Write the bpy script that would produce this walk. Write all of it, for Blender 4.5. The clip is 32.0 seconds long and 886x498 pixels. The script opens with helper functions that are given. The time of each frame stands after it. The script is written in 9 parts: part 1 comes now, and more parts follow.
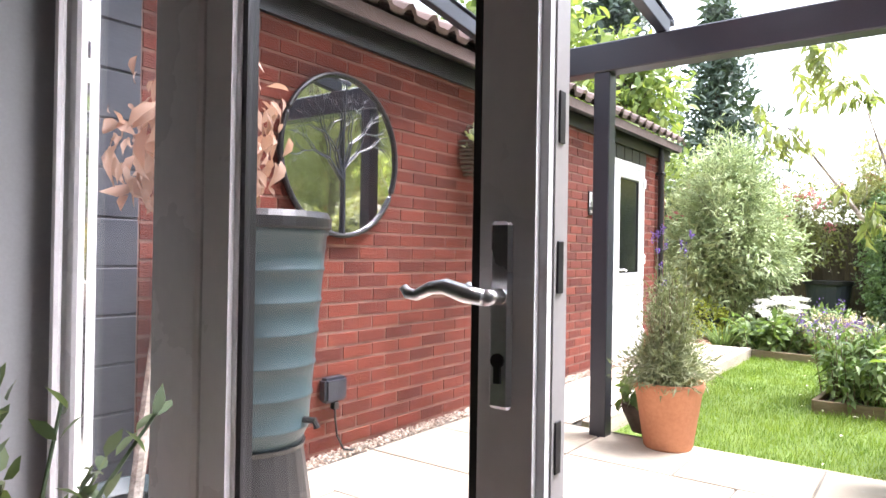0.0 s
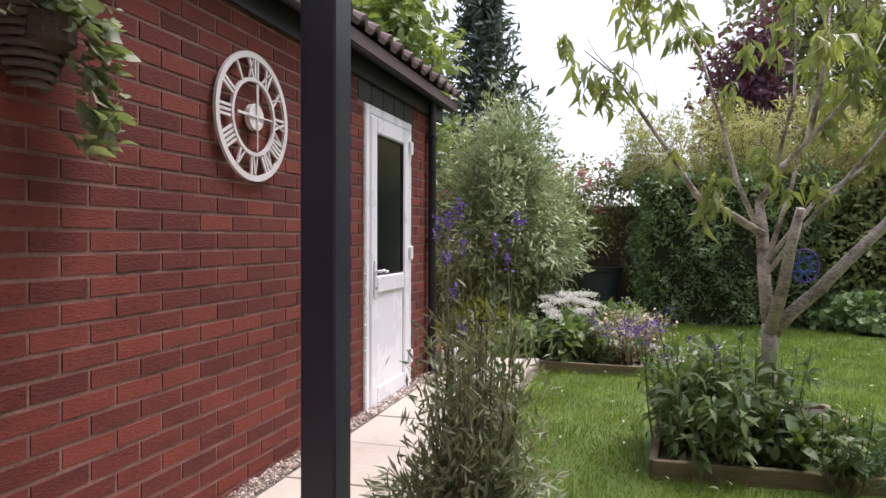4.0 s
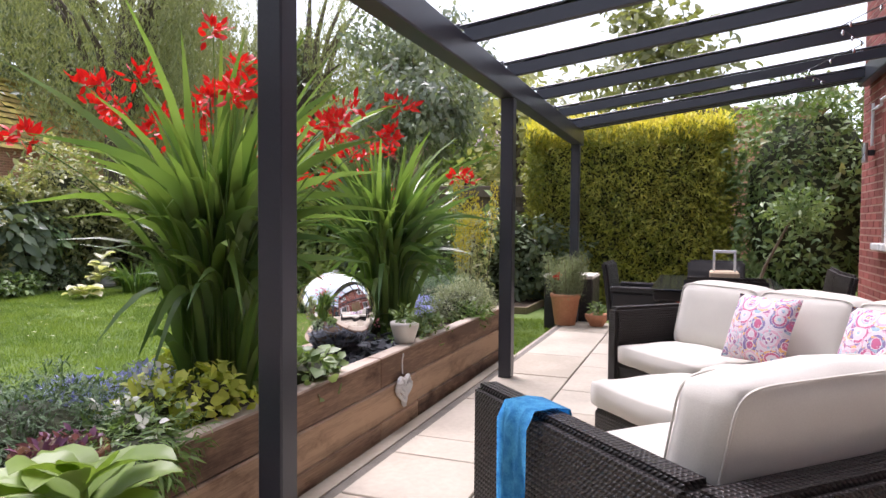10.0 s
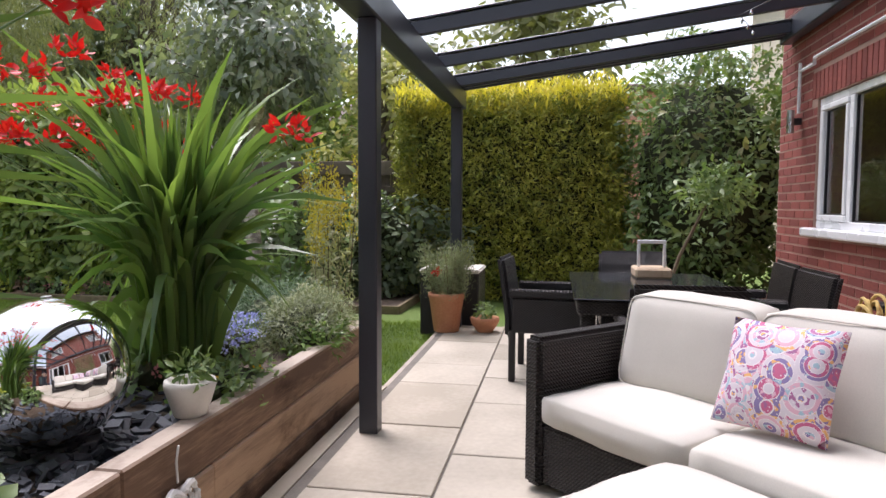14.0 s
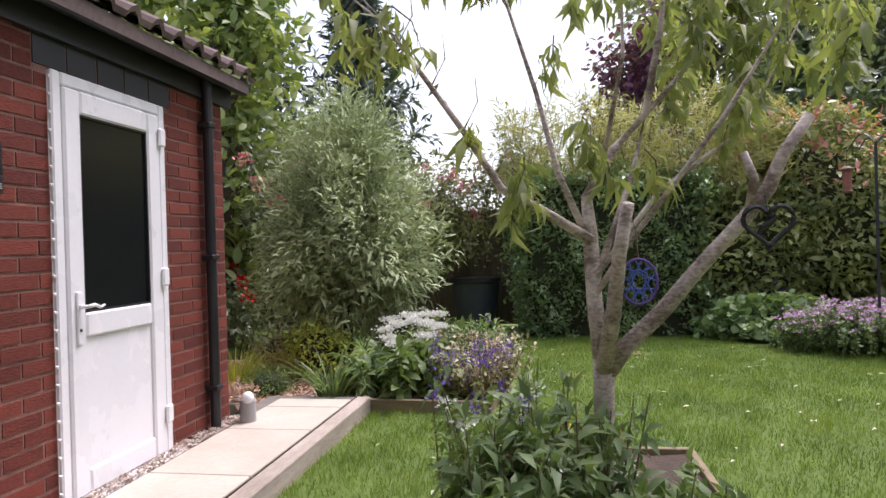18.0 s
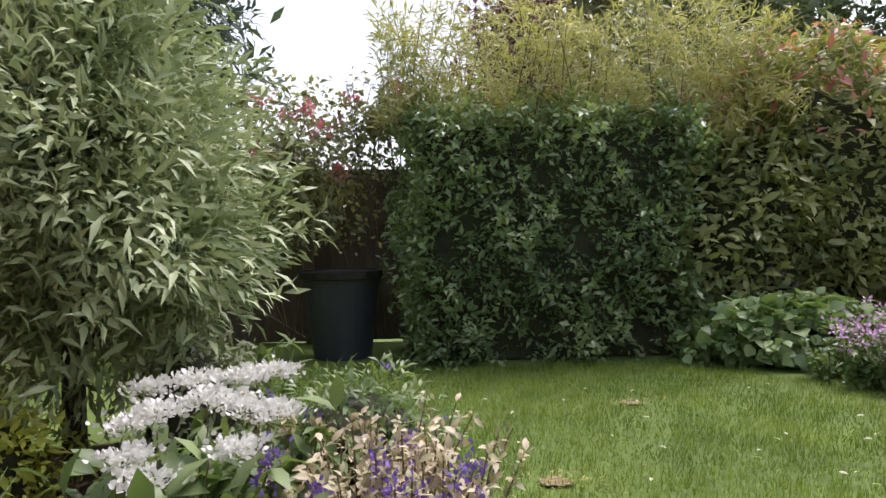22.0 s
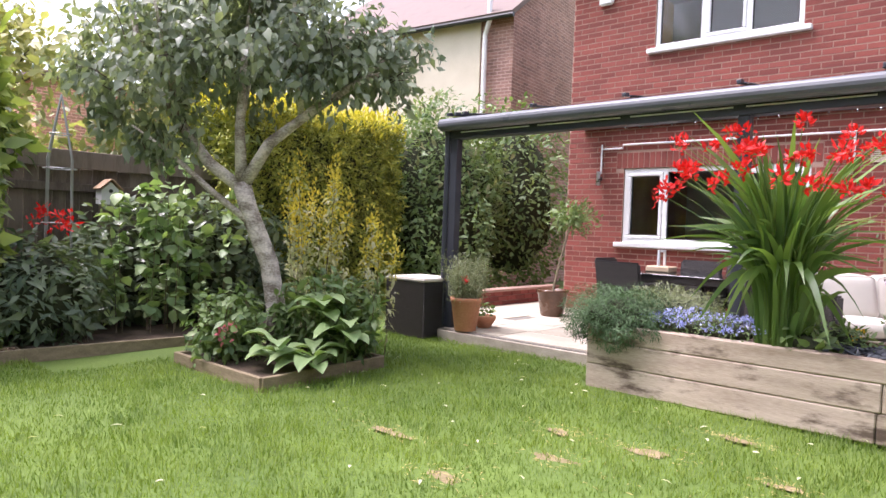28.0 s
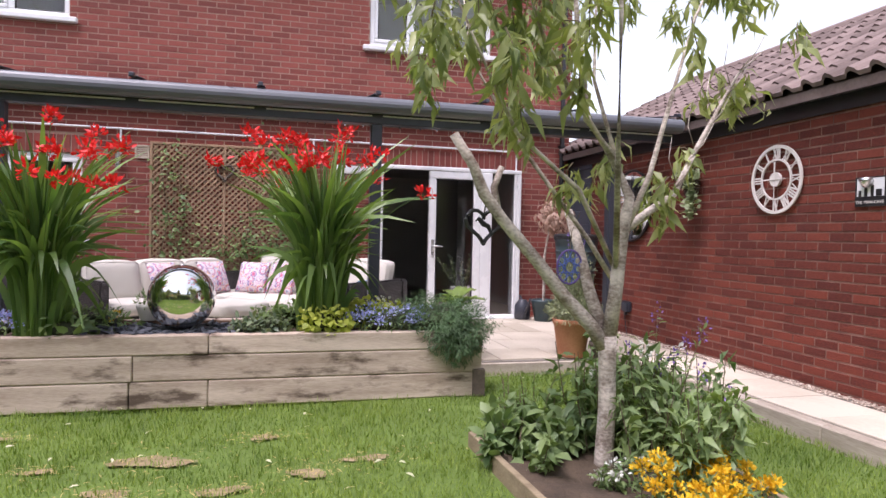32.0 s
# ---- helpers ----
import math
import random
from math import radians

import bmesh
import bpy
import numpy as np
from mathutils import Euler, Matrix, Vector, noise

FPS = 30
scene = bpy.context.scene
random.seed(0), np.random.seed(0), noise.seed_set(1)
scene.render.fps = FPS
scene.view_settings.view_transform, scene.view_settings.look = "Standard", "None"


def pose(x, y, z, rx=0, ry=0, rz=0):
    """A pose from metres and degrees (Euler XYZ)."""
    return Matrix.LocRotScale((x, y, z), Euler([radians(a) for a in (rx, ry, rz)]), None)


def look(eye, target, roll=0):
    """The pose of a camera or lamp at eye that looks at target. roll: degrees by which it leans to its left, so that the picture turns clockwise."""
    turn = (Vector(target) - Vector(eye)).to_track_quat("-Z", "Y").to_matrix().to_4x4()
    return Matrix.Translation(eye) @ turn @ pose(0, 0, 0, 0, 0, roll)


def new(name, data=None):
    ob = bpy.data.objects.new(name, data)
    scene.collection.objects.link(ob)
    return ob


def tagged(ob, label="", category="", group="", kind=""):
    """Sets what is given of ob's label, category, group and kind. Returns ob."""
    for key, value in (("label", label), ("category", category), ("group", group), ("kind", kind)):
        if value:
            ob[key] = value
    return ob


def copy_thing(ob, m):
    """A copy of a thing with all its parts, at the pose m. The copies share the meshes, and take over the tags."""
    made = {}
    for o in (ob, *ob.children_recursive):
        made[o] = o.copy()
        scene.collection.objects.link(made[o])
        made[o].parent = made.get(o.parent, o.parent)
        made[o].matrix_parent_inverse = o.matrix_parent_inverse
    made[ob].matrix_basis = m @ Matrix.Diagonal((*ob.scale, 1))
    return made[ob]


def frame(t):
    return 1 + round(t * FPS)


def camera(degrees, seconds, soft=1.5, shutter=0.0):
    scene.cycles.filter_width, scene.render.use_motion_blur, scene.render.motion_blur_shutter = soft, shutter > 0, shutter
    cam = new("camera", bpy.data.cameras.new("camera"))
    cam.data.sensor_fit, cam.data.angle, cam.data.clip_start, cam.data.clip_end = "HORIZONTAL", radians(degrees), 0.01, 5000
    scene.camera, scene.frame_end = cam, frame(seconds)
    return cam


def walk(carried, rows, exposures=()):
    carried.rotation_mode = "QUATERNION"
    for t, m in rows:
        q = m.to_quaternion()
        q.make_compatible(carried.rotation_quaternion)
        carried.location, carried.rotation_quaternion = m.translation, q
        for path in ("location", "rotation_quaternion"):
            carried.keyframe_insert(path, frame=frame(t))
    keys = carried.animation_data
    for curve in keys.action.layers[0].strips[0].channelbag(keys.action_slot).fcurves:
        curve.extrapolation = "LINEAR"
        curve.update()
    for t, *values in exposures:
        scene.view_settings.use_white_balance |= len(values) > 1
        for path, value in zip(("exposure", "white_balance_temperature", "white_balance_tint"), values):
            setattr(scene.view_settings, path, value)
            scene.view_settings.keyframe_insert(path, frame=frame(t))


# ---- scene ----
cam = camera(67.48, 32.0)
PATH = [
    (0, (2.569, -0.709, 1.072), (1.382, 0.901, 1.083), 0.92),
    (0.5, (2.54, -0.618, 1.056), (1.567, 1.129, 1.066), 0.72),
    (1, (2.514, -0.352, 1.051), (1.733, 1.489, 1.05), 0.7),
    (1.5, (2.509, -0.097, 1.088), (1.84, 1.787, 1.085), 0.46),
    (2, (2.483, 0.287, 1.114), (1.868, 2.19, 1.105), 0.31),
    (2.5, (2.427, 0.664, 1.066), (1.813, 2.567, 1.057), 0.14),
    (4.5, (1.476, 1.622, 1.169), (0.964, 3.555, 1.126), 0.32),
    (5, (1.252, 1.696, 1.157), (1.162, 3.694, 1.137), 0.4),
    (5.5, (1.216, 1.803, 1.142), (1.494, 3.783, 1.115), 0.22),
    (6, (1.196, 1.905, 1.174), (1.829, 3.801, 1.108), 0.32),
    (6.5, (1.244, 1.816, 1.109), (2.143, 3.603, 1.066), 0.33),
    (7, (1.328, 1.806, 1.131), (2.525, 3.406, 1.062), 0.01),
    (7.5, (1.337, 1.761, 1.15), (2.721, 3.202, 1.071), 0.11),
    (8, (1.319, 1.746, 1.163), (2.89, 2.98, 1.075), 0.34),
    (8.5, (1.377, 1.687, 1.106), (3.032, 2.808, 1.045), 0.12),
    (9, (1.357, 1.748, 1.127), (3.117, 2.695, 1.057), 0.57),
    (9.5, (1.391, 1.699, 1.149), (3.201, 2.547, 1.078), 0.43),
    (10, (1.401, 1.686, 1.196), (3.268, 2.399, 1.118), 0.44),
    (10.5, (1.434, 1.673, 1.253), (3.335, 2.289, 1.164), 0.77),
    (11, (1.649, 1.695, 1.309), (3.581, 2.202, 1.201), 0.78),
    (11.5, (1.952, 1.708, 1.336), (3.895, 2.168, 1.219), 0.68),
    (12, (2.247, 1.761, 1.319), (4.211, 2.122, 1.202), 0.86),
    (12.5, (2.501, 1.809, 1.308), (4.491, 1.966, 1.188), 0.98),
    (13, (2.858, 1.839, 1.215), (4.852, 1.946, 1.096), 0.81),
    (13.5, (3.061, 1.949, 1.215), (5.052, 2.084, 1.09), 0.75),
    (15.5, (2.812, 2.404, 1.131), (4.2, 3.843, 1.077), -1.87),
    (16, (2.765, 2.422, 1.118), (3.886, 4.078, 1.083), -1.96),
    (16.5, (2.665, 2.425, 1.121), (3.476, 4.253, 1.09), -2.06),
    (17, (2.573, 2.495, 1.146), (3.006, 4.447, 1.123), -1.99),
    (17.5, (2.466, 2.655, 1.171), (2.477, 4.655, 1.153), -1.89),
    (18, (2.326, 2.813, 1.174), (1.988, 4.784, 1.163), -1.6),
    (18.5, (2.206, 3.063, 1.147), (1.639, 4.981, 1.135), -1.57),
    (19, (2.081, 3.412, 1.164), (1.359, 5.277, 1.145), -1.49),
    (19.5, (1.95, 3.766, 1.169), (1.18, 5.612, 1.147), -1.37),
    (20, (1.869, 4.195, 1.093), (1.112, 6.046, 1.065), -1.39),
    (20.5, (1.761, 4.641, 1.041), (1.058, 6.513, 1.016), -1.78),
    (21, (1.678, 5.134, 1.057), (1.282, 7.094, 1.022), -1.35),
    (21.5, (1.678, 5.742, 1.061), (1.546, 7.737, 1.011), -1.25),
    (22, (1.729, 6.303, 1.051), (1.842, 8.299, 0.994), -1.14),
    (22.5, (1.91, 6.794, 0.997), (2.393, 8.734, 0.936), -0.88),
    (23, (2.165, 7.277, 1.054), (2.926, 9.126, 0.994), -0.93),
    (23.5, (2.495, 7.636, 1.062), (3.64, 9.275, 1.0), -0.64),
    (24, (2.902, 8.036, 1.074), (4.291, 9.474, 1.009), -0.68),
    (24.5, (3.261, 8.31, 1.106), (4.919, 9.425, 1.033), -0.13),
    (25, (3.642, 8.507, 1.091), (5.533, 9.154, 1.021), 0.11),
    (25.5, (4.08, 8.826, 1.113), (6.06, 9.101, 1.048), 0.37),
    (27.5, (4.638, 8.855, 1.153), (6.229, 7.645, 1.081), 2.26),
    (28, (4.599, 8.906, 1.123), (5.915, 7.402, 1.064), 2.06),
    (28.5, (4.541, 8.902, 1.085), (5.61, 7.212, 1.042), 1.82),
    (29, (4.49, 8.918, 1.083), (5.277, 7.08, 1.043), 1.75),
    (29.5, (4.457, 8.934, 1.087), (5.021, 7.016, 1.048), 1.69),
    (30, (4.457, 8.941, 1.088), (4.797, 6.971, 1.05), 1.61),
    (30.5, (4.429, 8.959, 1.101), (4.619, 6.969, 1.061), 1.49),
    (31, (4.427, 8.997, 1.136), (4.428, 6.997, 1.093), 1.43),
    (31.5, (4.382, 9.048, 1.155), (4.198, 7.057, 1.112), 1.33),
    (32, (4.281, 9.098, 1.154), (3.779, 7.162, 1.117), 1.23),
]
EXPOSURES = [(0, 2.65, 6450, 11), (1, 1.75, 6450, 14), (1.6, 1.5, 6450, 15), (2, 1.25, 6450, 15), (2.5, 1.05, 6450, 15), (5, 0.85, 6450, 18), (6, 0.75, 6450, 18), (7, 1.5, 6450, 20), (8, 1.85, 6450, 20), (9, 1.75, 6450, 20), (10, 1.4, 6450, 17), (12, 1.1, 6450, 13), (13.5, 1.05, 6450, 12), (15.5, 1.9, 6450, 20), (16.5, 2.0, 6450, 20), (17, 1.8, 6450, 20), (18, 0.95, 6450, 20), (19, 0.58, 6450, 20), (20, 0.85, 6450, 20), (22, 0.95, 6450, 20), (23, 1.75, 6450, 20), (24, 2.15, 6450, 20), (25, 2.0, 6450, 20), (28, 1.7, 6450, 20), (29, 1.5, 6450, 20), (31, 1.25, 6450, 20), (32, 1.1, 6450, 20)]
walk(cam, [(t, look(eye, aim, roll)) for t, eye, aim, roll in PATH], EXPOSURES)

# ---- world, sun ----
world = bpy.data.worlds.new("overcast_sky")
scene.world = world
world.use_nodes = True
wn, wl = world.node_tree.nodes, world.node_tree.links
wn.clear()
sky = wn.new("ShaderNodeTexSky")
sky.sky_type, sky.sun_disc = "NISHITA", False
sky.sun_elevation, sky.sun_rotation = radians(66), radians(50)
sky.air_density, sky.dust_density = 1.0, 1.6
veil = wn.new("ShaderNodeHueSaturation")
veil.inputs["Saturation"].default_value = 0.42
back = wn.new("ShaderNodeBackground")
back.inputs["Strength"].default_value = 0.15
wout = wn.new("ShaderNodeOutputWorld")
wl.new(sky.outputs[0], veil.inputs["Color"])
wl.new(veil.outputs[0], back.inputs["Color"])
wl.new(back.outputs[0], wout.inputs["Surface"])
sun = new("sun", bpy.data.lights.new("sun", "SUN"))
sun.data.energy, sun.data.angle, sun.data.color = 2.4, radians(30), (1.0, 0.925, 0.995)
sun.matrix_world = look((3 + 10.4, 3 + 8.7, 30.5), (3, 3, 0))

# ---- helpers ----
ORG = {}
rng = np.random.default_rng(7)


def thing(name, loc, label="", category="", group="", kind=""):
    ob = new(name)
    ob.location = loc
    ob.empty_display_size = 0.1
    ORG[ob.name] = Vector(loc)
    return tagged(ob, label, category, group, kind)


def mesh_of(name, bm):
    me = bpy.data.meshes.new(name)
    bm.normal_update()
    bm.to_mesh(me)
    bm.free()
    return me


def part(name, bm, material, parent, label="", smooth=False, kind=""):
    """Links a bmesh or mesh in world coordinates as one object under a thing or a part."""
    me = mesh_of(name, bm) if isinstance(bm, bmesh.types.BMesh) else bm
    o = ORG[parent.name]
    me.transform(Matrix.Translation(-o))
    me.materials.append(material)
    if smooth:
        me.shade_smooth()
    ob = new(name, me)
    ob.parent = parent
    ORG[ob.name] = o
    return tagged(ob, label, kind=kind)


def solo(name, bm, material, label="", category="", group="", kind="", smooth=False):
    """A thing or piece of setting that is one mesh, in world coordinates."""
    me = mesh_of(name, bm) if isinstance(bm, bmesh.types.BMesh) else bm
    me.materials.append(material)
    if smooth:
        me.shade_smooth()
    ob = new(name, me)
    ORG[ob.name] = Vector((0, 0, 0))
    return tagged(ob, label, category, group, kind)


def box(x0, x1, y0, y1, z0, z1, bevel=0.0, bm=None, seg=1):
    own = bmesh.new()
    bmesh.ops.create_cube(own, size=1)
    for v in own.verts:
        v.co = ((x0 + x1) / 2 + v.co.x * (x1 - x0), (y0 + y1) / 2 + v.co.y * (y1 - y0), (z0 + z1) / 2 + v.co.z * (z1 - z0))
    if bevel:
        bmesh.ops.bevel(own, geom=own.edges[:], offset=bevel, segments=seg, affect="EDGES")
    if bm is None:
        return own
    me = bpy.data.meshes.new("t")
    own.to_mesh(me)
    own.free()
    bm.from_mesh(me)
    bpy.data.meshes.remove(me)
    return bm


def turned(bm, m):
    bmesh.ops.transform(bm, matrix=m, verts=bm.verts[:])
    return bm


def lathe(profile, loc, seg=28, bm=None):
    """A turned shape from (radius, height) pairs round a vertical axis at loc."""
    bm = bm or bmesh.new()
    rings = []
    for r, z in profile:
        rings.append([bm.verts.new((loc[0] + r * math.cos(2 * math.pi * k / seg), loc[1] + r * math.sin(2 * math.pi * k / seg), loc[2] + z)) for k in range(seg)])
    for a, b in zip(rings, rings[1:]):
        for k in range(seg):
            bm.faces.new((a[k], a[(k + 1) % seg], b[(k + 1) % seg], b[k]))
    for ring, flip in ((rings[0], True), (rings[-1], False)):
        if (ring[0].co - ring[seg // 2].co).length > 1e-4:
            bm.faces.new(ring[::-1] if flip else ring)
    return bm


def tube(points, radii, seg=8, bm=None):
    """A tapered tube along points."""
    bm = bm or bmesh.new()
    pts = [Vector(p) for p in points]
    if not hasattr(radii, "__len__"):
        radii = [radii] * len(pts)
    rings = []
    for i, p in enumerate(pts):
        d = (pts[min(i + 1, len(pts) - 1)] - pts[max(i - 1, 0)]).normalized()
        a = d.cross(Vector((0, 0, 1)) if abs(d.z) < 0.9 else Vector((0, 1, 0))).normalized()
        b = d.cross(a)
        rings.append([bm.verts.new(p + radii[i] * (math.cos(2 * math.pi * k / seg) * a + math.sin(2 * math.pi * k / seg) * b)) for k in range(seg)])
    for r0, r1 in zip(rings, rings[1:]):
        for k in range(seg):
            bm.faces.new((r0[k], r0[(k + 1) % seg], r1[(k + 1) % seg], r1[k]))
    bm.faces.new(rings[0][::-1])
    bm.faces.new(rings[-1])
    bmesh.ops.recalc_face_normals(bm, faces=bm.faces[:])
    return bm


def raw_mesh(name, co, faces_per, idx):
    """A mesh from numpy arrays: co (n, 3), idx (faces, faces_per)."""
    me = bpy.data.meshes.new(name)
    n = len(idx)
    me.vertices.add(len(co))
    me.vertices.foreach_set("co", np.ascontiguousarray(co, dtype=np.float32).ravel())
    me.loops.add(n * faces_per)
    me.loops.foreach_set("vertex_index", np.ascontiguousarray(idx, dtype=np.int32).ravel())
    me.polygons.add(n)
    me.polygons.foreach_set("loop_start", np.arange(n, dtype=np.int32) * faces_per)
    me.polygons.foreach_set("loop_total", np.full(n, faces_per, dtype=np.int32))
    me.update(calc_edges=True)
    me.shade_flat()
    return me


def unit(v):
    return v / np.maximum(np.linalg.norm(v, axis=-1, keepdims=True), 1e-9)


def leaf_mesh(name, base, way, face, length, width, fold=0.25, curl=0.2):
    """Leaves folded along the midrib: base points, ways and facing normals (n, 3), lengths and widths (n)."""
    n = len(base)
    way = unit(way)
    side = unit(np.cross(way, face))
    up = np.cross(side, way)
    L, W = np.broadcast_to(length, n)[:, None], np.broadcast_to(width, n)[:, None]
    if n < 9000 and np.mean(W / L) > 0.36:
        # broad leaves get a rounded outline
        rib = [base + f * L * way + curl * L * up * (0.55 * f - 0.9 * f * f) for f in (0.0, 0.25, 0.6, 1.0)]
        co = [rib[0]]
        for i, w in ((1, 0.42), (2, 0.46)):
            co += [rib[i] + side * W * w + up * fold * W * w, rib[i], rib[i] - side * W * w + up * fold * W * w]
        co = np.stack(co + [rib[3]], 1).reshape(-1, 3)
        k = np.arange(n)[:, None] * 8
        idx = np.concatenate([k + f for f in ([0, 2, 1], [0, 3, 2], [1, 2, 4], [2, 5, 4], [2, 3, 5], [3, 6, 5], [4, 5, 7], [5, 6, 7])], 0)
        me = raw_mesh(name, co, 3, idx)
        me.shade_smooth()
        return me
    v0 = base
    mid = base + 0.45 * L * way + curl * 0.25 * L * up
    tip = base + L * way - curl * 0.35 * L * up
    l = mid + side * W / 2 + up * fold * W / 2
    r = mid - side * W / 2 + up * fold * W / 2
    co = np.stack([v0, l, tip, r, mid], 1).reshape(-1, 3)
    k = np.arange(n)[:, None] * 5
    idx = np.concatenate([k + [0, 4, 1], k + [1, 4, 2], k + [0, 3, 4], k + [3, 2, 4]], 0)
    me = raw_mesh(name, co, 3, idx)
    me.shade_smooth()
    return me


def lumps(p, s=1.0, seed=0.0):
    """A cheap smooth noise of about -1 to 1 at points (n, 3)."""
    x, y, z = (p * s + seed).T
    return (np.sin(1.7 * x + 1.3 * y + 0.6) * np.sin(1.9 * y - 1.1 * z + 1.7) + np.sin(2.9 * z + 1.4 * x + 2.2) * np.sin(3.1 * x - 2.3 * y) * 0.7) / 1.4


def rand_dirs(n):
    return unit(rng.normal(size=(n, 3)))


def foliage(name, pts, nrm, size, aspect, out=0.6, jitter=0.8, droop=0.0, vary=0.35, fold=0.25, curl=0.25, up=0.65):
    """A leaf mesh at points with outward normals; leaves lie along the surface and tilt outward."""
    n = len(pts)
    face = unit(nrm + jitter * rand_dirs(n) + np.array([0, 0, up]))
    way = unit(np.cross(face, rand_dirs(n)) + out * nrm + np.array([0, 0, -droop]))
    L = size * (1 + vary * rng.normal(size=n).clip(-1.6, 2))
    return leaf_mesh(name, pts, way, face, L, L * aspect, fold, curl)


def blob_points(n, c, r, lump=0.18, ls=2.5, depth=0.25, zmin=None, seed=0.0):
    """Points in the outer shell of a lumpy ellipsoid, with outward normals."""
    d = rand_dirs(n)
    c, r = np.array(c, float), np.array(r, float)
    k = 1 + lump * lumps(d, ls, seed) - depth * rng.random(n) ** 1.5
    p = c + d * r * k[:, None]
    nn = unit(d / r)
    if zmin is not None:
        ok = p[:, 2] > zmin
        p, nn = p[ok], nn[ok]
    return p, nn


def block_points(n, lo, hi, lump=0.08, ls=3.0, depth=0.12, faces="xXyYZ", seed=0.0):
    """Points in the outer shell of a clipped box hedge."""
    lo, hi = np.array(lo, float), np.array(hi, float)
    s = hi - lo
    area = {"x": s[1] * s[2], "X": s[1] * s[2], "y": s[0] * s[2], "Y": s[0] * s[2], "Z": s[0] * s[1]}
    tot = sum(area[f] for f in faces)
    P, N = [], []
    for f in faces:
        m = int(n * area[f] / tot)
        p = lo + s * rng.random((m, 3))
        a = "xyz".index(f.lower())
        sign = 1 if f.isupper() else -1
        nv = np.zeros(3)
        nv[a] = sign
        p[:, a] = (hi if sign > 0 else lo)[a]
        p += nv * (lump * (lumps(p, ls, seed) + 0.7 * lumps(p, ls * 2.6, seed + 4.0)) - depth * rng.random(m) ** 1.5)[:, None]
        P.append(p)
        N.append(np.repeat(nv[None], m, 0))
    return np.concatenate(P), np.concatenate(N)


def core_blob(c, r, k=0.78, zmin=None):
    bm = bmesh.new()
    bmesh.ops.create_icosphere(bm, subdivisions=3, radius=1)
    for v in bm.verts:
        d = np.array(v.co)[None]
        q = k * (1 + 0.12 * float(lumps(d, 2.5)[0]))
        v.co = (c[0] + v.co.x * r[0] * q, c[1] + v.co.y * r[1] * q, c[2] + v.co.z * r[2] * q)
        if zmin is not None:
            v.co.z = max(v.co.z, zmin)
    return bm


# ---- materials ----
def material(name, c1, c2, rough=0.6, scale=6.0, fine=60.0, bump=0.15, metal=0.0, isl=0.0, obj=0.0, spec=0.5, coat=0.0, stretch=(1, 1, 1), fine_amt=0.35, rough_var=0.12, dist=0.01, sheen=0.0):
    """Two colours mixed by coarse and fine noise, with a random shift per island or object, uneven gloss and fine relief."""
    m = bpy.data.materials.new(name)
    m.use_nodes = True
    n, l = m.node_tree.nodes, m.node_tree.links
    b = n["Principled BSDF"]
    tc = n.new("ShaderNodeTexCoord")
    mp = n.new("ShaderNodeMapping")
    mp.inputs["Scale"].default_value = stretch
    l.new(tc.outputs["Object"], mp.inputs["Vector"])
    a = n.new("ShaderNodeTexNoise")
    a.inputs["Scale"].default_value, a.inputs["Detail"].default_value = scale, 5
    f = n.new("ShaderNodeTexNoise")
    f.inputs["Scale"].default_value, f.inputs["Detail"].default_value = fine, 4
    l.new(mp.outputs[0], a.inputs["Vector"])
    l.new(mp.outputs[0], f.inputs["Vector"])
    mixf = n.new("ShaderNodeMix")
    mixf.inputs["Factor"].default_value = fine_amt
    l.new(a.outputs["Fac"], mixf.inputs["A"])
    l.new(f.outputs["Fac"], mixf.inputs["B"])
    ramp = n.new("ShaderNodeMapRange")
    ramp.inputs["From Min"].default_value, ramp.inputs["From Max"].default_value = 0.32, 0.68
    last = mixf.outputs["Result"]
    if isl or obj:
        src = n.new("ShaderNodeNewGeometry").outputs["Random Per Island"] if isl else n.new("ShaderNodeObjectInfo").outputs["Random"]
        add = n.new("ShaderNodeMath")
        add.operation = "MULTIPLY_ADD"
        add.inputs[1].default_value = isl or obj
        l.new(src, add.inputs[0])
        sub = n.new("ShaderNodeMath")
        sub.operation = "SUBTRACT"
        sub.inputs[1].default_value = (isl or obj) / 2
        l.new(last, sub.inputs[0])
        l.new(sub.outputs[0], add.inputs[2])
        last = add.outputs[0]
    l.new(last, ramp.inputs["Value"])
    mix = n.new("ShaderNodeMix")
    mix.data_type = "RGBA"
    mix.inputs["A"].default_value, mix.inputs["B"].default_value = (*c1, 1), (*c2, 1)
    l.new(ramp.outputs[0], mix.inputs["Factor"])
    l.new(mix.outputs["Result"], b.inputs["Base Color"])
    rr = n.new("ShaderNodeMapRange")
    rr.inputs["To Min"].default_value, rr.inputs["To Max"].default_value = max(rough - rough_var, 0.03), min(rough + rough_var, 1)
    l.new(a.outputs["Fac"], rr.inputs["Value"])
    l.new(rr.outputs[0], b.inputs["Roughness"])
    b.inputs["Metallic"].default_value, b.inputs["Specular IOR Level"].default_value = metal, spec
    b.inputs["Coat Weight"].default_value, b.inputs["Sheen Weight"].default_value = coat, sheen
    if bump:
        bp = n.new("ShaderNodeBump")
        bp.inputs["Strength"].default_value, bp.inputs["Distance"].default_value = bump, dist
        l.new(mixf.outputs["Result"], bp.inputs["Height"])
        l.new(bp.outputs[0], b.inputs["Normal"])
    return m


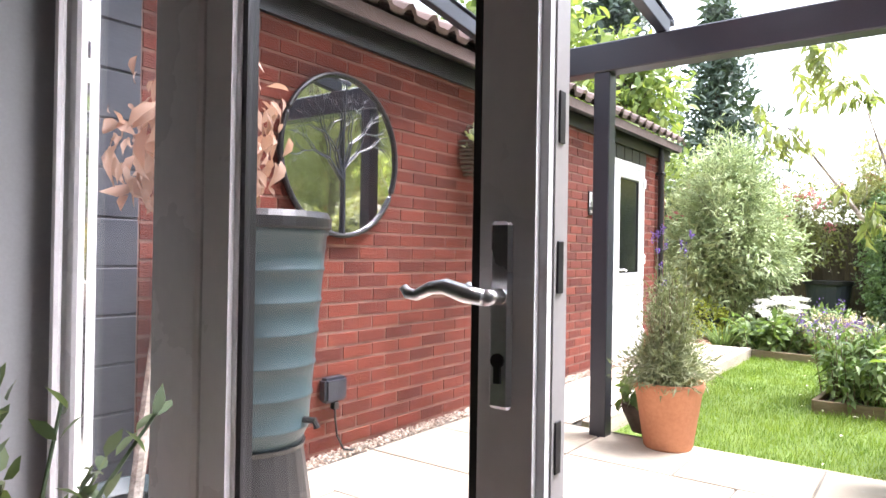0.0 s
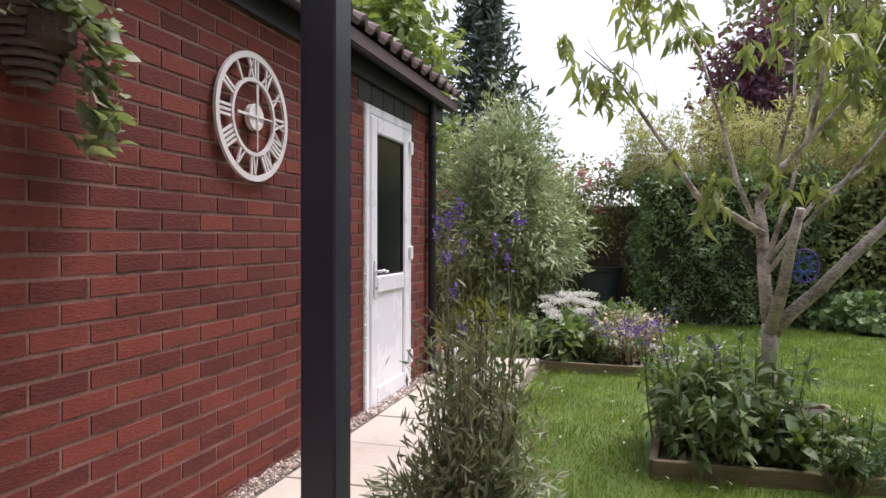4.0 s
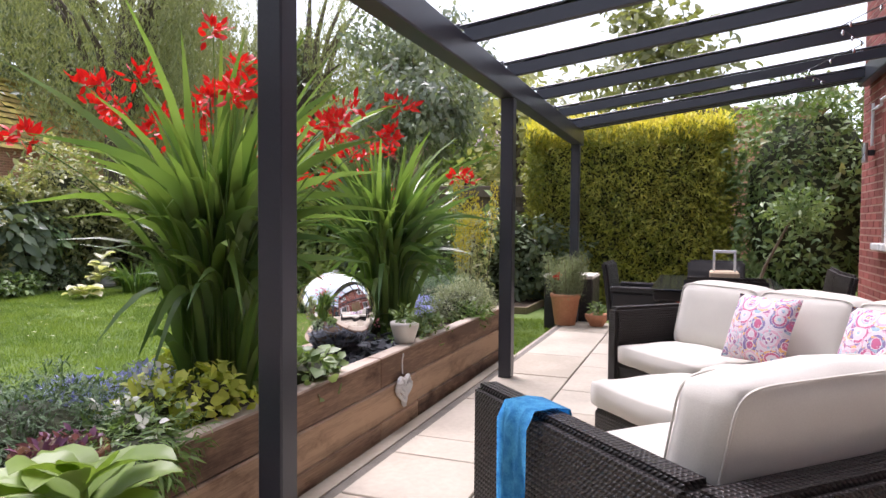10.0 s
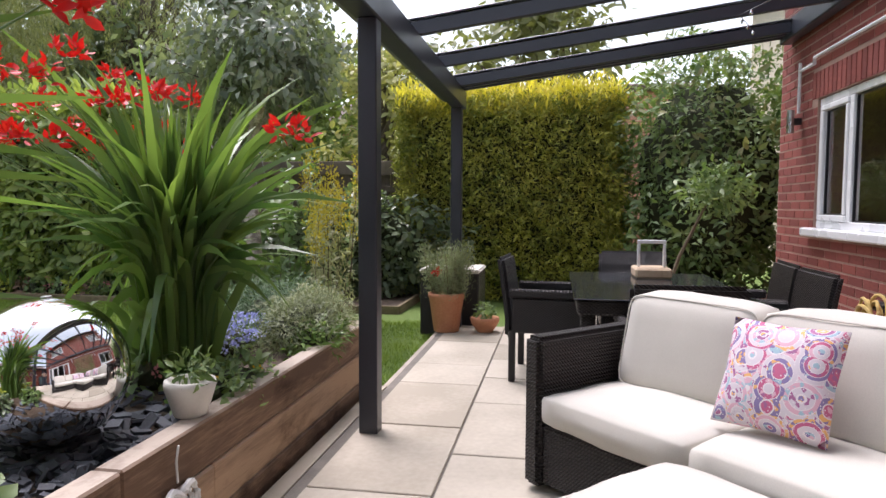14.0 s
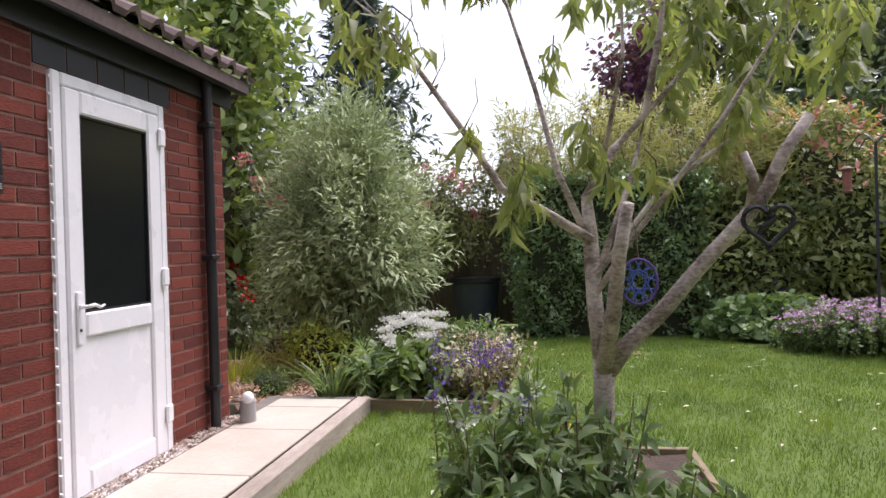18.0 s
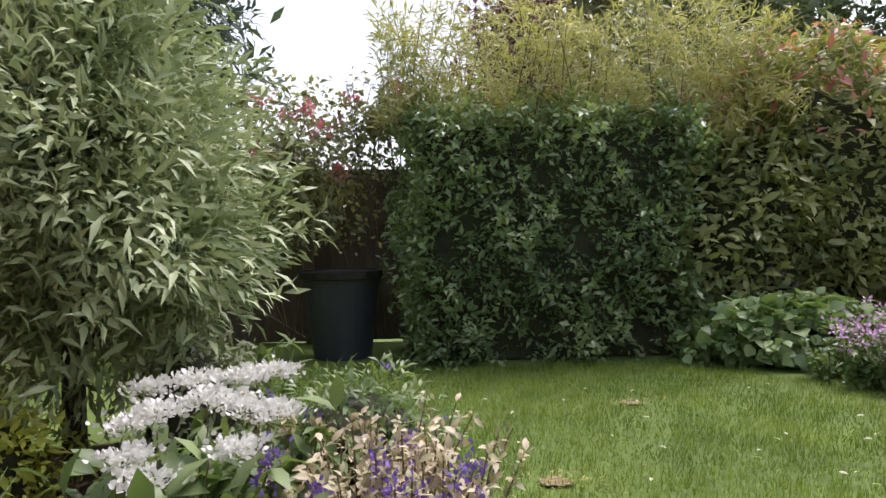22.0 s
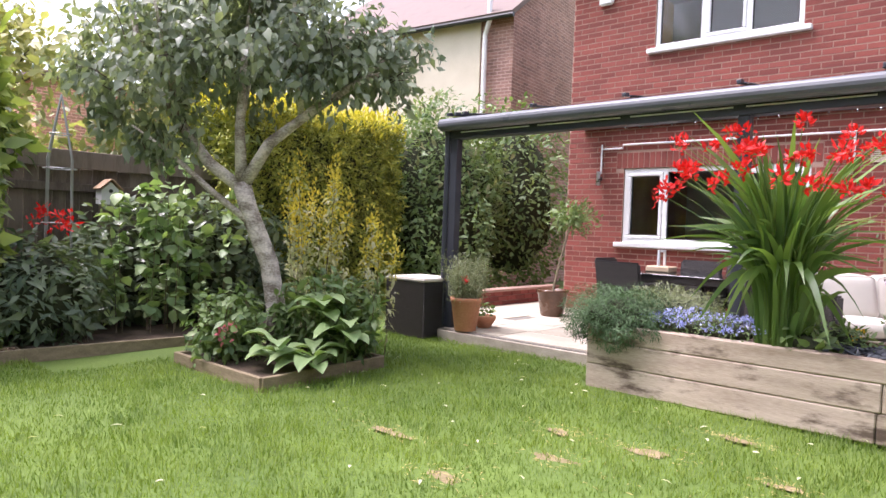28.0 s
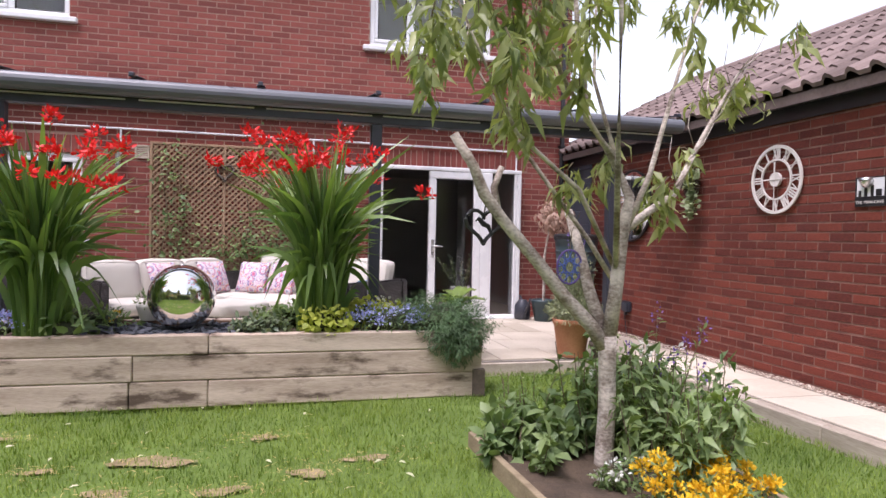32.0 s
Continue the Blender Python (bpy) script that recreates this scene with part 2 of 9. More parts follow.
def leaf_material(name, c1, c2, rough=0.5, trans=0.3, tint=None, spec=0.4, warm=1.33, cool=1.9):
    """Leaves: two greens shifted per leaf, a little light through them."""
    c1, c2 = (c1[0] * warm, c1[1], c1[2] * cool), (min(c2[0] * warm, 0.9), c2[1], min(c2[2] * cool, 0.9))
    m = bpy.data.materials.new(name)
    m.use_nodes = True
    n, l = m.node_tree.nodes, m.node_tree.links
    b = n["Principled BSDF"]
    g = n.new("ShaderNodeNewGeometry")
    tc = n.new("ShaderNodeTexCoord")
    nz = n.new("ShaderNodeTexNoise")
    nz.inputs["Scale"].default_value = 1.6
    l.new(tc.outputs["Object"], nz.inputs["Vector"])
    av = n.new("ShaderNodeMath")
    av.operation = "MULTIPLY_ADD"
    av.inputs[1].default_value = 0.6
    l.new(g.outputs["Random Per Island"], av.inputs[0])
    sc = n.new("ShaderNodeMapRange")
    sc.inputs["From Min"].default_value, sc.inputs["From Max"].default_value, sc.inputs["To Max"].default_value = 0.35, 0.65, 0.4
    l.new(nz.outputs["Fac"], sc.inputs["Value"])
    l.new(sc.outputs[0], av.inputs[2])
    mix = n.new("ShaderNodeMix")
    mix.data_type = "RGBA"
    mix.inputs["A"].default_value, mix.inputs["B"].default_value = (*c1, 1), (*c2, 1)
    l.new(av.outputs[0], mix.inputs["Factor"])
    l.new(mix.outputs["Result"], b.inputs["Base Color"])
    b.inputs["Roughness"].default_value, b.inputs["Specular IOR Level"].default_value = rough, spec
    t = n.new("ShaderNodeBsdfTranslucent")
    br = n.new("ShaderNodeMix")
    br.data_type, br.blend_type = "RGBA", "MULTIPLY"
    br.inputs["Factor"].default_value = 1.0
    br.inputs["B"].default_value = (*(tint or (1.3, 1.4, 0.6)), 1)
    l.new(mix.outputs["Result"], br.inputs["A"])
    l.new(br.outputs["Result"], t.inputs["Color"])
    ms = n.new("ShaderNodeMixShader")
    ms.inputs[0].default_value = trans
    l.new(b.outputs[0], ms.inputs[1])
    l.new(t.outputs[0], ms.inputs[2])
    l.new(ms.outputs[0], n["Material Output"].inputs["Surface"])
    return m


def glass_material(name, rough=0.0, tint=(1, 1, 1)):
    m = bpy.data.materials.new(name)
    m.use_nodes = True
    b = m.node_tree.nodes["Principled BSDF"]
    b.inputs["Base Color"].default_value = (*tint, 1)
    b.inputs["Transmission Weight"].default_value, b.inputs["Roughness"].default_value, b.inputs["IOR"].default_value = 1.0, rough, 1.45
    return m


def plain(name, c, rough=0.5, metal=0.0, spec=0.5):
    return material(name, tuple(x * 0.92 for x in c), tuple(min(1, x * 1.06) for x in c), rough, 5, 90, 0.04, metal, spec=spec, rough_var=0.06)


brick_red = material("brick_red", (0.082, 0.0125, 0.0068), (0.185, 0.036, 0.019), 0.85, 5, 60, 0.5, obj=0.32, stretch=(1, 0.5, 3.0), fine_amt=0.55, dist=0.014)
brick_red_joined = material("brick_red_joined", (0.082, 0.0125, 0.0068), (0.185, 0.036, 0.019), 0.85, 5, 60, 0.5, isl=0.32, stretch=(0.8, 0.8, 3.0), fine_amt=0.55, dist=0.014)
brick_house = material("brick_house", (0.175, 0.040, 0.031), (0.285, 0.072, 0.055), 0.85, 3, 34, 0.25, isl=0.4, stretch=(0.6, 1, 2), fine_amt=0.45, dist=0.01)
brick_old = material("brick_old", (0.42, 0.19, 0.14), (0.60, 0.31, 0.24), 0.9, 2, 20, 0.4, isl=0.4)
brick_dull = material("brick_dull", (0.25, 0.14, 0.115), (0.40, 0.24, 0.20), 0.9, 2, 20, 0.4)
for far_brick in (brick_old, brick_dull):
    bn_, bl_ = far_brick.node_tree.nodes, far_brick.node_tree.links
    bt_ = bn_.new("ShaderNodeTexBrick")
    bt_.inputs["Scale"].default_value, bt_.inputs["Mortar Size"].default_value = 1.0, 0.008
    bt_.inputs["Brick Width"].default_value, bt_.inputs["Row Height"].default_value = 0.225, 0.075
    bt_.inputs["Color1"].default_value, bt_.inputs["Color2"].default_value, bt_.inputs["Mortar"].default_value = (0.75, 0.75, 0.75, 1), (1.15, 1.1, 1.05, 1), (1.5, 1.7, 1.8, 1)
    bc_ = bn_.new("ShaderNodeTexCoord")
    bs_ = bn_.new("ShaderNodeSeparateXYZ")
    ba_ = bn_.new("ShaderNodeMath")
    bx_ = bn_.new("ShaderNodeCombineXYZ")
    bl_.new(bc_.outputs["Object"], bs_.inputs[0])
    bl_.new(bs_.outputs[0], ba_.inputs[0])
    bl_.new(bs_.outputs[1], ba_.inputs[1])
    bl_.new(ba_.outputs[0], bx_.inputs[0])
    bl_.new(bs_.outputs[2], bx_.inputs[1])
    bl_.new(bx_.outputs[0], bt_.inputs["Vector"])
    bm_ = bn_.new("ShaderNodeMix")
    bm_.data_type, bm_.blend_type = "RGBA", "MULTIPLY"
    bm_.inputs["Factor"].default_value = 1.0
    bo_ = bn_["Principled BSDF"].inputs["Base Color"]
    bl_.new(bo_.links[0].from_socket, bm_.inputs["A"])
    bl_.new(bt_.outputs["Color"], bm_.inputs["B"])
    bl_.new(bm_.outputs["Result"], bo_)
mortar = material("mortar", (0.10, 0.045, 0.035), (0.30, 0.17, 0.13), 0.95, 5, 80, 0.5)
mortar_house = material("mortar_house", (0.30, 0.18, 0.14), (0.44, 0.29, 0.23), 0.95, 5, 80, 0.4)
gutter_grey = material("gutter_paint", (0.10, 0.106, 0.12), (0.13, 0.137, 0.15), 0.3, 3, 120, 0.03, rough_var=0.08)
anthracite = material("anthracite_paint", (0.031, 0.034, 0.046), (0.044, 0.048, 0.062), 0.34, 3, 120, 0.03, rough_var=0.08)
black_plastic = material("black_plastic", (0.012, 0.012, 0.014), (0.024, 0.024, 0.026), 0.4, 4, 60, 0.05)
white_upvc = material("white_upvc", (0.74, 0.75, 0.76), (0.82, 0.82, 0.82), 0.28, 3, 40, 0.02)
grey_upvc = material("grey_upvc", (0.30, 0.29, 0.285), (0.37, 0.36, 0.35), 0.35, 3, 60, 0.03)
steel = material("brushed_steel", (0.62, 0.62, 0.63), (0.75, 0.75, 0.75), 0.3, 6, 140, 0.04, metal=1.0)
stone = material("sandstone_slab", (0.38, 0.335, 0.26), (0.54, 0.485, 0.395), 0.75, 2.2, 30, 0.25, obj=0.35, fine_amt=0.3, dist=0.006)
grout = material("grout", (0.13, 0.12, 0.10), (0.22, 0.20, 0.17), 0.95, 8, 90, 0.4)
gravel = material("gravel", (0.28, 0.21, 0.16), (0.62, 0.53, 0.44), 0.85, 20, 120, 0.4, isl=0.9)
bark_chip = material("bark_chip", (0.24, 0.14, 0.08), (0.56, 0.40, 0.27), 0.9, 14, 90, 0.4, isl=0.9)
soil = material("soil", (0.035, 0.024, 0.016), (0.10, 0.07, 0.045), 0.95, 6, 60, 0.9, dist=0.02)
turf = material("turf", (0.07, 0.12, 0.018), (0.125, 0.19, 0.032), 0.9, 1.4, 40, 0.8, dist=0.02)
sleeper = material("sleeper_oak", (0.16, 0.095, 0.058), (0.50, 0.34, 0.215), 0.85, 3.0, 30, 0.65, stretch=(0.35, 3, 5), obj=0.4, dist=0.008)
def stains(m, tone, scale, lo, hi, stretch=(1, 1, 1)):
    """Dark weather stains with soft ragged edges over a material's colour."""
    n, l = m.node_tree.nodes, m.node_tree.links
    tc = n.new("ShaderNodeTexCoord")
    mp = n.new("ShaderNodeMapping")
    mp.inputs["Scale"].default_value = stretch
    nz = n.new("ShaderNodeTexNoise")
    nz.inputs["Scale"].default_value, nz.inputs["Detail"].default_value, nz.inputs["Roughness"].default_value = scale, 6, 0.65
    mr = n.new("ShaderNodeMapRange")
    mr.inputs["From Min"].default_value, mr.inputs["From Max"].default_value = lo, hi
    mx = n.new("ShaderNodeMix")
    mx.data_type, mx.blend_type = "RGBA", "MULTIPLY"
    mx.inputs["B"].default_value = (*tone, 1)
    base = n["Principled BSDF"].inputs["Base Color"]
    l.new(tc.outputs["Object"], mp.inputs["Vector"])
    l.new(mp.outputs[0], nz.inputs["Vector"])
    l.new(nz.outputs["Fac"], mr.inputs["Value"])
    l.new(mr.outputs[0], mx.inputs["Factor"])
    l.new(base.links[0].from_socket, mx.inputs["A"])
    l.new(mx.outputs["Result"], base)


sleeper_grey = material("sleeper_weathered", (0.31, 0.235, 0.178), (0.62, 0.515, 0.42), 0.88, 2.2, 30, 0.6, stretch=(0.6, 2, 5), obj=0.12, dist=0.006, fine_amt=0.35)
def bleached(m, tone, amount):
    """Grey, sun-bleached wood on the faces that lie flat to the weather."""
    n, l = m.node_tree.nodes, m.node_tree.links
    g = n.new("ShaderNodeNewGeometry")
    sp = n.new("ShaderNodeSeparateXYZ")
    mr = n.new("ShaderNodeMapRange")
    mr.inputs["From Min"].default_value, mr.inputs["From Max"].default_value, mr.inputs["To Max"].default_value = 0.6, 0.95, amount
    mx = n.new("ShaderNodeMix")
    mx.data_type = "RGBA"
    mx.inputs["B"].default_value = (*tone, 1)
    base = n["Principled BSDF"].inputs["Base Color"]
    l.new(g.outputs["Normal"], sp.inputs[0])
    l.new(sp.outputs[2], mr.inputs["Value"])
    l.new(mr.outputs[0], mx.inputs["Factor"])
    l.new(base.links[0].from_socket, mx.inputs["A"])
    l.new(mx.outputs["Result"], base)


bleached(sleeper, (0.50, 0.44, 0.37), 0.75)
stains(sleeper, (0.30, 0.24, 0.20), 2.4, 0.52, 0.68, (0.8, 1, 1.6))
stains(sleeper_grey, (0.26, 0.23, 0.21), 2.2, 0.52, 0.62, (0.8, 1, 2.6))
edging_wood = material("edging_wood", (0.26, 0.22, 0.17), (0.48, 0.42, 0.35), 0.88, 3, 30, 0.5, stretch=(2, 0.5, 4), obj=0.1, fine_amt=0.4)
board = material("edging_board", (0.16, 0.12, 0.07), (0.30, 0.24, 0.15), 0.9, 5, 40, 0.4, stretch=(0.6, 2, 4))
fence_wood = material("fence_wood", (0.10, 0.078, 0.062), (0.22, 0.18, 0.145), 0.9, 4, 30, 0.4, stretch=(3, 3, 0.5), obj=0.3)
dark_timber = material("dark_painted_timber", (0.035, 0.042, 0.058), (0.055, 0.064, 0.085), 0.6, 4, 30, 0.2, stretch=(1, 1, 4))
tile_brown = material("roof_tile", (0.105, 0.075, 0.066), (0.20, 0.15, 0.135), 0.85, 3, 40, 0.4, isl=0.5)
moss_tile = material("mossy_roof", (0.24, 0.16, 0.05), (0.46, 0.38, 0.08), 0.95, 1.2, 12, 0.6, isl=0.4)
rattan = material("black_rattan", (0.012, 0.010, 0.010), (0.034, 0.028, 0.027), 0.42, 8, 60, 0.2)
cushion_cloth = material("cream_cloth", (0.52, 0.495, 0.435), (0.62, 0.59, 0.525), 0.95, 3, 240, 0.25, fine_amt=0.4, dist=0.003, sheen=0.2)
terracotta = material("terracotta", (0.42, 0.17, 0.085), (0.58, 0.27, 0.15), 0.8, 4, 50, 0.2)
butt_green = material("green_plastic", (0.028, 0.050, 0.057), (0.040, 0.068, 0.076), 0.42, 3, 80, 0.06)
chrome = material("mirror_steel", (0.90, 0.90, 0.90), (0.93, 0.93, 0.93), 0.03, 5, 90, 0.0, 1.0, rough_var=0.0)
mirror_glass = material("mirror_glass", (0.93, 0.94, 0.94), (0.95, 0.95, 0.95), 0.03, 5, 90, 0.0, 1.0, rough_var=0.0)
slate = material("slate", (0.035, 0.04, 0.05), (0.10, 0.11, 0.13), 0.6, 10, 80, 0.3, isl=0.7)
trellis_wood = material("trellis_wood", (0.26, 0.16, 0.095), (0.44, 0.30, 0.19), 0.85, 6, 50, 0.3)
render_cream = material("cream_render", (0.62, 0.55, 0.43), (0.72, 0.65, 0.53), 0.9, 2, 50, 0.2)
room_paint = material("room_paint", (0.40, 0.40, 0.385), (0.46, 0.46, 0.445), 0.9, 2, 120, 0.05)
# wall paint darkened for the door reveals: their shade is in the colour
shaded_reveal = material("shaded_reveal", (0.27, 0.285, 0.29), (0.32, 0.335, 0.34), 0.9, 2, 120, 0.05)
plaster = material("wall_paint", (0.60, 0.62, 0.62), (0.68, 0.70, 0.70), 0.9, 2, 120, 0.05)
dark_room = material("room_floor", (0.10, 0.07, 0.05), (0.16, 0.12, 0.09), 0.5, 3, 40, 0.1)
clear_glass = glass_material("clear_glass")
# thin clear roof glass, tinted slightly to dim the light beneath; keeps its gloss
roof_glass = bpy.data.materials.new("roof_glass")
roof_glass.use_nodes = True
gn, gl = roof_glass.node_tree.nodes, roof_glass.node_tree.links
g_clear = gn.new("ShaderNodeBsdfTransparent")
g_clear.inputs["Color"].default_value = (0.98, 0.983, 0.985, 1)
g_gloss = gn.new("ShaderNodeBsdfGlossy")
g_gloss.inputs["Roughness"].default_value = 0.03
g_mix = gn.new("ShaderNodeMixShader")
g_mix.inputs[0].default_value = 0.03
gl.new(g_clear.outputs[0], g_mix.inputs[1])
gl.new(g_gloss.outputs[0], g_mix.inputs[2])
gl.new(g_mix.outputs[0], gn["Material Output"].inputs["Surface"])
gn.remove(gn["Principled BSDF"])
bark_pale = material("pale_bark", (0.20, 0.16, 0.125), (0.68, 0.61, 0.53), 0.9, 6, 60, 0.9, stretch=(0.8, 0.8, 1.3), fine_amt=0.35, dist=0.012)
for nd in bark_pale.node_tree.nodes:
    if nd.type == "MAP_RANGE" and nd.inputs["From Max"].default_value < 0.9:
        nd.inputs["From Min"].default_value, nd.inputs["From Max"].default_value = 0.40, 0.60
bark_dark = material("dark_bark", (0.055, 0.042, 0.03), (0.14, 0.11, 0.085), 0.95, 8, 50, 0.6, dist=0.01)
twig = material("twig", (0.10, 0.075, 0.045), (0.20, 0.16, 0.10), 0.9, 10, 60, 0.3)
# near-black fill for leaf masses: their inner shade, put into the colour
shade_core = material("inner_shade", (0.018, 0.024, 0.010), (0.055, 0.062, 0.028), 0.95, 6, 40, 0.5)

lf_privet = leaf_material("privet_leaf", (0.055, 0.125, 0.036), (0.30, 0.45, 0.125), 0.32, spec=0.6, warm=1.15, cool=1.7)
lf_laurel = leaf_material("laurel_leaf", (0.06, 0.15, 0.036), (0.38, 0.56, 0.13), 0.3, cool=1.4)
lf_olive = leaf_material("olive_leaf", (0.20, 0.285, 0.13), (0.53, 0.63, 0.35), 0.5, 0.2, (1, 1, 0.8), warm=1.05, cool=1.0)
lf_bamboo = leaf_material("bamboo_leaf", (0.187, 0.281, 0.060), (0.459, 0.561, 0.153), 0.5)
lf_photinia = leaf_material("photinia_leaf", (0.08, 0.145, 0.045), (0.42, 0.50, 0.17), 0.34, warm=1.15, cool=1.2)
lf_red = leaf_material("young_red_leaf", (0.34, 0.14, 0.07), (0.52, 0.32, 0.15), 0.35)
lf_mixed = leaf_material("shrub_leaf", (0.085, 0.16, 0.045), (0.42, 0.52, 0.17), 0.45, cool=1.5)
lf_grey = leaf_material("grey_green_leaf", (0.119, 0.153, 0.068), (0.323, 0.357, 0.187), 0.5, warm=1.1, cool=1.0)
lf_willow = leaf_material("willow_leaf", (0.14, 0.18, 0.08), (0.34, 0.38, 0.20), 0.5, warm=1.1, cool=1.0)
lf_dark = leaf_material("dark_leaf", (0.05, 0.105, 0.036), (0.18, 0.29, 0.09), 0.28)
lf_conifer = leaf_material("conifer_leaf", (0.028, 0.066, 0.028), (0.11, 0.19, 0.075), 0.6, 0.15)
lf_tree = leaf_material("tree_leaf", (0.093, 0.196, 0.034), (0.289, 0.442, 0.085), 0.45)
lf_gold = leaf_material("golden_conifer", (0.12, 0.17, 0.035), (0.56, 0.54, 0.10), 0.6, 0.15, warm=1.0, cool=1.0)
lf_goldtop = leaf_material("golden_tip", (0.52, 0.46, 0.06), (0.80, 0.70, 0.15), 0.6, 0.3, warm=1.0, cool=1.0)
lf_plum = leaf_material("plum_leaf", (0.085, 0.13, 0.092), (0.32, 0.39, 0.29), 0.42, warm=1.1, cool=1.0)
lf_peach = leaf_material("peach_leaf", (0.11, 0.20, 0.045), (0.34, 0.48, 0.11), 0.4, 0.4)
lf_croc = leaf_material("sword_leaf", (0.045, 0.125, 0.022), (0.17, 0.33, 0.05), 0.35, 0.35)
lf_border = leaf_material("border_leaf", (0.060, 0.145, 0.031), (0.204, 0.357, 0.076), 0.45)
lf_lavender = leaf_material("lavender_leaf", (0.13, 0.175, 0.095), (0.36, 0.43, 0.27), 0.6, 0.2, warm=1.1, cool=1.0)
lf_grass = leaf_material("grass_blade", (0.060, 0.130, 0.016), (0.22, 0.32, 0.05), 0.55, 0.35, warm=1.1, cool=1.2)
lf_copper = leaf_material("copper_leaf", (0.34, 0.21, 0.15), (0.66, 0.49, 0.39), 0.5, 0.3, (1.1, 0.95, 0.8), warm=1.0, cool=1.0)
lf_beech = leaf_material("purple_beech_leaf", (0.060, 0.031, 0.037), (0.170, 0.085, 0.085), 0.45)
pet_red = leaf_material("red_petal", (0.55, 0.010, 0.012), (0.80, 0.035, 0.025), 0.45, 0.3, (1.1, 0.7, 0.6), warm=1.0, cool=1.0)
pet_white = leaf_material("white_petal", (0.72, 0.74, 0.66), (0.85, 0.85, 0.80), 0.6, 0.3, (1, 1, 1), warm=1.0, cool=1.0)
pet_pink = leaf_material("pink_petal", (0.68, 0.38, 0.66), (0.88, 0.64, 0.86), 0.6, 0.3, (1, 0.9, 1), warm=1.0, cool=1.0)
pet_rose = leaf_material("rose_petal", (0.60, 0.16, 0.20), (0.80, 0.36, 0.38), 0.6, 0.3, (1, 0.9, 0.9), warm=1.0, cool=1.0)
pet_blue = leaf_material("lobelia_petal", (0.34, 0.38, 0.74), (0.60, 0.64, 0.88), 0.6, 0.3, (0.9, 0.9, 1.1), warm=1.0, cool=1.0)
pet_purple = leaf_material("purple_petal", (0.12, 0.07, 0.30), (0.30, 0.20, 0.52), 0.6, 0.3, (1, 0.9, 1.1), warm=1.0, cool=1.0)
pet_yellow = leaf_material("yellow_petal", (0.70, 0.42, 0.015), (0.85, 0.58, 0.03), 0.6, 0.3, (1, 0.9, 0.6), warm=1.0, cool=1.0)

# ---- the large structure ----
LAWN = -0.12
# ground: lawn and the land beyond, one sheet
bm = bmesh.new()
xs = [-400, -60, -15] + [x * 0.5 for x in range(-14, 34)] + [30, 80, 400]
ys = [-400, -60, -15] + [y * 0.5 for y in range(-8, 36)] + [30, 80, 400]
grid = [[bm.verts.new((x, y, LAWN + (0.012 * math.sin(1.7 * x + 0.6 * y) + 0.01 * math.sin(2.3 * y - x) - 0.012 if -7 < x < 17 and 3.4 < y < 18 else -0.02))) for y in ys] for x in xs]
for i in range(len(xs) - 1):
    for j in range(len(ys) - 1):
        bm.faces.new((grid[i][j], grid[i + 1][j], grid[i + 1][j + 1], grid[i][j + 1]))
ground = solo("ground", bm, turf, "short green lawn with worn patches", "lawn", kind="structure", smooth=True)

# patio base and riser
patio = thing("patio", (4.7, 1.6, 0), "pale sandstone slab patio with dark joints", "patio", kind="structure")
part("patio_base", box(0.0, 9.62, 0.0, 3.2, -0.5, -0.012), grout, patio)
path = thing("pavement", (0.45, 5.5, 0), "pale sandstone slab path beside the garage", "path", kind="structure")
part("bed_margin", box(2.60, 7.29, 3.203, 3.285, -0.3, -0.006), stone, patio)
part("path_base", box(0.0, 0.72, 3.2, 7.88, -0.5, -0.012), grout, path)

# house wall with openings
YF = 0.085
HX0, HX1, HT = 0.02, 9.90, 5.4
KW = (6.56, 8.98, 1.03, 2.09)
FD = (0.80, 2.87, 0.0, 2.13)
U1 = (6.72, 8.60, 3.74, 4.9)
U2 = (1.28, 3.02, 3.74, 4.9)
OPEN = [KW, FD, U1, U2]


def wall_with_openings(x0, x1, z0, z1, opens, ya, yb):
    """A wall along x with rectangular holes, built of butted blocks."""
    bm = bmesh.new()
    xs = sorted({x0, x1, *[o[0] for o in opens], *[o[1] for o in opens]})
    for a, b in zip(xs, xs[1:]):
        cuts = sorted((o[2], o[3]) for o in opens if o[0] < (a + b) / 2 < o[1])
        z = z0
        for c0, c1 in cuts:
            if c0 > z:
                box(a, b, ya, yb, z, c0, bm=bm)
            z = c1
        if z < z1:
            box(a, b, ya, yb, z, z1, bm=bm)
    return bm


house = thing("house", (5, -0.15, 0), "two-storey red brick house with white windows", "house", kind="structure")
part("wall", wall_with_openings(HX0, HX1, -0.3, HT, OPEN, -0.3, -0.002), mortar_house, house)
COURSE, BRICK = 0.0775, 0.232


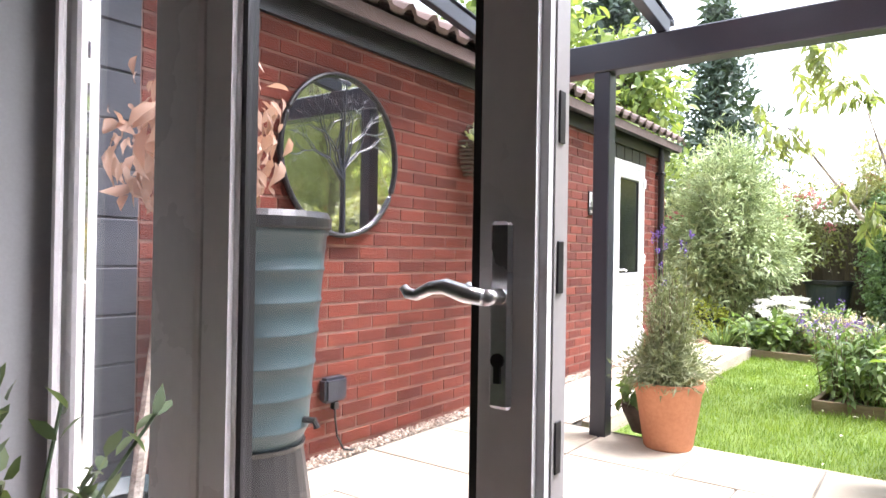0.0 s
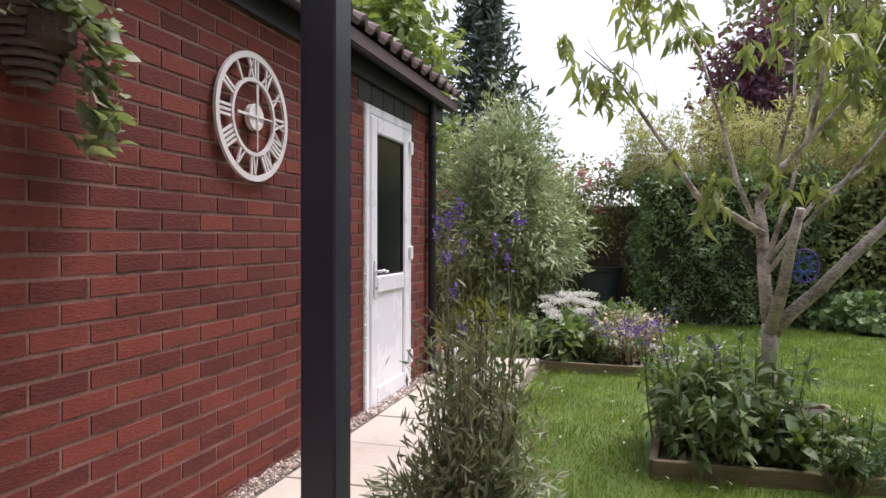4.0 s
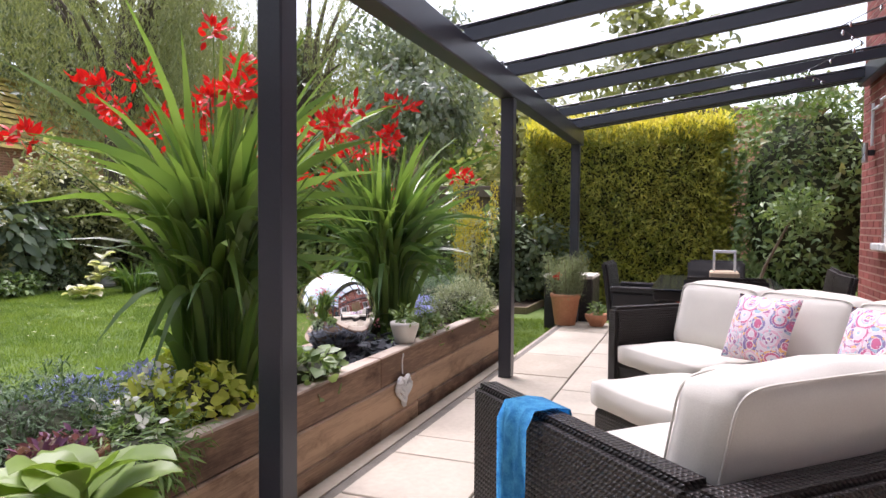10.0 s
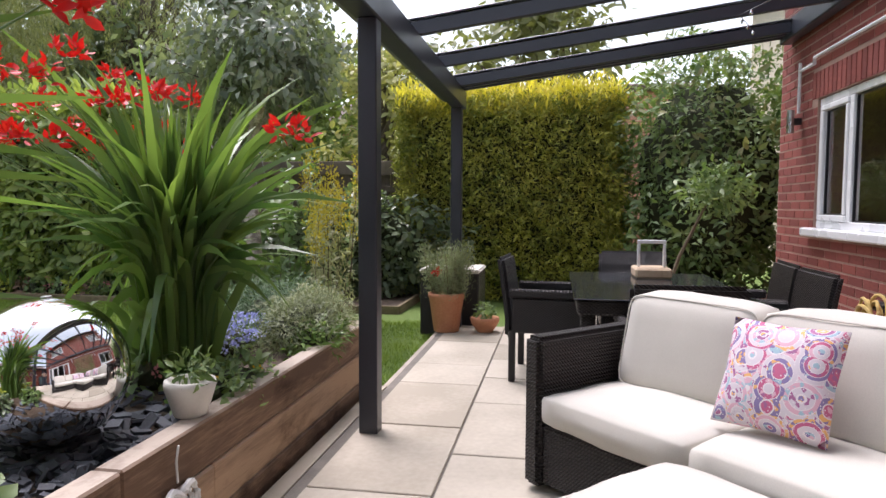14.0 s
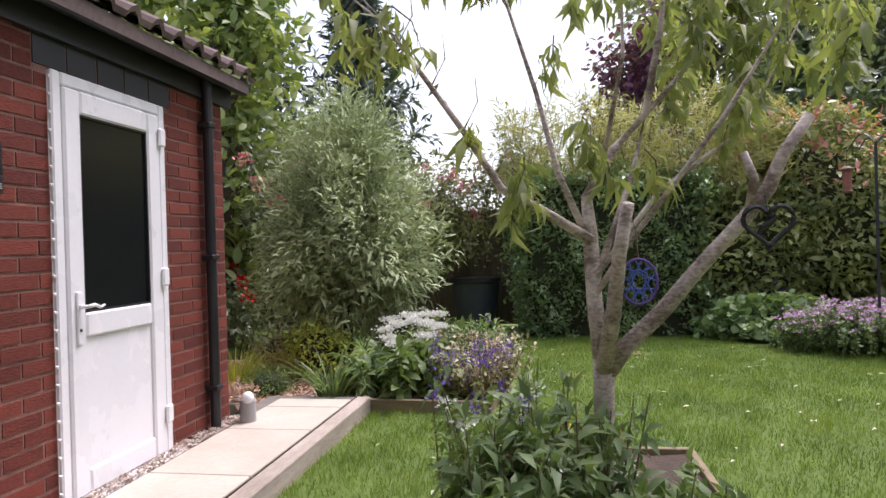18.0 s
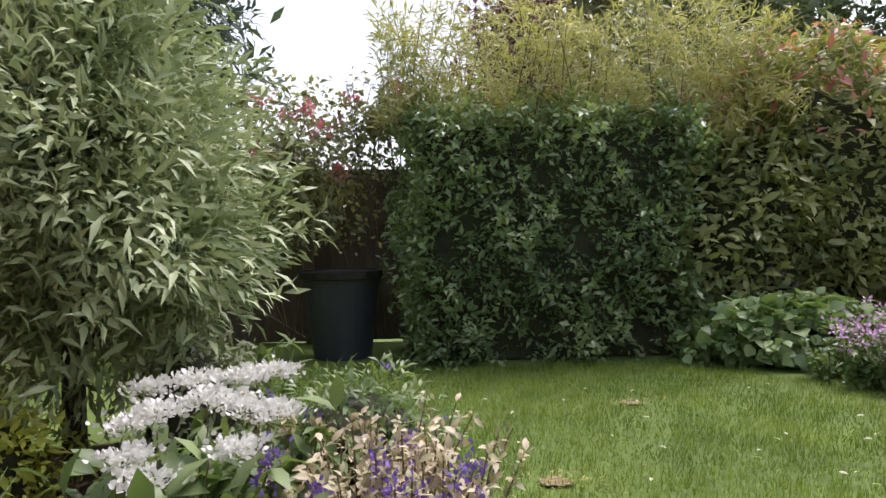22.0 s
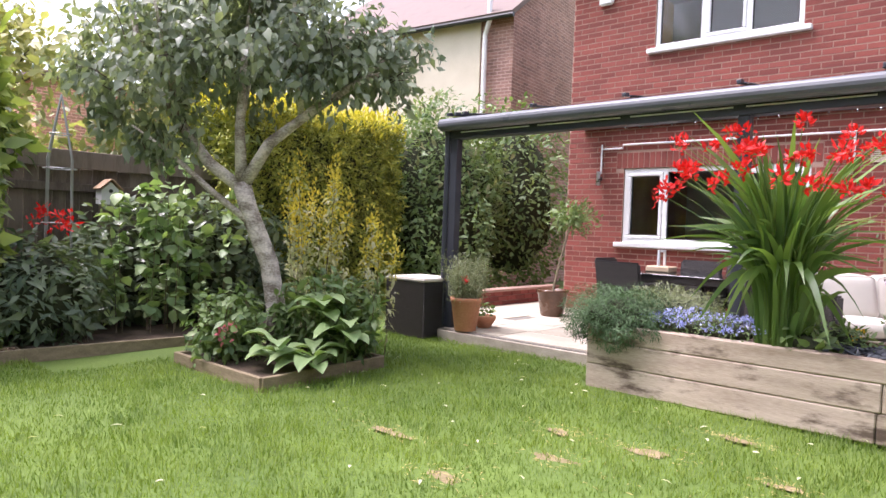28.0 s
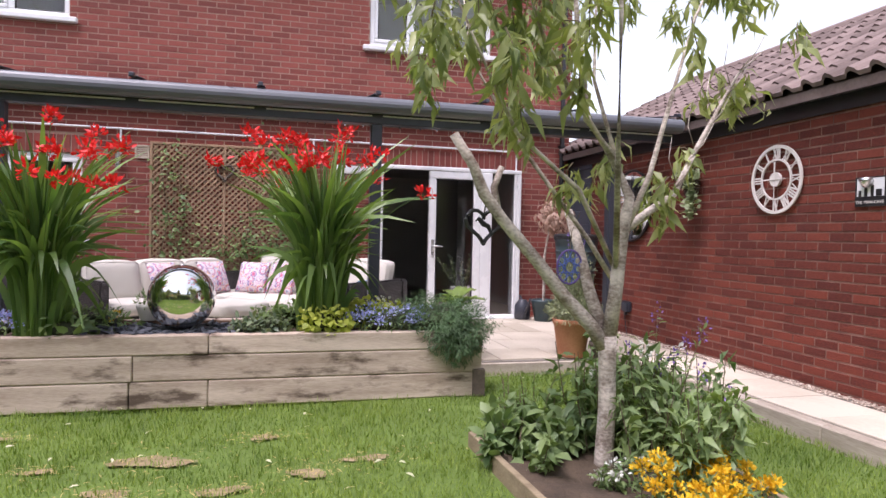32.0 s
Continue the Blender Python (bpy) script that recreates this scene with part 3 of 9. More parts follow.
def brick_quads(x0, x1, z0, z1, opens, axis="x", proud=(0.0005, 0.0025), seed=1):
    """Front-faced bricks in stretcher bond on a wall plane; returns rectangles (a0, a1, z0, z1, proud)."""
    r = random.Random(seed)
    out = []
    rows = int((z1 - z0) / COURSE)
    for k in range(rows):
        zb = z0 + k * COURSE
        a = x0 - (BRICK / 2 if k % 2 else 0)
        while a < x1:
            a0, a1 = max(a, x0) + 0.004, min(a + BRICK, x1) - 0.004
            segs = [(a0, a1)]
            for o in opens:
                if o[2] - 0.02 < zb + COURSE / 2 < o[3] + 0.02:
                    nxt = []
                    for s0, s1 in segs:
                        if s1 <= o[0] or s0 >= o[1]:
                            nxt.append((s0, s1))
                        else:
                            nxt += [q for q in ((s0, o[0] - 0.002), (o[1] + 0.002, s1)) if q[1] - q[0] > 0.02]
                    segs = nxt
            out += [(s0, s1, zb + 0.005, zb + COURSE - 0.006, r.uniform(*proud)) for s0, s1 in segs if s1 - s0 > 0.02]
            a += BRICK
    return out


def joined_bricks(name, quads, place):
    """Bricks as one mesh; place(a, z, d) gives the point at a along, z up, d out of the wall."""
    co, idx = [], []
    for a0, a1, z0, z1, d in quads:
        k = len(co)
        e = 0.003
        co += [place(a0, z0, -0.012), place(a1, z0, -0.012), place(a1, z1, -0.012), place(a0, z1, -0.012), place(a0 + e, z0 + e, d), place(a1 - e, z0 + e, d), place(a1 - e, z1 - e, d), place(a0 + e, z1 - e, d)]
        idx += [(k + 4, k + 5, k + 6, k + 7), (k, k + 1, k + 5, k + 4), (k + 1, k + 2, k + 6, k + 5), (k + 2, k + 3, k + 7, k + 6), (k + 3, k, k + 4, k + 7)]
    return raw_mesh(name, np.array(co), 4, np.array(idx))


ARCH = [(KW[0] - 0.12, KW[1] + 0.12, KW[3], KW[3] + 0.23), (FD[0] - 0.12, FD[1] + 0.12, FD[3], FD[3] + 0.23)]
hq = brick_quads(HX0, HX1, -0.06, HT, OPEN + ARCH, seed=3)
# facing of the house wall
part("brickwork", joined_bricks("brickwork", hq, lambda a, z, d: (a, d, z)), brick_house, house, kind="stuff")
arch_quads = []
for o in ARCH:
    n = int((o[1] - o[0]) / 0.081)
    w = (o[1] - o[0]) / n
    arch_quads += [(o[0] + i * w + 0.005, o[0] + (i + 1) * w - 0.005, o[2] + 0.004, o[3] - 0.006, 0.004) for i in range(n)]
part("soldier_course", joined_bricks("soldier_course", arch_quads, lambda a, z, d: (a, d, z)), brick_house, house, kind="stuff")
# return wall of the house at its far corner
part("side_wall", box(HX1 - 0.3, HX1 - 0.002, -7.0, -0.3, -0.3, HT), mortar_house, house)
part("side_brickwork", joined_bricks("side_brickwork", brick_quads(-7.0, -0.0, -0.06, HT, [], seed=5), lambda a, z, d: (HX1 + d, a, z)), brick_house, house, kind="stuff")
bm = bmesh.new()
for y0, y1 in ((-3.8, 0.35), (-3.8, -7.95)):
    vs = [(HX0 - 0.3, y1, HT - 0.1), (HX1 + 0.3, y1, HT - 0.1), (HX1 + 0.3, y0, HT + 2.4), (HX0 - 0.3, y0, HT + 2.4)]
    a = [bm.verts.new(v) for v in vs]
    b = [bm.verts.new((v[0], v[1], v[2] + 0.12)) for v in vs]
    bm.faces.new(a[::-1])
    bm.faces.new(b)
    for i in range(4):
        bm.faces.new((a[i], a[(i + 1) % 4], b[(i + 1) % 4], b[i]))
part("roof", bm, tile_brown, house)

# room behind the doors
room = thing("room", (2.5, -3, 0), "dim living room behind the garden doors", "room", kind="structure")
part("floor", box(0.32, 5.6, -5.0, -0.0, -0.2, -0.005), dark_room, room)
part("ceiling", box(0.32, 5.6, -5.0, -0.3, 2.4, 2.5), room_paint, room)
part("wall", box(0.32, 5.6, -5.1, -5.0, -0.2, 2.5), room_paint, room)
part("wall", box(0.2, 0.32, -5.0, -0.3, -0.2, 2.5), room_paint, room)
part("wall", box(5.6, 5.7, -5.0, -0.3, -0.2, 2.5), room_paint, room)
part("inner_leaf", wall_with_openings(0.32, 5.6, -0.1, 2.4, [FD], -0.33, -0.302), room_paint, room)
part("reveal", box(FD[0] + 0.0004, FD[0] + 0.0028, -0.335, YF - 0.036, 0.0, FD[3]), shaded_reveal, room)
part("reveal", box(FD[1] - 0.0028, FD[1] - 0.0004, -0.335, YF - 0.036, 0.0, FD[3]), shaded_reveal, room)
kroom = thing("kitchen_room", (7.7, -2, 0), "dim kitchen behind the window", "room", kind="structure")
for nm, bx in (("floor", (5.72, 9.6, -4, -0.3, -0.2, 0)), ("wall", (5.72, 9.6, -4.1, -4, 0, 2.5)), ("ceiling", (5.72, 9.6, -4, -0.3, 2.4, 2.5))):
    part(nm, box(*bx), plaster if nm != "floor" else dark_room, kroom)


def window(name, o, panes, y=-0.05, label="", sill=True, dark=True):
    """A white plastic window in opening o with panes given as fractions of its width."""
    w = thing(name, ((o[0] + o[1]) / 2, y, o[2]), label, "window", kind="structure")
    x0, x1, z0, z1 = o[0] + 0.004, o[1] - 0.004, o[2] + 0.004, o[3] - 0.004
    t = 0.06
    for bx in ((x0, x1, z0, z0 + t), (x0, x1, z1 - t, z1), (x0, x0 + t, z0 + t, z1 - t), (x1 - t, x1, z0 + t, z1 - t)):
        part("window_frame", box(bx[0], bx[1], y - 0.04, y + 0.03, bx[2], bx[3], 0.006), white_upvc, w)
    a = x0 + t
    inner = x1 - x0 - 2 * t
    for i, (fr, opening) in enumerate(panes):
        b = a + inner * fr
        if i:
            part("mullion", box(a - 0.035, a + 0.035, y - 0.04, y + 0.032, z0 + t, z1 - t, 0.006), white_upvc, w)
        g0, g1 = a + (0.035 if i else 0), b - (0.035 if i < len(panes) - 1 else 0)
        h0, h1 = z0 + t, z1 - t
        if opening:
            s = 0.05
            for bx in ((g0, g1, h0, h0 + s), (g0, g1, h1 - s, h1), (g0, g0 + s, h0 + s, h1 - s), (g1 - s, g1, h0 + s, h1 - s)):
                part("casement", box(bx[0] + 0.002, bx[1] - 0.002, y - 0.03, y + 0.045, bx[2] + 0.002, bx[3] - 0.002, 0.008), white_upvc, w)
            g0, g1, h0, h1 = g0 + s, g1 - s, h0 + s, h1 - s
        for bx in ((g0, g1, h0, h0 + 0.012), (g0, g1, h1 - 0.012, h1), (g0, g0 + 0.012, h0, h1), (g1 - 0.012, g1, h0, h1)):
            part("gasket", box(bx[0], bx[1], y - 0.012, y + 0.014, bx[2], bx[3]), black_plastic, w)
        p = part("pane", box(g0 + 0.003, g1 - 0.003, y - 0.008, y + 0.004, h0 + 0.003, h1 - 0.003), clear_glass, w)
        p.visible_shadow = False
        a = b
    if sill:
        part("window_sill", box(x0 - 0.1, x1 + 0.1, -0.04, 0.075, z0 - 0.07, z0 + 0.0, 0.012), white_upvc, w)
    return w


window("window_1", KW, [(0.34, True), (0.42, False), (0.24, True)], label="white three-pane kitchen window with white sill")
window("window_2", U1, [(0.33, False), (0.33, True), (0.34, False)], label="white three-pane bedroom window with white sill")
window("window_3", U2, [(0.34, False), (0.33, False), (0.33, True)], label="white bedroom window with pale blinds behind it")
for o, nm in ((U1, "bedroom"), (U2, "bedroom")):
    rm = thing("bedroom", ((o[0] + o[1]) / 2, -1.5, 3), "dim bedroom behind the window", "room", kind="structure")
    part("wall", box(o[0] - 0.8, o[1] + 0.8, -2.6, -2.5, 2.9, 5.2), plaster, rm)
    part("floor", box(o[0] - 0.8, o[1] + 0.8, -2.5, -0.3, 2.8, 2.9), dark_room, rm)
    part("ceiling", box(o[0] - 0.8, o[1] + 0.8, -2.5, -0.3, 5.2, 5.3), plaster, rm)

# garden doors: side light, closed leaf with handle, open leaf folded back
fd = thing("door_1", (1.87, -0.06, 0), "white garden doors, one leaf open", "door", kind="structure")


def frame_bars(x0, x1, z0, z1, t, ya, yb, name, mat, parent, bev=0.01):
    for bx in ((x0, x1, z0, z0 + t), (x0, x1, z1 - t, z1), (x0, x0 + t, z0 + t, z1 - t), (x1 - t, x1, z0 + t, z1 - t)):
        part(name, box(bx[0], bx[1], ya, yb, bx[2], bx[3], bev), mat, parent)


frame_bars(FD[0] + 0.003, FD[1] - 0.003, 0.0, FD[3] - 0.004, 0.055, YF - 0.035, YF + 0.04, "door_frame", white_upvc, fd)
part("mullion", box(1.245, 1.41, YF - 0.035, YF + 0.042, 0.055, 2.07, 0.008), white_upvc, fd)
part("step", box(FD[0] - 0.03, FD[1] + 0.03, -0.045, 0.16, -0.01, 0.03, 0.01), white_upvc, fd)
part("jamb", box(0.859, 0.905, YF - 0.034, YF + 0.034, 0.056, 2.07, 0.008), white_upvc, fd)
p = part("pane", box(0.906, 1.244, YF - 0.012, YF + 0.008, 0.06, 2.07), clear_glass, fd)
p.visible_shadow = False


def door_leaf(x0, x1, parent_loc, name="door_leaf"):
    """A glazed leaf at rest in the plane of the frame, from x0 to x1."""
    lf = thing(name, parent_loc, "white glazed garden door leaf with steel handle", "door", kind="structure")
    y0, y1 = YF - 0.03, YF + 0.036
    z0, z1, s = 0.06, 2.068, 0.105
    for bx in ((x0, x1, z0, z0 + s + 0.04), (x0, x1, z1 - s, z1), (x0, x0 + s, z0 + s + 0.04, z1 - s), (x1 - s, x1, z0 + s + 0.04, z1 - s)):
        b = box(bx[0], bx[1], y0, y1, bx[2], bx[3], 0.012, seg=2)
        part("stile", b, white_upvc, lf)
    for bx in ((x0 + s, x1 - s, z0 + s + 0.04, z0 + s + 0.055), (x0 + s, x1 - s, z1 - s - 0.015, z1 - s), (x0 + s, x0 + s + 0.015, z0 + s + 0.055, z1 - s - 0.015), (x1 - s - 0.015, x1 - s, z0 + s + 0.055, z1 - s - 0.015)):
        part("gasket", box(bx[0], bx[1], y0 + 0.015, y1 - 0.015, bx[2], bx[3]), black_plastic, lf)
    p = part("pane", box(x0 + s, x1 - s, YF - 0.012, YF + 0.008, z0 + s + 0.04, z1 - s), clear_glass, lf)
    p.visible_shadow = False
    return lf


def lever(parent, x, z, y, out, way):
    """A long back plate with a curled lever; out is -1 or 1 along y, way the side the lever points to."""
    bm = box(x - 0.017, x + 0.017, min(y, y + out * 0.012), max(y, y + out * 0.012), z - 0.15, z + 0.10, 0.005)
    pl = part("handle_plate", bm, steel, parent)
    yy = y + out * 0.05
    bm = tube([(x, y + out * 0.01, z), (x, yy, z)], 0.011, 10)
    tube([(x, yy, z), (x + way * 0.03, yy, z + 0.004), (x + way * 0.06, yy, z + 0.012), (x + way * 0.085, yy, z + 0.009), (x + way * 0.11, yy, z - 0.002), (x + way * 0.125, yy, z - 0.0), (x + way * 0.133, yy, z + 0.008)], [0.011, 0.012, 0.011, 0.009, 0.008, 0.008, 0.006], 10, bm)
    part("lever", bm, steel, parent, smooth=True)
    bm = tube([(x, y + out * 0.011, z - 0.085), (x, y + out * 0.016, z - 0.085)], 0.010, 12)
    box(x - 0.005, x + 0.005, min(y + out * 0.011, y + out * 0.016), max(y + out * 0.011, y + out * 0.016), z - 0.115, z - 0.09, bm=bm)
    part("lock_cylinder", bm, black_plastic, parent)


leaf1 = door_leaf(1.412, 2.166, (1.38, YF, 0))
lever(leaf1, 2.108, 1.015, YF - 0.03, -1, -1)
lever(leaf1, 2.108, 1.015, YF + 0.036, 1, -1)
part("lock_strip", box(2.1665, 2.1690, YF - 0.004, YF + 0.033, 0.07, 2.06), grey_upvc, leaf1)
for z in (0.62, 0.78, 1.02, 1.22, 1.5):
    part("keep", box(2.1691, 2.172, YF + 0.002, YF + 0.018, z, z + 0.07, 0.001), black_plastic, leaf1)
leaf2 = door_leaf(2.165, 2.81, (2.81, YF + 0.02, 0))
lever(leaf2, 2.22, 1.03, YF + 0.036, 1, 1)
leaf2.matrix_basis = Matrix.Translation((2.83, 0.16, 0)) @ Matrix.Rotation(radians(-172), 4, "Z")

# garage
GY1, GH = 7.2, 2.33
GD = (5.56, 6.468, -0.02, 2.055)
garage = thing("garage", (-2.2, 3.5, 0), "red brick garage with brown tiled roof", "garage", kind="structure")
bm = bmesh.new()
for y0, y1, z0, z1 in ((-0.3, GD[0], -0.4, GH), (GD[0], GD[1], GD[3], GH), (GD[1], GY1, -0.4, GH), (GD[0], GD[1], -0.4, GD[2])):
    box(-0.26, -0.002, y0, y1, z0, z1, bm=bm)
part("wall", bm, mortar, garage)
part("end_wall", box(-4.6, -0.26, GY1 - 0.25, GY1 - 0.002, -0.4, GH), mortar, garage)
part("inner_wall", box(-1.8, -1.7, 4.6, 6.9, -0.4, GH), plaster, garage)
part("side_wall", box(-4.6, -4.4, -0.3, GY1 - 0.25, -0.4, GH), mortar, garage)
# door lintel of dark bricks is part of the facing
lint = (GD[0] - 0.09, GD[1] + 0.09, GD[3], GD[3] + 0.16)
gq = brick_quads(0.72, GY1, -0.14, GH, [GD, lint], seed=8)
near = [q for q in gq if 3.3 < q[0] < 6.9 and 0.55 < q[2] < 1.9][:300]
keep = set(near)
part("brickwork", joined_bricks("brickwork", [q for q in gq if q not in keep], lambda a, z, d: (d, a, z)), brick_red_joined, garage, kind="stuff")
nl = 5
lw = (lint[1] - lint[0]) / nl
part("lintel", joined_bricks("lintel", [(lint[0] + i * lw + 0.004, lint[0] + (i + 1) * lw - 0.004, lint[2] + 0.004, lint[3] - 0.004, 0.003) for i in range(nl)], lambda a, z, d: (d, a, z)), black_plastic, garage, "dark brick lintel over the door", kind="stuff")
part("cladding", box(-0.012, 0.012, -0.0, 0.71, 0, GH), dark_timber, garage, "dark blue-grey boarding")
for k in range(12):
    part("board", box(0.012, 0.024, 0.004, 0.708, 0.05 + k * 0.19, 0.05 + k * 0.19 + 0.183, 0.004), dark_timber, garage)
# roof: slope facing the garden, profiled tiles
RX, RZ, EX, EZ = -2.3, 3.72, 0.16, 2.40
bm = bmesh.new()
TW, TL = 0.21, 0.30
slope = math.hypot(EX - RX, RZ - EZ)
nrow = int(slope / TL) + 1
ux, uz = (RX - EX) / slope, (RZ - EZ) / slope
nx, nz = -uz * -1, ux * -1
co, idx = [], []
prof = [(0, 0.0), (0.10, 0.035), (0.25, 0.05), (0.42, 0.03), (0.55, 0.0), (1.0, 0.0)]
for r in range(nrow):
    s0, s1 = r * TL - 0.02, min((r + 1) * TL + 0.03, slope)
    for c in range(int((GY1 + 0.55) / TW) + 1):
        y0 = -0.4 + c * TW
        k = len(co)
        for s, lift in ((s0, 0.035), (s1, 0.012)):
            for f, h in prof:
                co.append((EX + ux * s + nx * (h + lift), y0 + f * TW, EZ + uz * s + nz * (h + lift)))
        for f, h in prof:
            co.append((EX + ux * s0 + nx * h, y0 + f * TW, EZ + uz * s0 + nz * (h + 0.0)))
        m = len(prof)
        for i in range(m - 1):
            idx += [(k + i, k + i + 1, k + m + i + 1, k + m + i), (k + 2 * m + i, k + 2 * m + i + 1, k + i + 1, k + i)]
part("roof_tiles", raw_mesh("roof_tiles", np.array(co), 4, np.array(idx)), tile_brown, garage, kind="stuff")
bm = bmesh.new()
vs = [(EX, EZ - 0.02), (RX, RZ - 0.02), (2 * RX - EX, EZ - 0.02), (2 * RX - EX, EZ - 0.10), (RX, RZ - 0.10), (EX, EZ - 0.10)]
a = [bm.verts.new((x, -0.4, z)) for x, z in vs]
b = [bm.verts.new((x, GY1 + 0.12, z)) for x, z in vs]
for i in range(6):
    bm.faces.new((a[i], a[(i + 1) % 6], b[(i + 1) % 6], b[i]))
bm.faces.new((a[0], a[5], a[4], a[1]))
bm.faces.new((a[1], a[4], a[3], a[2]))
bm.faces.new((b[1], b[4], b[5], b[0]))
bm.faces.new((b[2], b[3], b[4], b[1]))
bmesh.ops.recalc_face_normals(bm, faces=bm.faces[:])
part("roof_deck", bm, tile_brown, garage)
bm = bmesh.new()
a = [bm.verts.new((x, GY1 - 0.1, z)) for x, z in ((-0.02, GH), (RX, RZ - 0.12), (-4.6, GH))]
b = [bm.verts.new((x, GY1 - 0.02, z)) for x, z in ((-0.02, GH), (RX, RZ - 0.12), (-4.6, GH))]
bm.faces.new(a)
bm.faces.new(b[::-1])
for i in range(3):
    bm.faces.new((a[i], b[i], b[(i + 1) % 3], a[(i + 1) % 3]))
bmesh.ops.recalc_face_normals(bm, faces=bm.faces[:])
part("gable", bm, brick_red_joined, garage)
part("ridge", tube([(RX, -0.4, RZ + 0.02), (RX, GY1 + 0.12, RZ + 0.02)], 0.09, 10), tile_brown, garage)
part("fascia", box(0.0, 0.03, 0.0, GY1 + 0.1, GH - 0.13, GH + 0.06), black_plastic, garage)
part("soffit", box(0.03, 0.13, 0.0, GY1 + 0.1, GH + 0.03, GH + 0.06), black_plastic, garage)
# half-round gutter
bm = bmesh.new()
ring = [(0.095 + 0.062 * math.cos(t), 2.37 + 0.066 * math.sin(t)) for t in [math.pi + math.pi * i / 10 for i in range(11)]]
ring += [(x + (0.095 - x) * 0.1, z + 0.004) for x, z in reversed(ring)]
a = [bm.verts.new((x, 0.0, z)) for x, z in ring]
b = [bm.verts.new((x, GY1 + 0.16, z)) for x, z in ring]
for i in range(len(ring)):
    bm.faces.new((a[i], a[(i + 1) % len(ring)], b[(i + 1) % len(ring)], b[i]))
bm.faces.new(a[:11] + a[11:])
bm.faces.new((b[:11] + b[11:])[::-1])
part("gutter", bm, black_plastic, garage)
dp = part("downpipe", tube([(0.055, 6.92, 2.36), (0.05, 6.92, 2.2), (0.05, 6.92, -0.02)], 0.034, 14), black_plastic, garage)
for z in (0.25, 1.12, 2.0):
    part("pipe_clip", box(0.001, 0.09, 6.875, 6.965, z, z + 0.035, 0.006), black_plastic, garage)

# garage side door
gd = thing("door_2", (0.0, 5.8, 0.02), "white half-glazed side door with dark frosted pane", "door", kind="structure")


def ybox(y0, y1, z0, z1, xa, xb, bev=0.008):
    return box(xa, xb, y0, y1, z0, z1, bev)


for bx in ((GD[0], GD[0] + 0.065, GD[2], GD[3]), (GD[1] - 0.065, GD[1], GD[2], GD[3]), (GD[0] + 0.065, GD[1] - 0.065, GD[3] - 0.065, GD[3])):
    part("door_frame", ybox(bx[0] + 0.002, bx[1] - 0.002, bx[2], bx[3] - 0.002, -0.05, 0.022), white_upvc, gd)
part("sill", ybox(GD[0] - 0.03, GD[1] + 0.03, -0.06, -0.005, -0.05, 0.11, 0.012), white_upvc, gd)
y0, y1, z0, z1 = GD[0] + 0.068, GD[1] - 0.068, 0.0, GD[3] - 0.07
s = 0.115
PZ0, PZ1 = 0.89, z1 - s
for bx in ((y0, y0 + s, z0, z1), (y1 - s, y1, z0, z1), (y0 + s, y1 - s, z1 - s, z1), (y0 + s, y1 - s, PZ0 - 0.12, PZ0), (y0 + s, y1 - s, z0, z0 + 0.12)):
    part("door_stile", ybox(bx[0] + 0.001, bx[1] - 0.001, bx[2], bx[3], -0.045, 0.03, 0.01), white_upvc, gd)
part("lower_panel", ybox(y0 + s, y1 - s, z0 + 0.12, PZ0 - 0.12, -0.03, 0.012, 0.004), white_upvc, gd)
dark_glass = plain("frosted_dark_glass", (0.010, 0.011, 0.012), 0.16, 0.0, 0.5)
part("pane", ybox(y0 + s, y1 - s, PZ0, PZ1, -0.03, 0.008, 0.002), dark_glass, gd, "dark patterned glass pane")
for bx in ((y0 + s, y1 - s, PZ0, PZ0 + 0.01), (y0 + s, y1 - s, PZ1 - 0.01, PZ1), (y0 + s, y0 + s + 0.01, PZ0, PZ1), (y1 - s - 0.01, y1 - s, PZ0, PZ1)):
    part("gasket", ybox(*bx, 0.008, 0.02, 0.0), black_plastic, gd)
for z in (0.17, 0.98, 1.80):
    part("hinge", ybox(y1 - 0.03, y1 + 0.035, z, z + 0.11, 0.03, 0.052, 0.01), white_upvc, gd)
hx = y0 + 0.055
bm = ybox(hx - 0.018, hx + 0.018, 0.74, 1.0, 0.03, 0.042, 0.006)
part("handle_plate", bm, white_upvc, gd)
bm = tube([(0.04, hx, 0.925), (0.085, hx, 0.925)], 0.010, 8)
tube([(0.085, hx, 0.925), (0.085, hx + 0.05, 0.93), (0.085, hx + 0.09, 0.915), (0.085, hx + 0.12, 0.925)], [0.01, 0.01, 0.008, 0.006], 8, bm)
part("handle", bm, white_upvc, gd, smooth=True)
part("lock_cylinder", tube([(0.042, hx, 0.81), (0.046, hx, 0.81)], 0.008, 10), black_plastic, gd)

# veranda
ver = thing("veranda", (5, 1.5, 0), "anthracite aluminium veranda with clear glass roof", "veranda", kind="structure")
PY = 3.06
for x, y in ((0.98, PY), (3.37, PY), (6.40, PY), (9.55, PY + 0.015)):
    part("post", box(x - 0.05, x + 0.05, y - 0.05, y + 0.05, -0.01, 2.16, 0.006), anthracite, ver)
BX0, BX1 = 0.32, 9.66
part("beam", box(BX0, BX1, PY - 0.06, PY + 0.07, 2.16, 2.335, 0.008), anthracite, ver)
bm = bmesh.new()
ring = [(PY + 0.145 + 0.075 * math.cos(t), 2.31 + 0.07 * math.sin(t)) for t in [math.pi * i / 8 - math.pi * 0.6 for i in range(9)]]
gut = [(PY + 0.0725, 2.255), (PY + 0.076, 2.248)] + ring + [(PY + 0.0725, 2.36)]
a = [bm.verts.new((BX0 - 0.01, y, z)) for y, z in gut]
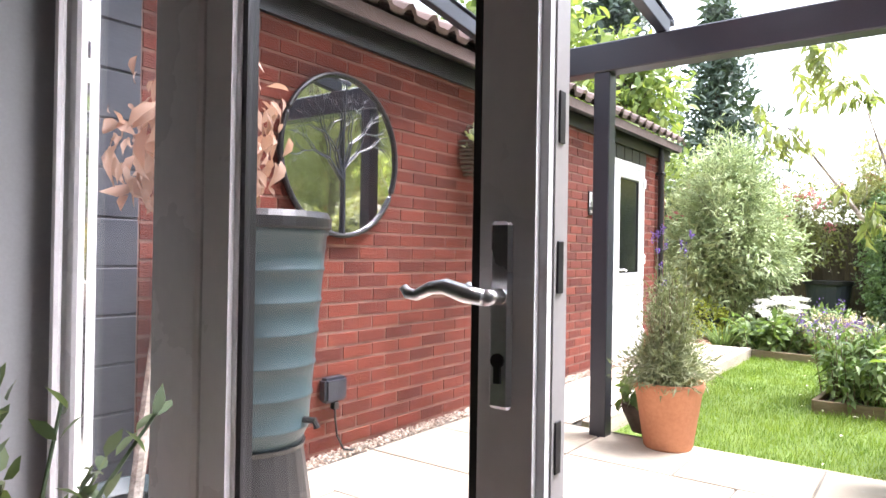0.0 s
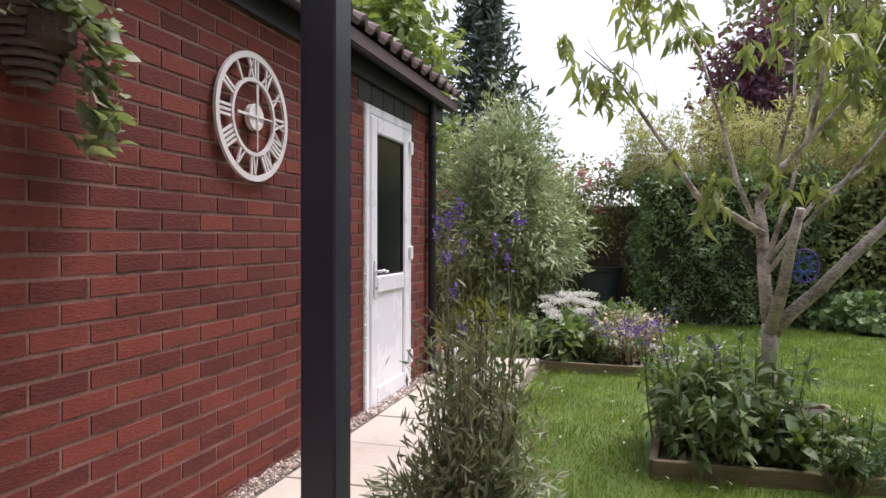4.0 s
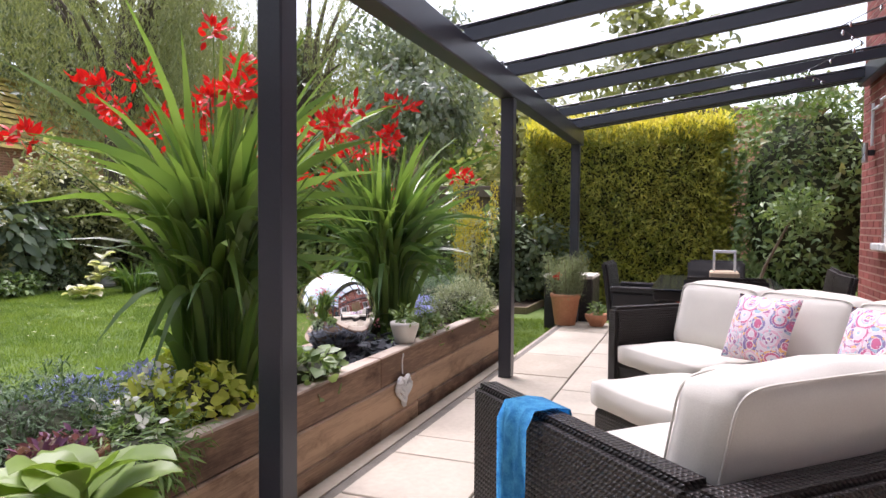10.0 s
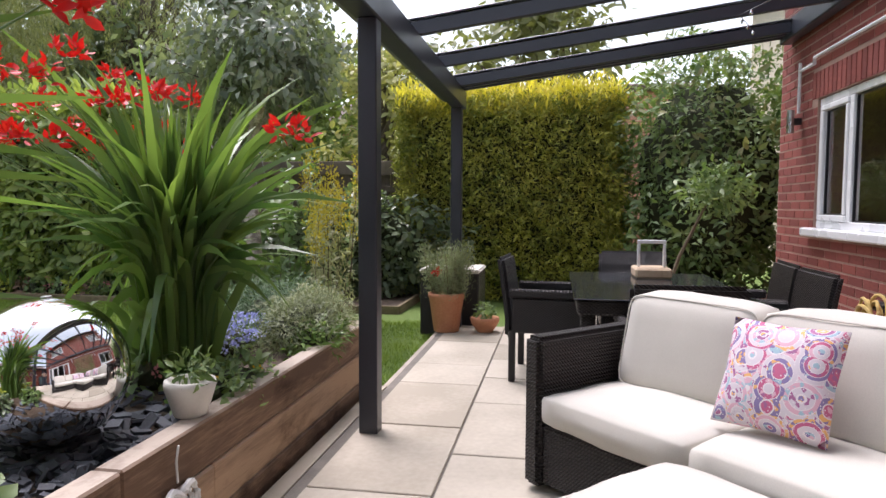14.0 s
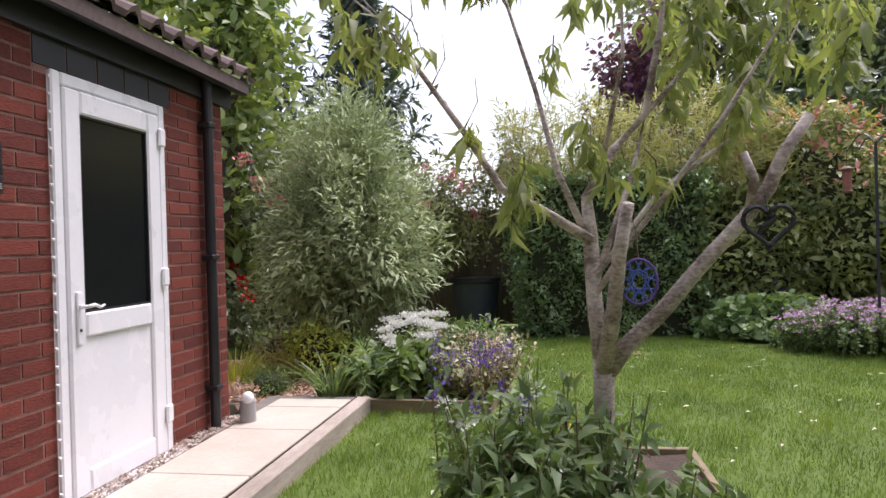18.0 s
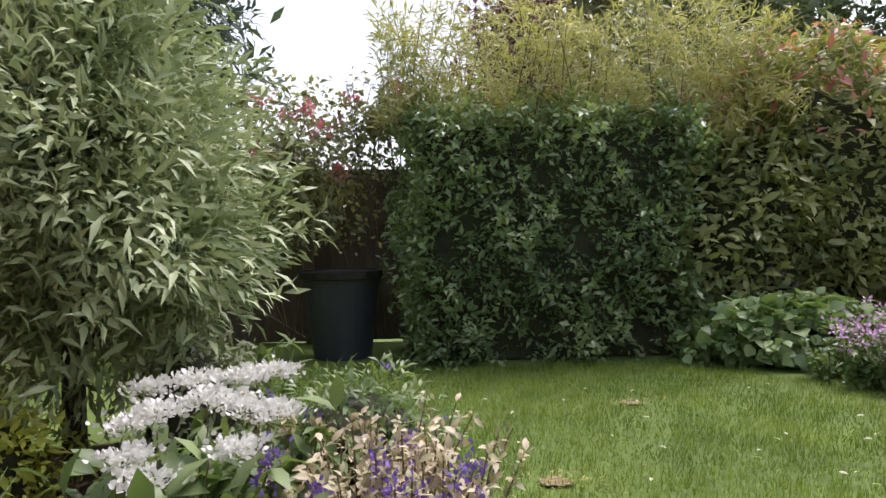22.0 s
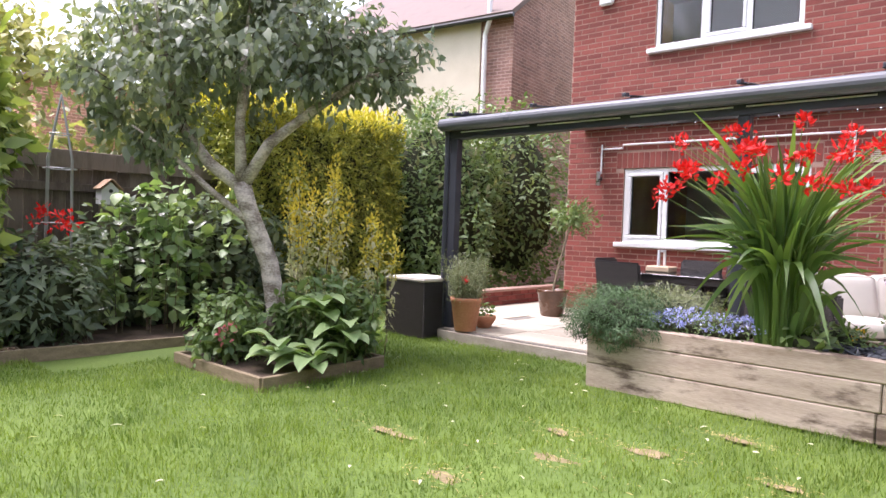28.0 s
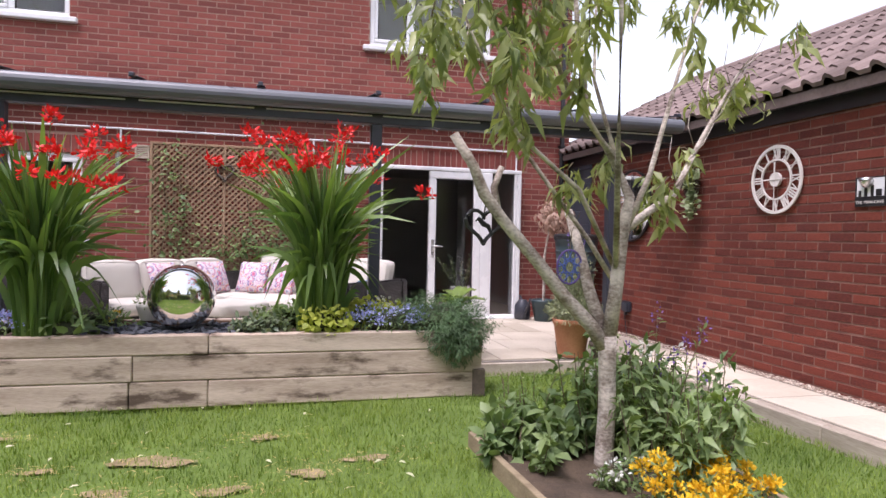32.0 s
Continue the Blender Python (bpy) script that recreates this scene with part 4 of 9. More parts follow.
b = [bm.verts.new((BX1 + 0.01, y, z)) for y, z in gut]
for i in range(len(gut)):
    bm.faces.new((a[i], b[i], b[(i + 1) % len(gut)], a[(i + 1) % len(gut)]))
bm.faces.new(a)
bm.faces.new(b[::-1])
bmesh.ops.recalc_face_normals(bm, faces=bm.faces[:])
part("gutter", bm, gutter_grey, ver, "grey half-round gutter")
# white strips added in place of the bright gap along the glass edges
for a, b in zip([0.31 + 1.02 * k for k in range(9)], [0.31 + 1.02 * (k + 1) for k in range(9)]):
    part("glazing_trim", box(a + 0.05, b - 0.05, PY + 0.072, PY + 0.080, 2.222, 2.236, 0.002), white_upvc, ver)
part("wall_plate", box(BX0, BX1, 0.008, 0.11, 2.68, 2.86, 0.01), anthracite, ver)
RAF = [0.31 + 1.02 * k for k in range(10)]


def sloped(x0, x1, y0, y1, dz0, dz1):
    """A bar that follows the roof's fall from the wall to the beam."""
    bm = bmesh.new()
    zf = lambda y: 2.80 - (2.80 - 2.40) * (y - 0.08) / (PY - 0.08)
    v = [bm.verts.new((x, y, zf(y) + d)) for x in (x0, x1) for y in (y0, y1) for d in (dz0, dz1)]
    for f in ((0, 1, 3, 2), (4, 6, 7, 5), (0, 4, 5, 1), (2, 3, 7, 6), (0, 2, 6, 4), (1, 5, 7, 3)):
        bm.faces.new([v[i] for i in f])
    bmesh.ops.recalc_face_normals(bm, faces=bm.faces[:])
    bmesh.ops.bevel(bm, geom=bm.edges[:], offset=0.004, affect="EDGES")
    return bm


for x in RAF + [9.37, 9.60]:
    part("rafter", sloped(x - 0.028, x + 0.028, 0.1, PY + 0.02, -0.07, 0.02), anthracite, ver)
    part("rafter_cap", sloped(x - 0.036, x + 0.036, 0.1, PY + 0.05, 0.032, 0.045), anthracite, ver)
    part("end_bracket", sloped(x - 0.02, x + 0.02, PY + 0.05, PY + 0.13, 0.03, 0.065), anthracite, ver)
for a, b in zip(RAF, RAF[1:]):
    p = part("pane", sloped(a + 0.01, b - 0.01, 0.1, PY + 0.06, 0.0215, 0.0305), roof_glass, ver)
part("downpipe", tube([(9.64, PY + 0.12, 2.34), (9.64, PY + 0.06, 2.2), (9.64, PY + 0.06, 0.02)], 0.034, 12), anthracite, ver)

# raised bed of sleepers
RB = (2.62, 7.26, 3.31, 4.03)
RT = 0.44
rb = thing("raised_bed", (5, 3.6, LAWN), "raised bed of weathered timber sleepers", "raised bed")
rows = [(LAWN, 0.075), (0.077, 0.262), (0.264, RT)]
r_ = random.Random(4)
for k, (za, zb) in enumerate(rows):
    ends = [RB[0]] + sorted(RB[0] + (RB[1] - RB[0]) * f for f in ((0.45, 0.565), (0.56, 0.0), (0.45, 0.0))[k] if f) + [RB[1]]
    for a, b in zip(ends, ends[1:]):
        part("sleeper", box(a + 0.002, b - 0.002, RB[3] - 0.1 + r_.uniform(-0.004, 0.004), RB[3] + r_.uniform(-0.006, 0.006), za, (zb if k < 2 else 0.408) - 0.001, 0.008), sleeper_grey, rb)
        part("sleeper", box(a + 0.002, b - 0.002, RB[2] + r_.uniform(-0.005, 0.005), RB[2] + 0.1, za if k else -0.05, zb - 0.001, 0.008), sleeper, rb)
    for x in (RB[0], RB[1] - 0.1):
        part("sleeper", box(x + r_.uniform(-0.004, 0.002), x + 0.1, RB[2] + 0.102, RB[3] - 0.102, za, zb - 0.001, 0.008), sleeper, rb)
part("corner_post", box(RB[0] - 0.02, RB[0] + 0.08, RB[3] - 0.05, RB[3] + 0.025, LAWN, 0.10, 0.006), bark_dark, rb)
part("soil", box(RB[0] + 0.1, RB[1] - 0.1, RB[2] + 0.1, RB[3] - 0.1, 0.0, 0.38), soil, rb)

# kerb sleeper along the path and low board edgings
kerb = thing("kerb", (0.78, 5.5, LAWN), "pale timber edging beside the path", "edging", kind="structure")
for a, b in ((3.34, 5.6), (5.605, 7.89)):
    part("edging", box(0.73, 0.84, a, b, LAWN - 0.05, -0.008, 0.008), edging_wood, kerb)
part("edging", box(0.85, 9.6, 3.2, 3.245, LAWN - 0.05, -0.02, 0.005), edging_wood, kerb)


def edged_bed(name, corners, h=0.09, label="low timber-edged flower bed", closed=True):
    t = thing(name, (sum(c[0] for c in corners) / len(corners), sum(c[1] for c in corners) / len(corners), LAWN), label, "flower bed")
    n = len(corners)
    for i in range(n if closed else n - 1):
        a, b = Vector((*corners[i], 0)), Vector((*corners[(i + 1) % n], 0))
        d = (b - a)
        L = d.length
        bm = box(0, L, -0.02, 0.02, -0.04, h, 0.004)
        turned(bm, Matrix.Translation((a.x, a.y, LAWN)) @ Matrix.Rotation(math.atan2(d.y, d.x), 4, "Z"))
        part("edging_board", bm, board, t)
    bm = bmesh.new()
    f = bm.faces.new([bm.verts.new((x, y, LAWN + h - 0.04)) for x, y in corners])
    bmesh.ops.triangulate(bm, faces=[f])
    ret = bmesh.ops.subdivide_edges(bm, edges=bm.edges[:], cuts=4, use_grid_fill=True)
    for v in bm.verts:
        v.co.z += 0.02 * float(lumps(np.array([v.co]), 6)[0]) + 0.01
    bmesh.ops.recalc_face_normals(bm, faces=bm.faces[:])
    if bm.faces[0].normal.z < 0:
        bmesh.ops.reverse_faces(bm, faces=bm.faces[:])
    part("soil", bm, soil, t)
    return t


edged_bed("tree_bed", [(1.84, 5.20), (3.08, 5.25), (3.05, 6.8), (1.95, 6.75)])
edged_bed("corner_bed", [(0.85, 7.90), (1.78, 7.87), (1.9, 9.6), (0.4, 9.9), (-0.6, 9.6), (0.2, 8.6)])
edged_bed("plum_bed", [(10.13, 6.08), (8.82, 6.08), (8.88, 4.78), (10.0, 4.75)])
edged_bed("laurel_bed", [(11.0, 9.95), (11.0, 7.0), (12.5, 6.9), (12.5, 10.0)])
edged_bed("fence_bed", [(11.0, 7.0), (10.8, 5.4), (10.9, 4.0), (12.5, 4.0), (12.5, 6.9)])

# boundary fences
fence = thing("fence", (12.7, 6, LAWN), "weathered close-boarded timber fence", "fence", kind="structure")
for k in range(88):
    y = 1.2 + k * 0.14
    part("fence_board", box(12.70, 12.718, y, y + 0.136, LAWN, 1.66 + 0.006 * (k % 3), 0.003), fence_wood, fence)
for k in range(7):
    part("fence_post", box(12.60, 12.70, 1.3 + 1.83 * k, 1.4 + 1.83 * k, LAWN, 1.86, 0.006), fence_wood, fence)
part("gravel_board", box(12.64, 12.70, 1.2, 13.2, 1.66, 1.86, 0.006), fence_wood, fence)
part("rail", box(12.66, 12.70, 1.2, 13.2, 1.40, 1.49, 0.005), fence_wood, fence)
fence2 = thing("back_fence", (4, 13.5, LAWN), "dark weathered timber fence behind the hedge", "fence", kind="structure")
part("panel", box(-5.2, 12.7, 13.5, 13.53, LAWN, 1.72), fence_wood, fence2)
for k in range(10):
    part("fence_post", box(-5.2 + 1.95 * k, -5.1 + 1.95 * k, 13.4, 13.5, LAWN, 1.8, 0.006), fence_wood, fence2)
fence3 = thing("side_fence", (-5.2, 10, LAWN), "dark weathered timber fence beside the garage", "fence", kind="structure")
part("panel", box(-5.23, -5.2, 7.0, 13.5, LAWN, 1.72), fence_wood, fence3)
part("panel", box(-3.0, -2.97, 7.1, 13.4, LAWN, 1.72), fence_wood, fence3)

# ---- hedges, trees and shrubs ----


def block_hedge(name, lo, hi, n, size, aspect, mat, label, faces="xXyYZ", lump=0.1, ls=2.6, depth=0.2, out=0.5, seed=0.0, core=0.16, droop=0.0, jitter=0.8):
    t = thing(name, ((lo[0] + hi[0]) / 2, (lo[1] + hi[1]) / 2, lo[2]), label, "hedge")
    p, nn = block_points(n, lo, hi, lump, ls, depth, faces, seed)
    part("foliage", foliage("foliage", p, nn, size, aspect, out, jitter=jitter, droop=droop), mat, t, kind="stuff")
    # solid dark block stops see-through and stands for the hedge's inner shade
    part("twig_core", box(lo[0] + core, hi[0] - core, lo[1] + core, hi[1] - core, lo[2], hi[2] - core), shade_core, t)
    return t


def shrub(name, c, r, n, size, aspect, mat, label, lump=0.2, ls=2.5, depth=0.3, out=0.5, droop=0.0, seed=0.0, core=0.7, category="shrub", zmin=LAWN, extra=None, group=""):
    """A rounded shrub: leaves in a lumpy shell round a solid core coloured shade-dark."""
    t = thing(name, (c[0], c[1], zmin), label, category, group)
    p, nn = blob_points(n, c, r, lump, ls, depth, zmin, seed)
    part("foliage", foliage("foliage", p, nn, size, aspect, out, droop=droop), mat, t, kind="stuff")
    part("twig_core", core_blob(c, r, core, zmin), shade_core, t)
    if extra:
        nm, emat, en, esize, easp, top = extra
        p, nn = blob_points(en, c, tuple(q * 1.04 for q in r), lump, ls, 0.12, c[2] + top * r[2], seed)
        part(nm, foliage(nm, p, nn, esize, easp, 0.5), emat, t, kind="stuff")
    return t


def limbs(paths, seg=9):
    bm = bmesh.new()
    for pts, radii in paths:
        tube(pts, radii, seg, bm)
    return bm


# clipped privet hedge and the bamboo behind it
block_hedge("privet_hedge", (1.75, 12.05, LAWN), (4.35, 13.2, 2.12), 22000, 0.076, 0.42, lf_privet, "dark green clipped privet hedge", "xXyZ", 0.20, 3.3, 0.34, jitter=1.1)
t = thing("bamboo", (3.2, 12.8, LAWN), "feathery yellow-green bamboo above the hedge", "bamboo")
p = np.stack([rng.uniform(1.5, 5.4, 24000), rng.uniform(12.2, 13.4, 24000), 1.95 + 1.25 * rng.random(24000) ** 2.0], 1)
p[:, 2] += 0.25 * lumps(p, 2.2)
part("foliage", foliage("foliage", p, np.tile([0, -0.5, 0.6], (len(p), 1)), 0.12, 0.14, 0.5, 1.2), lf_bamboo, t, kind="stuff")
bm = bmesh.new()
for k in range(70):
    x, y = rng.uniform(1.5, 5.0), rng.uniform(12.3, 13.3)
    h = rng.uniform(2.6, 3.7)
    tube([(x, y, 1.0), (x + rng.normal() * 0.1, y, 2.2), (x + rng.normal() * 0.25, y + rng.normal() * 0.1, h)], [0.007, 0.006, 0.002], 4, bm)
part("cane", bm, twig, t, kind="stuff")

shrub("photinia", (5.9, 13.0, 1.35), (1.65, 0.85, 1.55), 15000, 0.12, 0.4, lf_photinia, "tall photinia shrub with red young leaves", seed=2, extra=("young_leaf", lf_red, 1800, 0.12, 0.4, 0.3))
block_hedge("mixed_hedge", (4.4, 12.95, LAWN), (12.6, 13.45, 1.75), 17000, 0.11, 0.45, lf_mixed, "mixed leafy hedge along the back fence", "yZ", 0.2, 1.8, 0.35, seed=31)
shrub("evergreen_shrub", (4.9, 12.6, 0.9), (0.9, 0.6, 1.1), 5000, 0.11, 0.4, lf_photinia, "dark evergreen shrub in the hedge line", seed=4)
shrub("berberis", (8.1, 13.4, 1.15), (1.7, 0.9, 1.35), 11000, 0.09, 0.5, lf_mixed, "tall mixed green shrub with pale new growth", seed=5, extra=("new_growth", lf_bamboo, 1800, 0.10, 0.5, 0.3))
shrub("fatsia", (9.9, 13.3, 0.75), (0.9, 0.6, 1.0), 2200, 0.22, 0.55, lf_dark, "large-leaved dark green shrub", seed=6, droop=0.6)
shrub("pittosporum", (12.3, 11.9, 1.15), (1.1, 0.9, 1.35), 7000, 0.08, 0.45, lf_grey, "grey-green leafy shrub in the corner", seed=7)
shrub("viburnum", (11.0, 13.4, 1.2), (1.2, 0.7, 1.4), 6000, 0.10, 0.5, lf_mixed, "leafy green shrub by the bird bath", seed=8)
block_hedge("laurel_hedge", (11.35, 7.1, LAWN), (12.55, 10.05, 2.5), 11000, 0.155, 0.50, lf_laurel, "glossy green clipped laurel hedge", "xyYZ", 0.14, 2.2, 0.22, 0.5, droop=0.0)
t = bpy.data.objects["laurel_hedge"]
p = np.stack([rng.uniform(11.3, 12.5, 900), rng.uniform(7.1, 10.05, 900), rng.uniform(2.4, 2.85, 900)], 1)
part("shoot", foliage("shoot", p, np.tile([-0.3, 0, 1.0], (len(p), 1)), 0.18, 0.38, 1.2, 0.7), lf_laurel, t, kind="stuff")
# golden conifer hedge by the dining table
block_hedge("conifer_hedge", (12.25, 1.25, LAWN), (13.6, 4.35, 2.70), 60000, 0.075, 0.28, lf_gold, "clipped golden conifer hedge", "xyYZ", 0.10, 5.2, 0.26, 0.45, seed=3, jitter=1.3, core=0.24)
t = bpy.data.objects["conifer_hedge"]
p = np.stack([rng.uniform(12.2, 13.6, 6500), rng.uniform(1.2, 4.4, 6500), 2.53 + 0.42 * rng.random(6500)], 1)
p[:, 2] += 0.12 * lumps(p, 3.1) - 0.05
part("golden_tip", foliage("golden_tip", p, np.tile([-0.3, 0, 1.0], (len(p), 1)), 0.12, 0.22, 1.0, 0.6), lf_goldtop, t, kind="stuff")
shrub("bay_laurel", (12.6, 0.1, 1.5), (1.3, 1.25, 1.9), 11000, 0.11, 0.42, lf_border, "large dark evergreen bush by the house", seed=9, zmin=-0.05, extra=("pale_shoot", lf_grey, 1500, 0.10, 0.45, 0.1))
shrub("bay_laurel", (12.4, -1.8, 1.7), (1.4, 1.2, 2.0), 6000, 0.11, 0.42, lf_border, "large dark evergreen bush by the house", seed=10, zmin=-0.05)
shrub("border_shrub", (12.1, 4.9, 0.6), (0.45, 1.5, 0.75), 4200, 0.11, 0.5, lf_dark, "mixed green shrubs against the fence", seed=11)

# olive tree
ol = thing("olive_tree", (0.15, 9.6, LAWN), "bushy silver-green olive tree", "tree")
part("trunk", limbs([([(0.1, 9.6, LAWN), (0.12, 9.58, 0.5), (0.2, 9.6, 1.3), (0.15, 9.6, 2.2)], [0.06, 0.05, 0.035, 0.012])] + [([(0.14, 9.6, 0.5 + 0.15 * k), (0.14 + 0.55 * math.cos(k * 2.1), 9.6 + 0.55 * math.sin(k * 2.1), 0.95 + 0.2 * k)], [0.025, 0.008]) for k in range(7)]), bark_dark, ol)
P, N = [], []
for c, r, n in (((0.15, 9.6, 1.3), (0.85, 0.8, 0.95), 24000), ((0.2, 9.55, 2.1), (0.6, 0.55, 0.75), 7200), ((-0.3, 9.4, 0.9), (0.5, 0.5, 0.6), 2600), ((0.6, 9.6, 1.0), (0.45, 0.5, 0.55), 2400)):
    a, b = blob_points(n, c, r, 0.38, 3.6, 0.75, 0.15, c[2])
    P.append(a)
    N.append(b)
part("crown", foliage("crown", np.concatenate(P), np.concatenate(N), 0.092, 0.21, 0.9, 0.9), lf_olive, ol, kind="stuff")

# peach tree in its bed
pt = thing("peach_tree", (2.52, 5.88, LAWN), "pruned peach tree with pale bark and drooping leaves", "tree")
TX, TY = 0.06, 5.88
paths = [
    ([(2.46, TY, LAWN - 0.05), (2.465, TY, 0.0), (2.455, TY, 0.25), (2.46, TY, 0.5), (2.465, TY, 0.64)], [0.085, 0.070, 0.063, 0.064, 0.070]),
    ([(2.47, TY, 0.57), (2.56, TY - 0.01, 0.70), (2.72, TY - 0.02, 0.86), (2.86, TY - 0.03, 1.03), (3.06, TY - 0.04, 1.25), (3.16, TY - 0.05, 1.38), (3.22, TY - 0.05, 1.52), (3.33, TY - 0.05, 1.68)], [0.055, 0.053, 0.050, 0.046, 0.042, 0.043, 0.036, 0.034]),
    ([(3.08, TY - 0.05, 1.27), (3.09, TY - 0.1, 1.42), (3.05, TY - 0.1, 1.53)], [0.03, 0.026, 0.022]),
    ([(2.46, TY - 0.02, 0.60), (2.50, TY - 0.16, 0.88), (2.52, TY - 0.26, 1.12), (2.55, TY - 0.34, 1.32)], [0.055, 0.046, 0.040, 0.034]),
    ([(2.46, TY, 0.6), (2.43, TY + 0.02, 0.9), (2.42, TY + 0.05, 1.2), (2.41, TY + 0.1, 1.38), (2.54, TY + 0.12, 1.6), (2.69, TY + 0.15, 1.76), (2.78, TY + 0.2, 2.2), (2.82, TY + 0.2, 2.7)], [0.058, 0.050, 0.048, 0.036, 0.030, 0.026, 0.018, 0.006]),
    ([(2.44, TY, 0.94), (2.58, TY - 0.03, 1.16), (2.78, TY - 0.06, 1.42), (2.98, TY - 0.1, 1.69), (3.10, TY - 0.1, 1.88), (3.23, TY - 0.1, 2.08), (3.28, TY - 0.1, 2.4)], [0.020, 0.018, 0.016, 0.015, 0.012, 0.009, 0.004]),
    ([(2.42, TY, 1.18), (2.22, TY - 0.04, 1.31), (2.03, TY - 0.08, 1.42), (1.87, TY - 0.12, 1.68), (1.70, TY - 0.16, 1.93), (1.54, TY - 0.2, 2.16), (1.36, TY - 0.2, 2.32)], [0.034, 0.030, 0.026, 0.020, 0.016, 0.010, 0.004]),
    ([(2.40, TY + 0.04, 1.2), (2.28, TY + 0.07, 1.5), (2.19, TY + 0.1, 1.88), (2.05, TY + 0.1, 2.35), (1.78, TY - 0.05, 2.75)], [0.024, 0.020, 0.016, 0.010, 0.004]),
    ([(2.48, TY + 0.12, 1.5), (2.58, TY, 2.0), (2.58, TY, 2.7)], [0.018, 0.012, 0.004]),
    ([(2.44, TY, 1.02), (2.75, TY + 0.2, 1.4), (3.1, TY + 0.25, 1.65), (3.28, TY + 0.35, 1.9), (3.5, TY + 0.4, 2.3)], [0.02, 0.018, 0.014, 0.01, 0.004]),
    ([(2.56, TY + 0.12, 1.62), (2.82, TY + 0.2, 1.9), (3.02, TY + 0.3, 2.15), (3.18, TY + 0.4, 2.45)], [0.02, 0.016, 0.012, 0.005]),
    ([(2.44, TY + 0.03, 1.0), (2.65, TY + 0.4, 1.5), (2.82, TY + 0.7, 2.1), (2.9, TY + 0.8, 2.6)], [0.024, 0.020, 0.014, 0.006]),
]
for k in range(9):
    f = k / 8
    x, y, z = 2.08 - 0.55 * f, TY - 0.08 - 0.12 * f, 1.40 + 0.78 * f
    paths.append(([(x, y, z), (x + (0.06 if k % 2 else -0.10), y + 0.02, z + 0.12), (x + (0.05 if k % 2 else -0.16), y + 0.03, z + 0.24)], [0.006, 0.004, 0.002]))
part("trunk", limbs([([(x + TX, y, z) for x, y, z in p], [r * 0.74 for r in radii]) for p, radii in paths]), bark_pale, pt, smooth=True)
bm = bmesh.new()
P, D = [], []
tips = [((1.40, TY - 0.18, 2.25), 0.20, 110), ((2.05, TY + 0.2, 2.6), 0.25, 60), ((2.05, TY - 0.1, 1.50), 0.18, 90), ((3.25, TY - 0.05, 2.25), 0.3, 150), ((1.72, TY - 0.1, 2.75), 0.26, 220), ((2.68, TY, 2.75), 0.3, 110), ((3.15, TY + 0.4, 2.4), 0.35, 330), ((3.5, TY + 0.4, 2.2), 0.28, 140), ((2.9, TY + 0.8, 2.5), 0.4, 180), ((2.4, TY + 0.3, 2.5), 0.25, 44), ((2.6, TY - 0.55, 2.3), 0.22, 60), ((2.5, TY - 0.1, 1.55), 0.14, 60), ((3.0, TY + 0.3, 1.9), 0.25, 120), ((2.8, TY + 0.2, 3.0), 0.4, 200), ((3.3, TY + 0.5, 2.7), 0.4, 330)]
for c, r, n in tips:
    for k in range(max(3, n // 22)):
        q = np.array(c) + [TX, 0, 0] + r * rng.normal(size=3) * 0.55
        e = q + np.array([rng.normal() * 0.08, rng.normal() * 0.08, -rng.uniform(0.05, 0.3)])
        tube([q, (q + e) / 2 + np.array([0.02, 0.01, 0.03]), e], [0.004, 0.003, 0.002], 4, bm)
        m = 22
        s = rng.random(m)[:, None]
        P.append(q + (e - q) * s + rng.normal(size=(m, 3)) * 0.015)
        D.append(np.stack([rng.normal(size=m) * 0.7, rng.normal(size=m) * 0.7, -0.7 - rng.random(m)], 1))
part("twig", bm, twig, pt, kind="stuff")
P, D = np.concatenate(P), np.concatenate(D)
L = 0.132 * (1 + 0.25 * rng.normal(size=len(P)).clip(-1.5, 2))
part("crown", leaf_mesh("crown", P, D, rand_dirs(len(P)) + [0, 0, 0.6], L, L * 0.24, 0.35, 0.5), lf_peach, pt, kind="stuff")

# plum tree
pl = thing("plum_tree", (9.75, 5.3, LAWN), "plum tree with grey-green crown and leaning trunk", "tree")
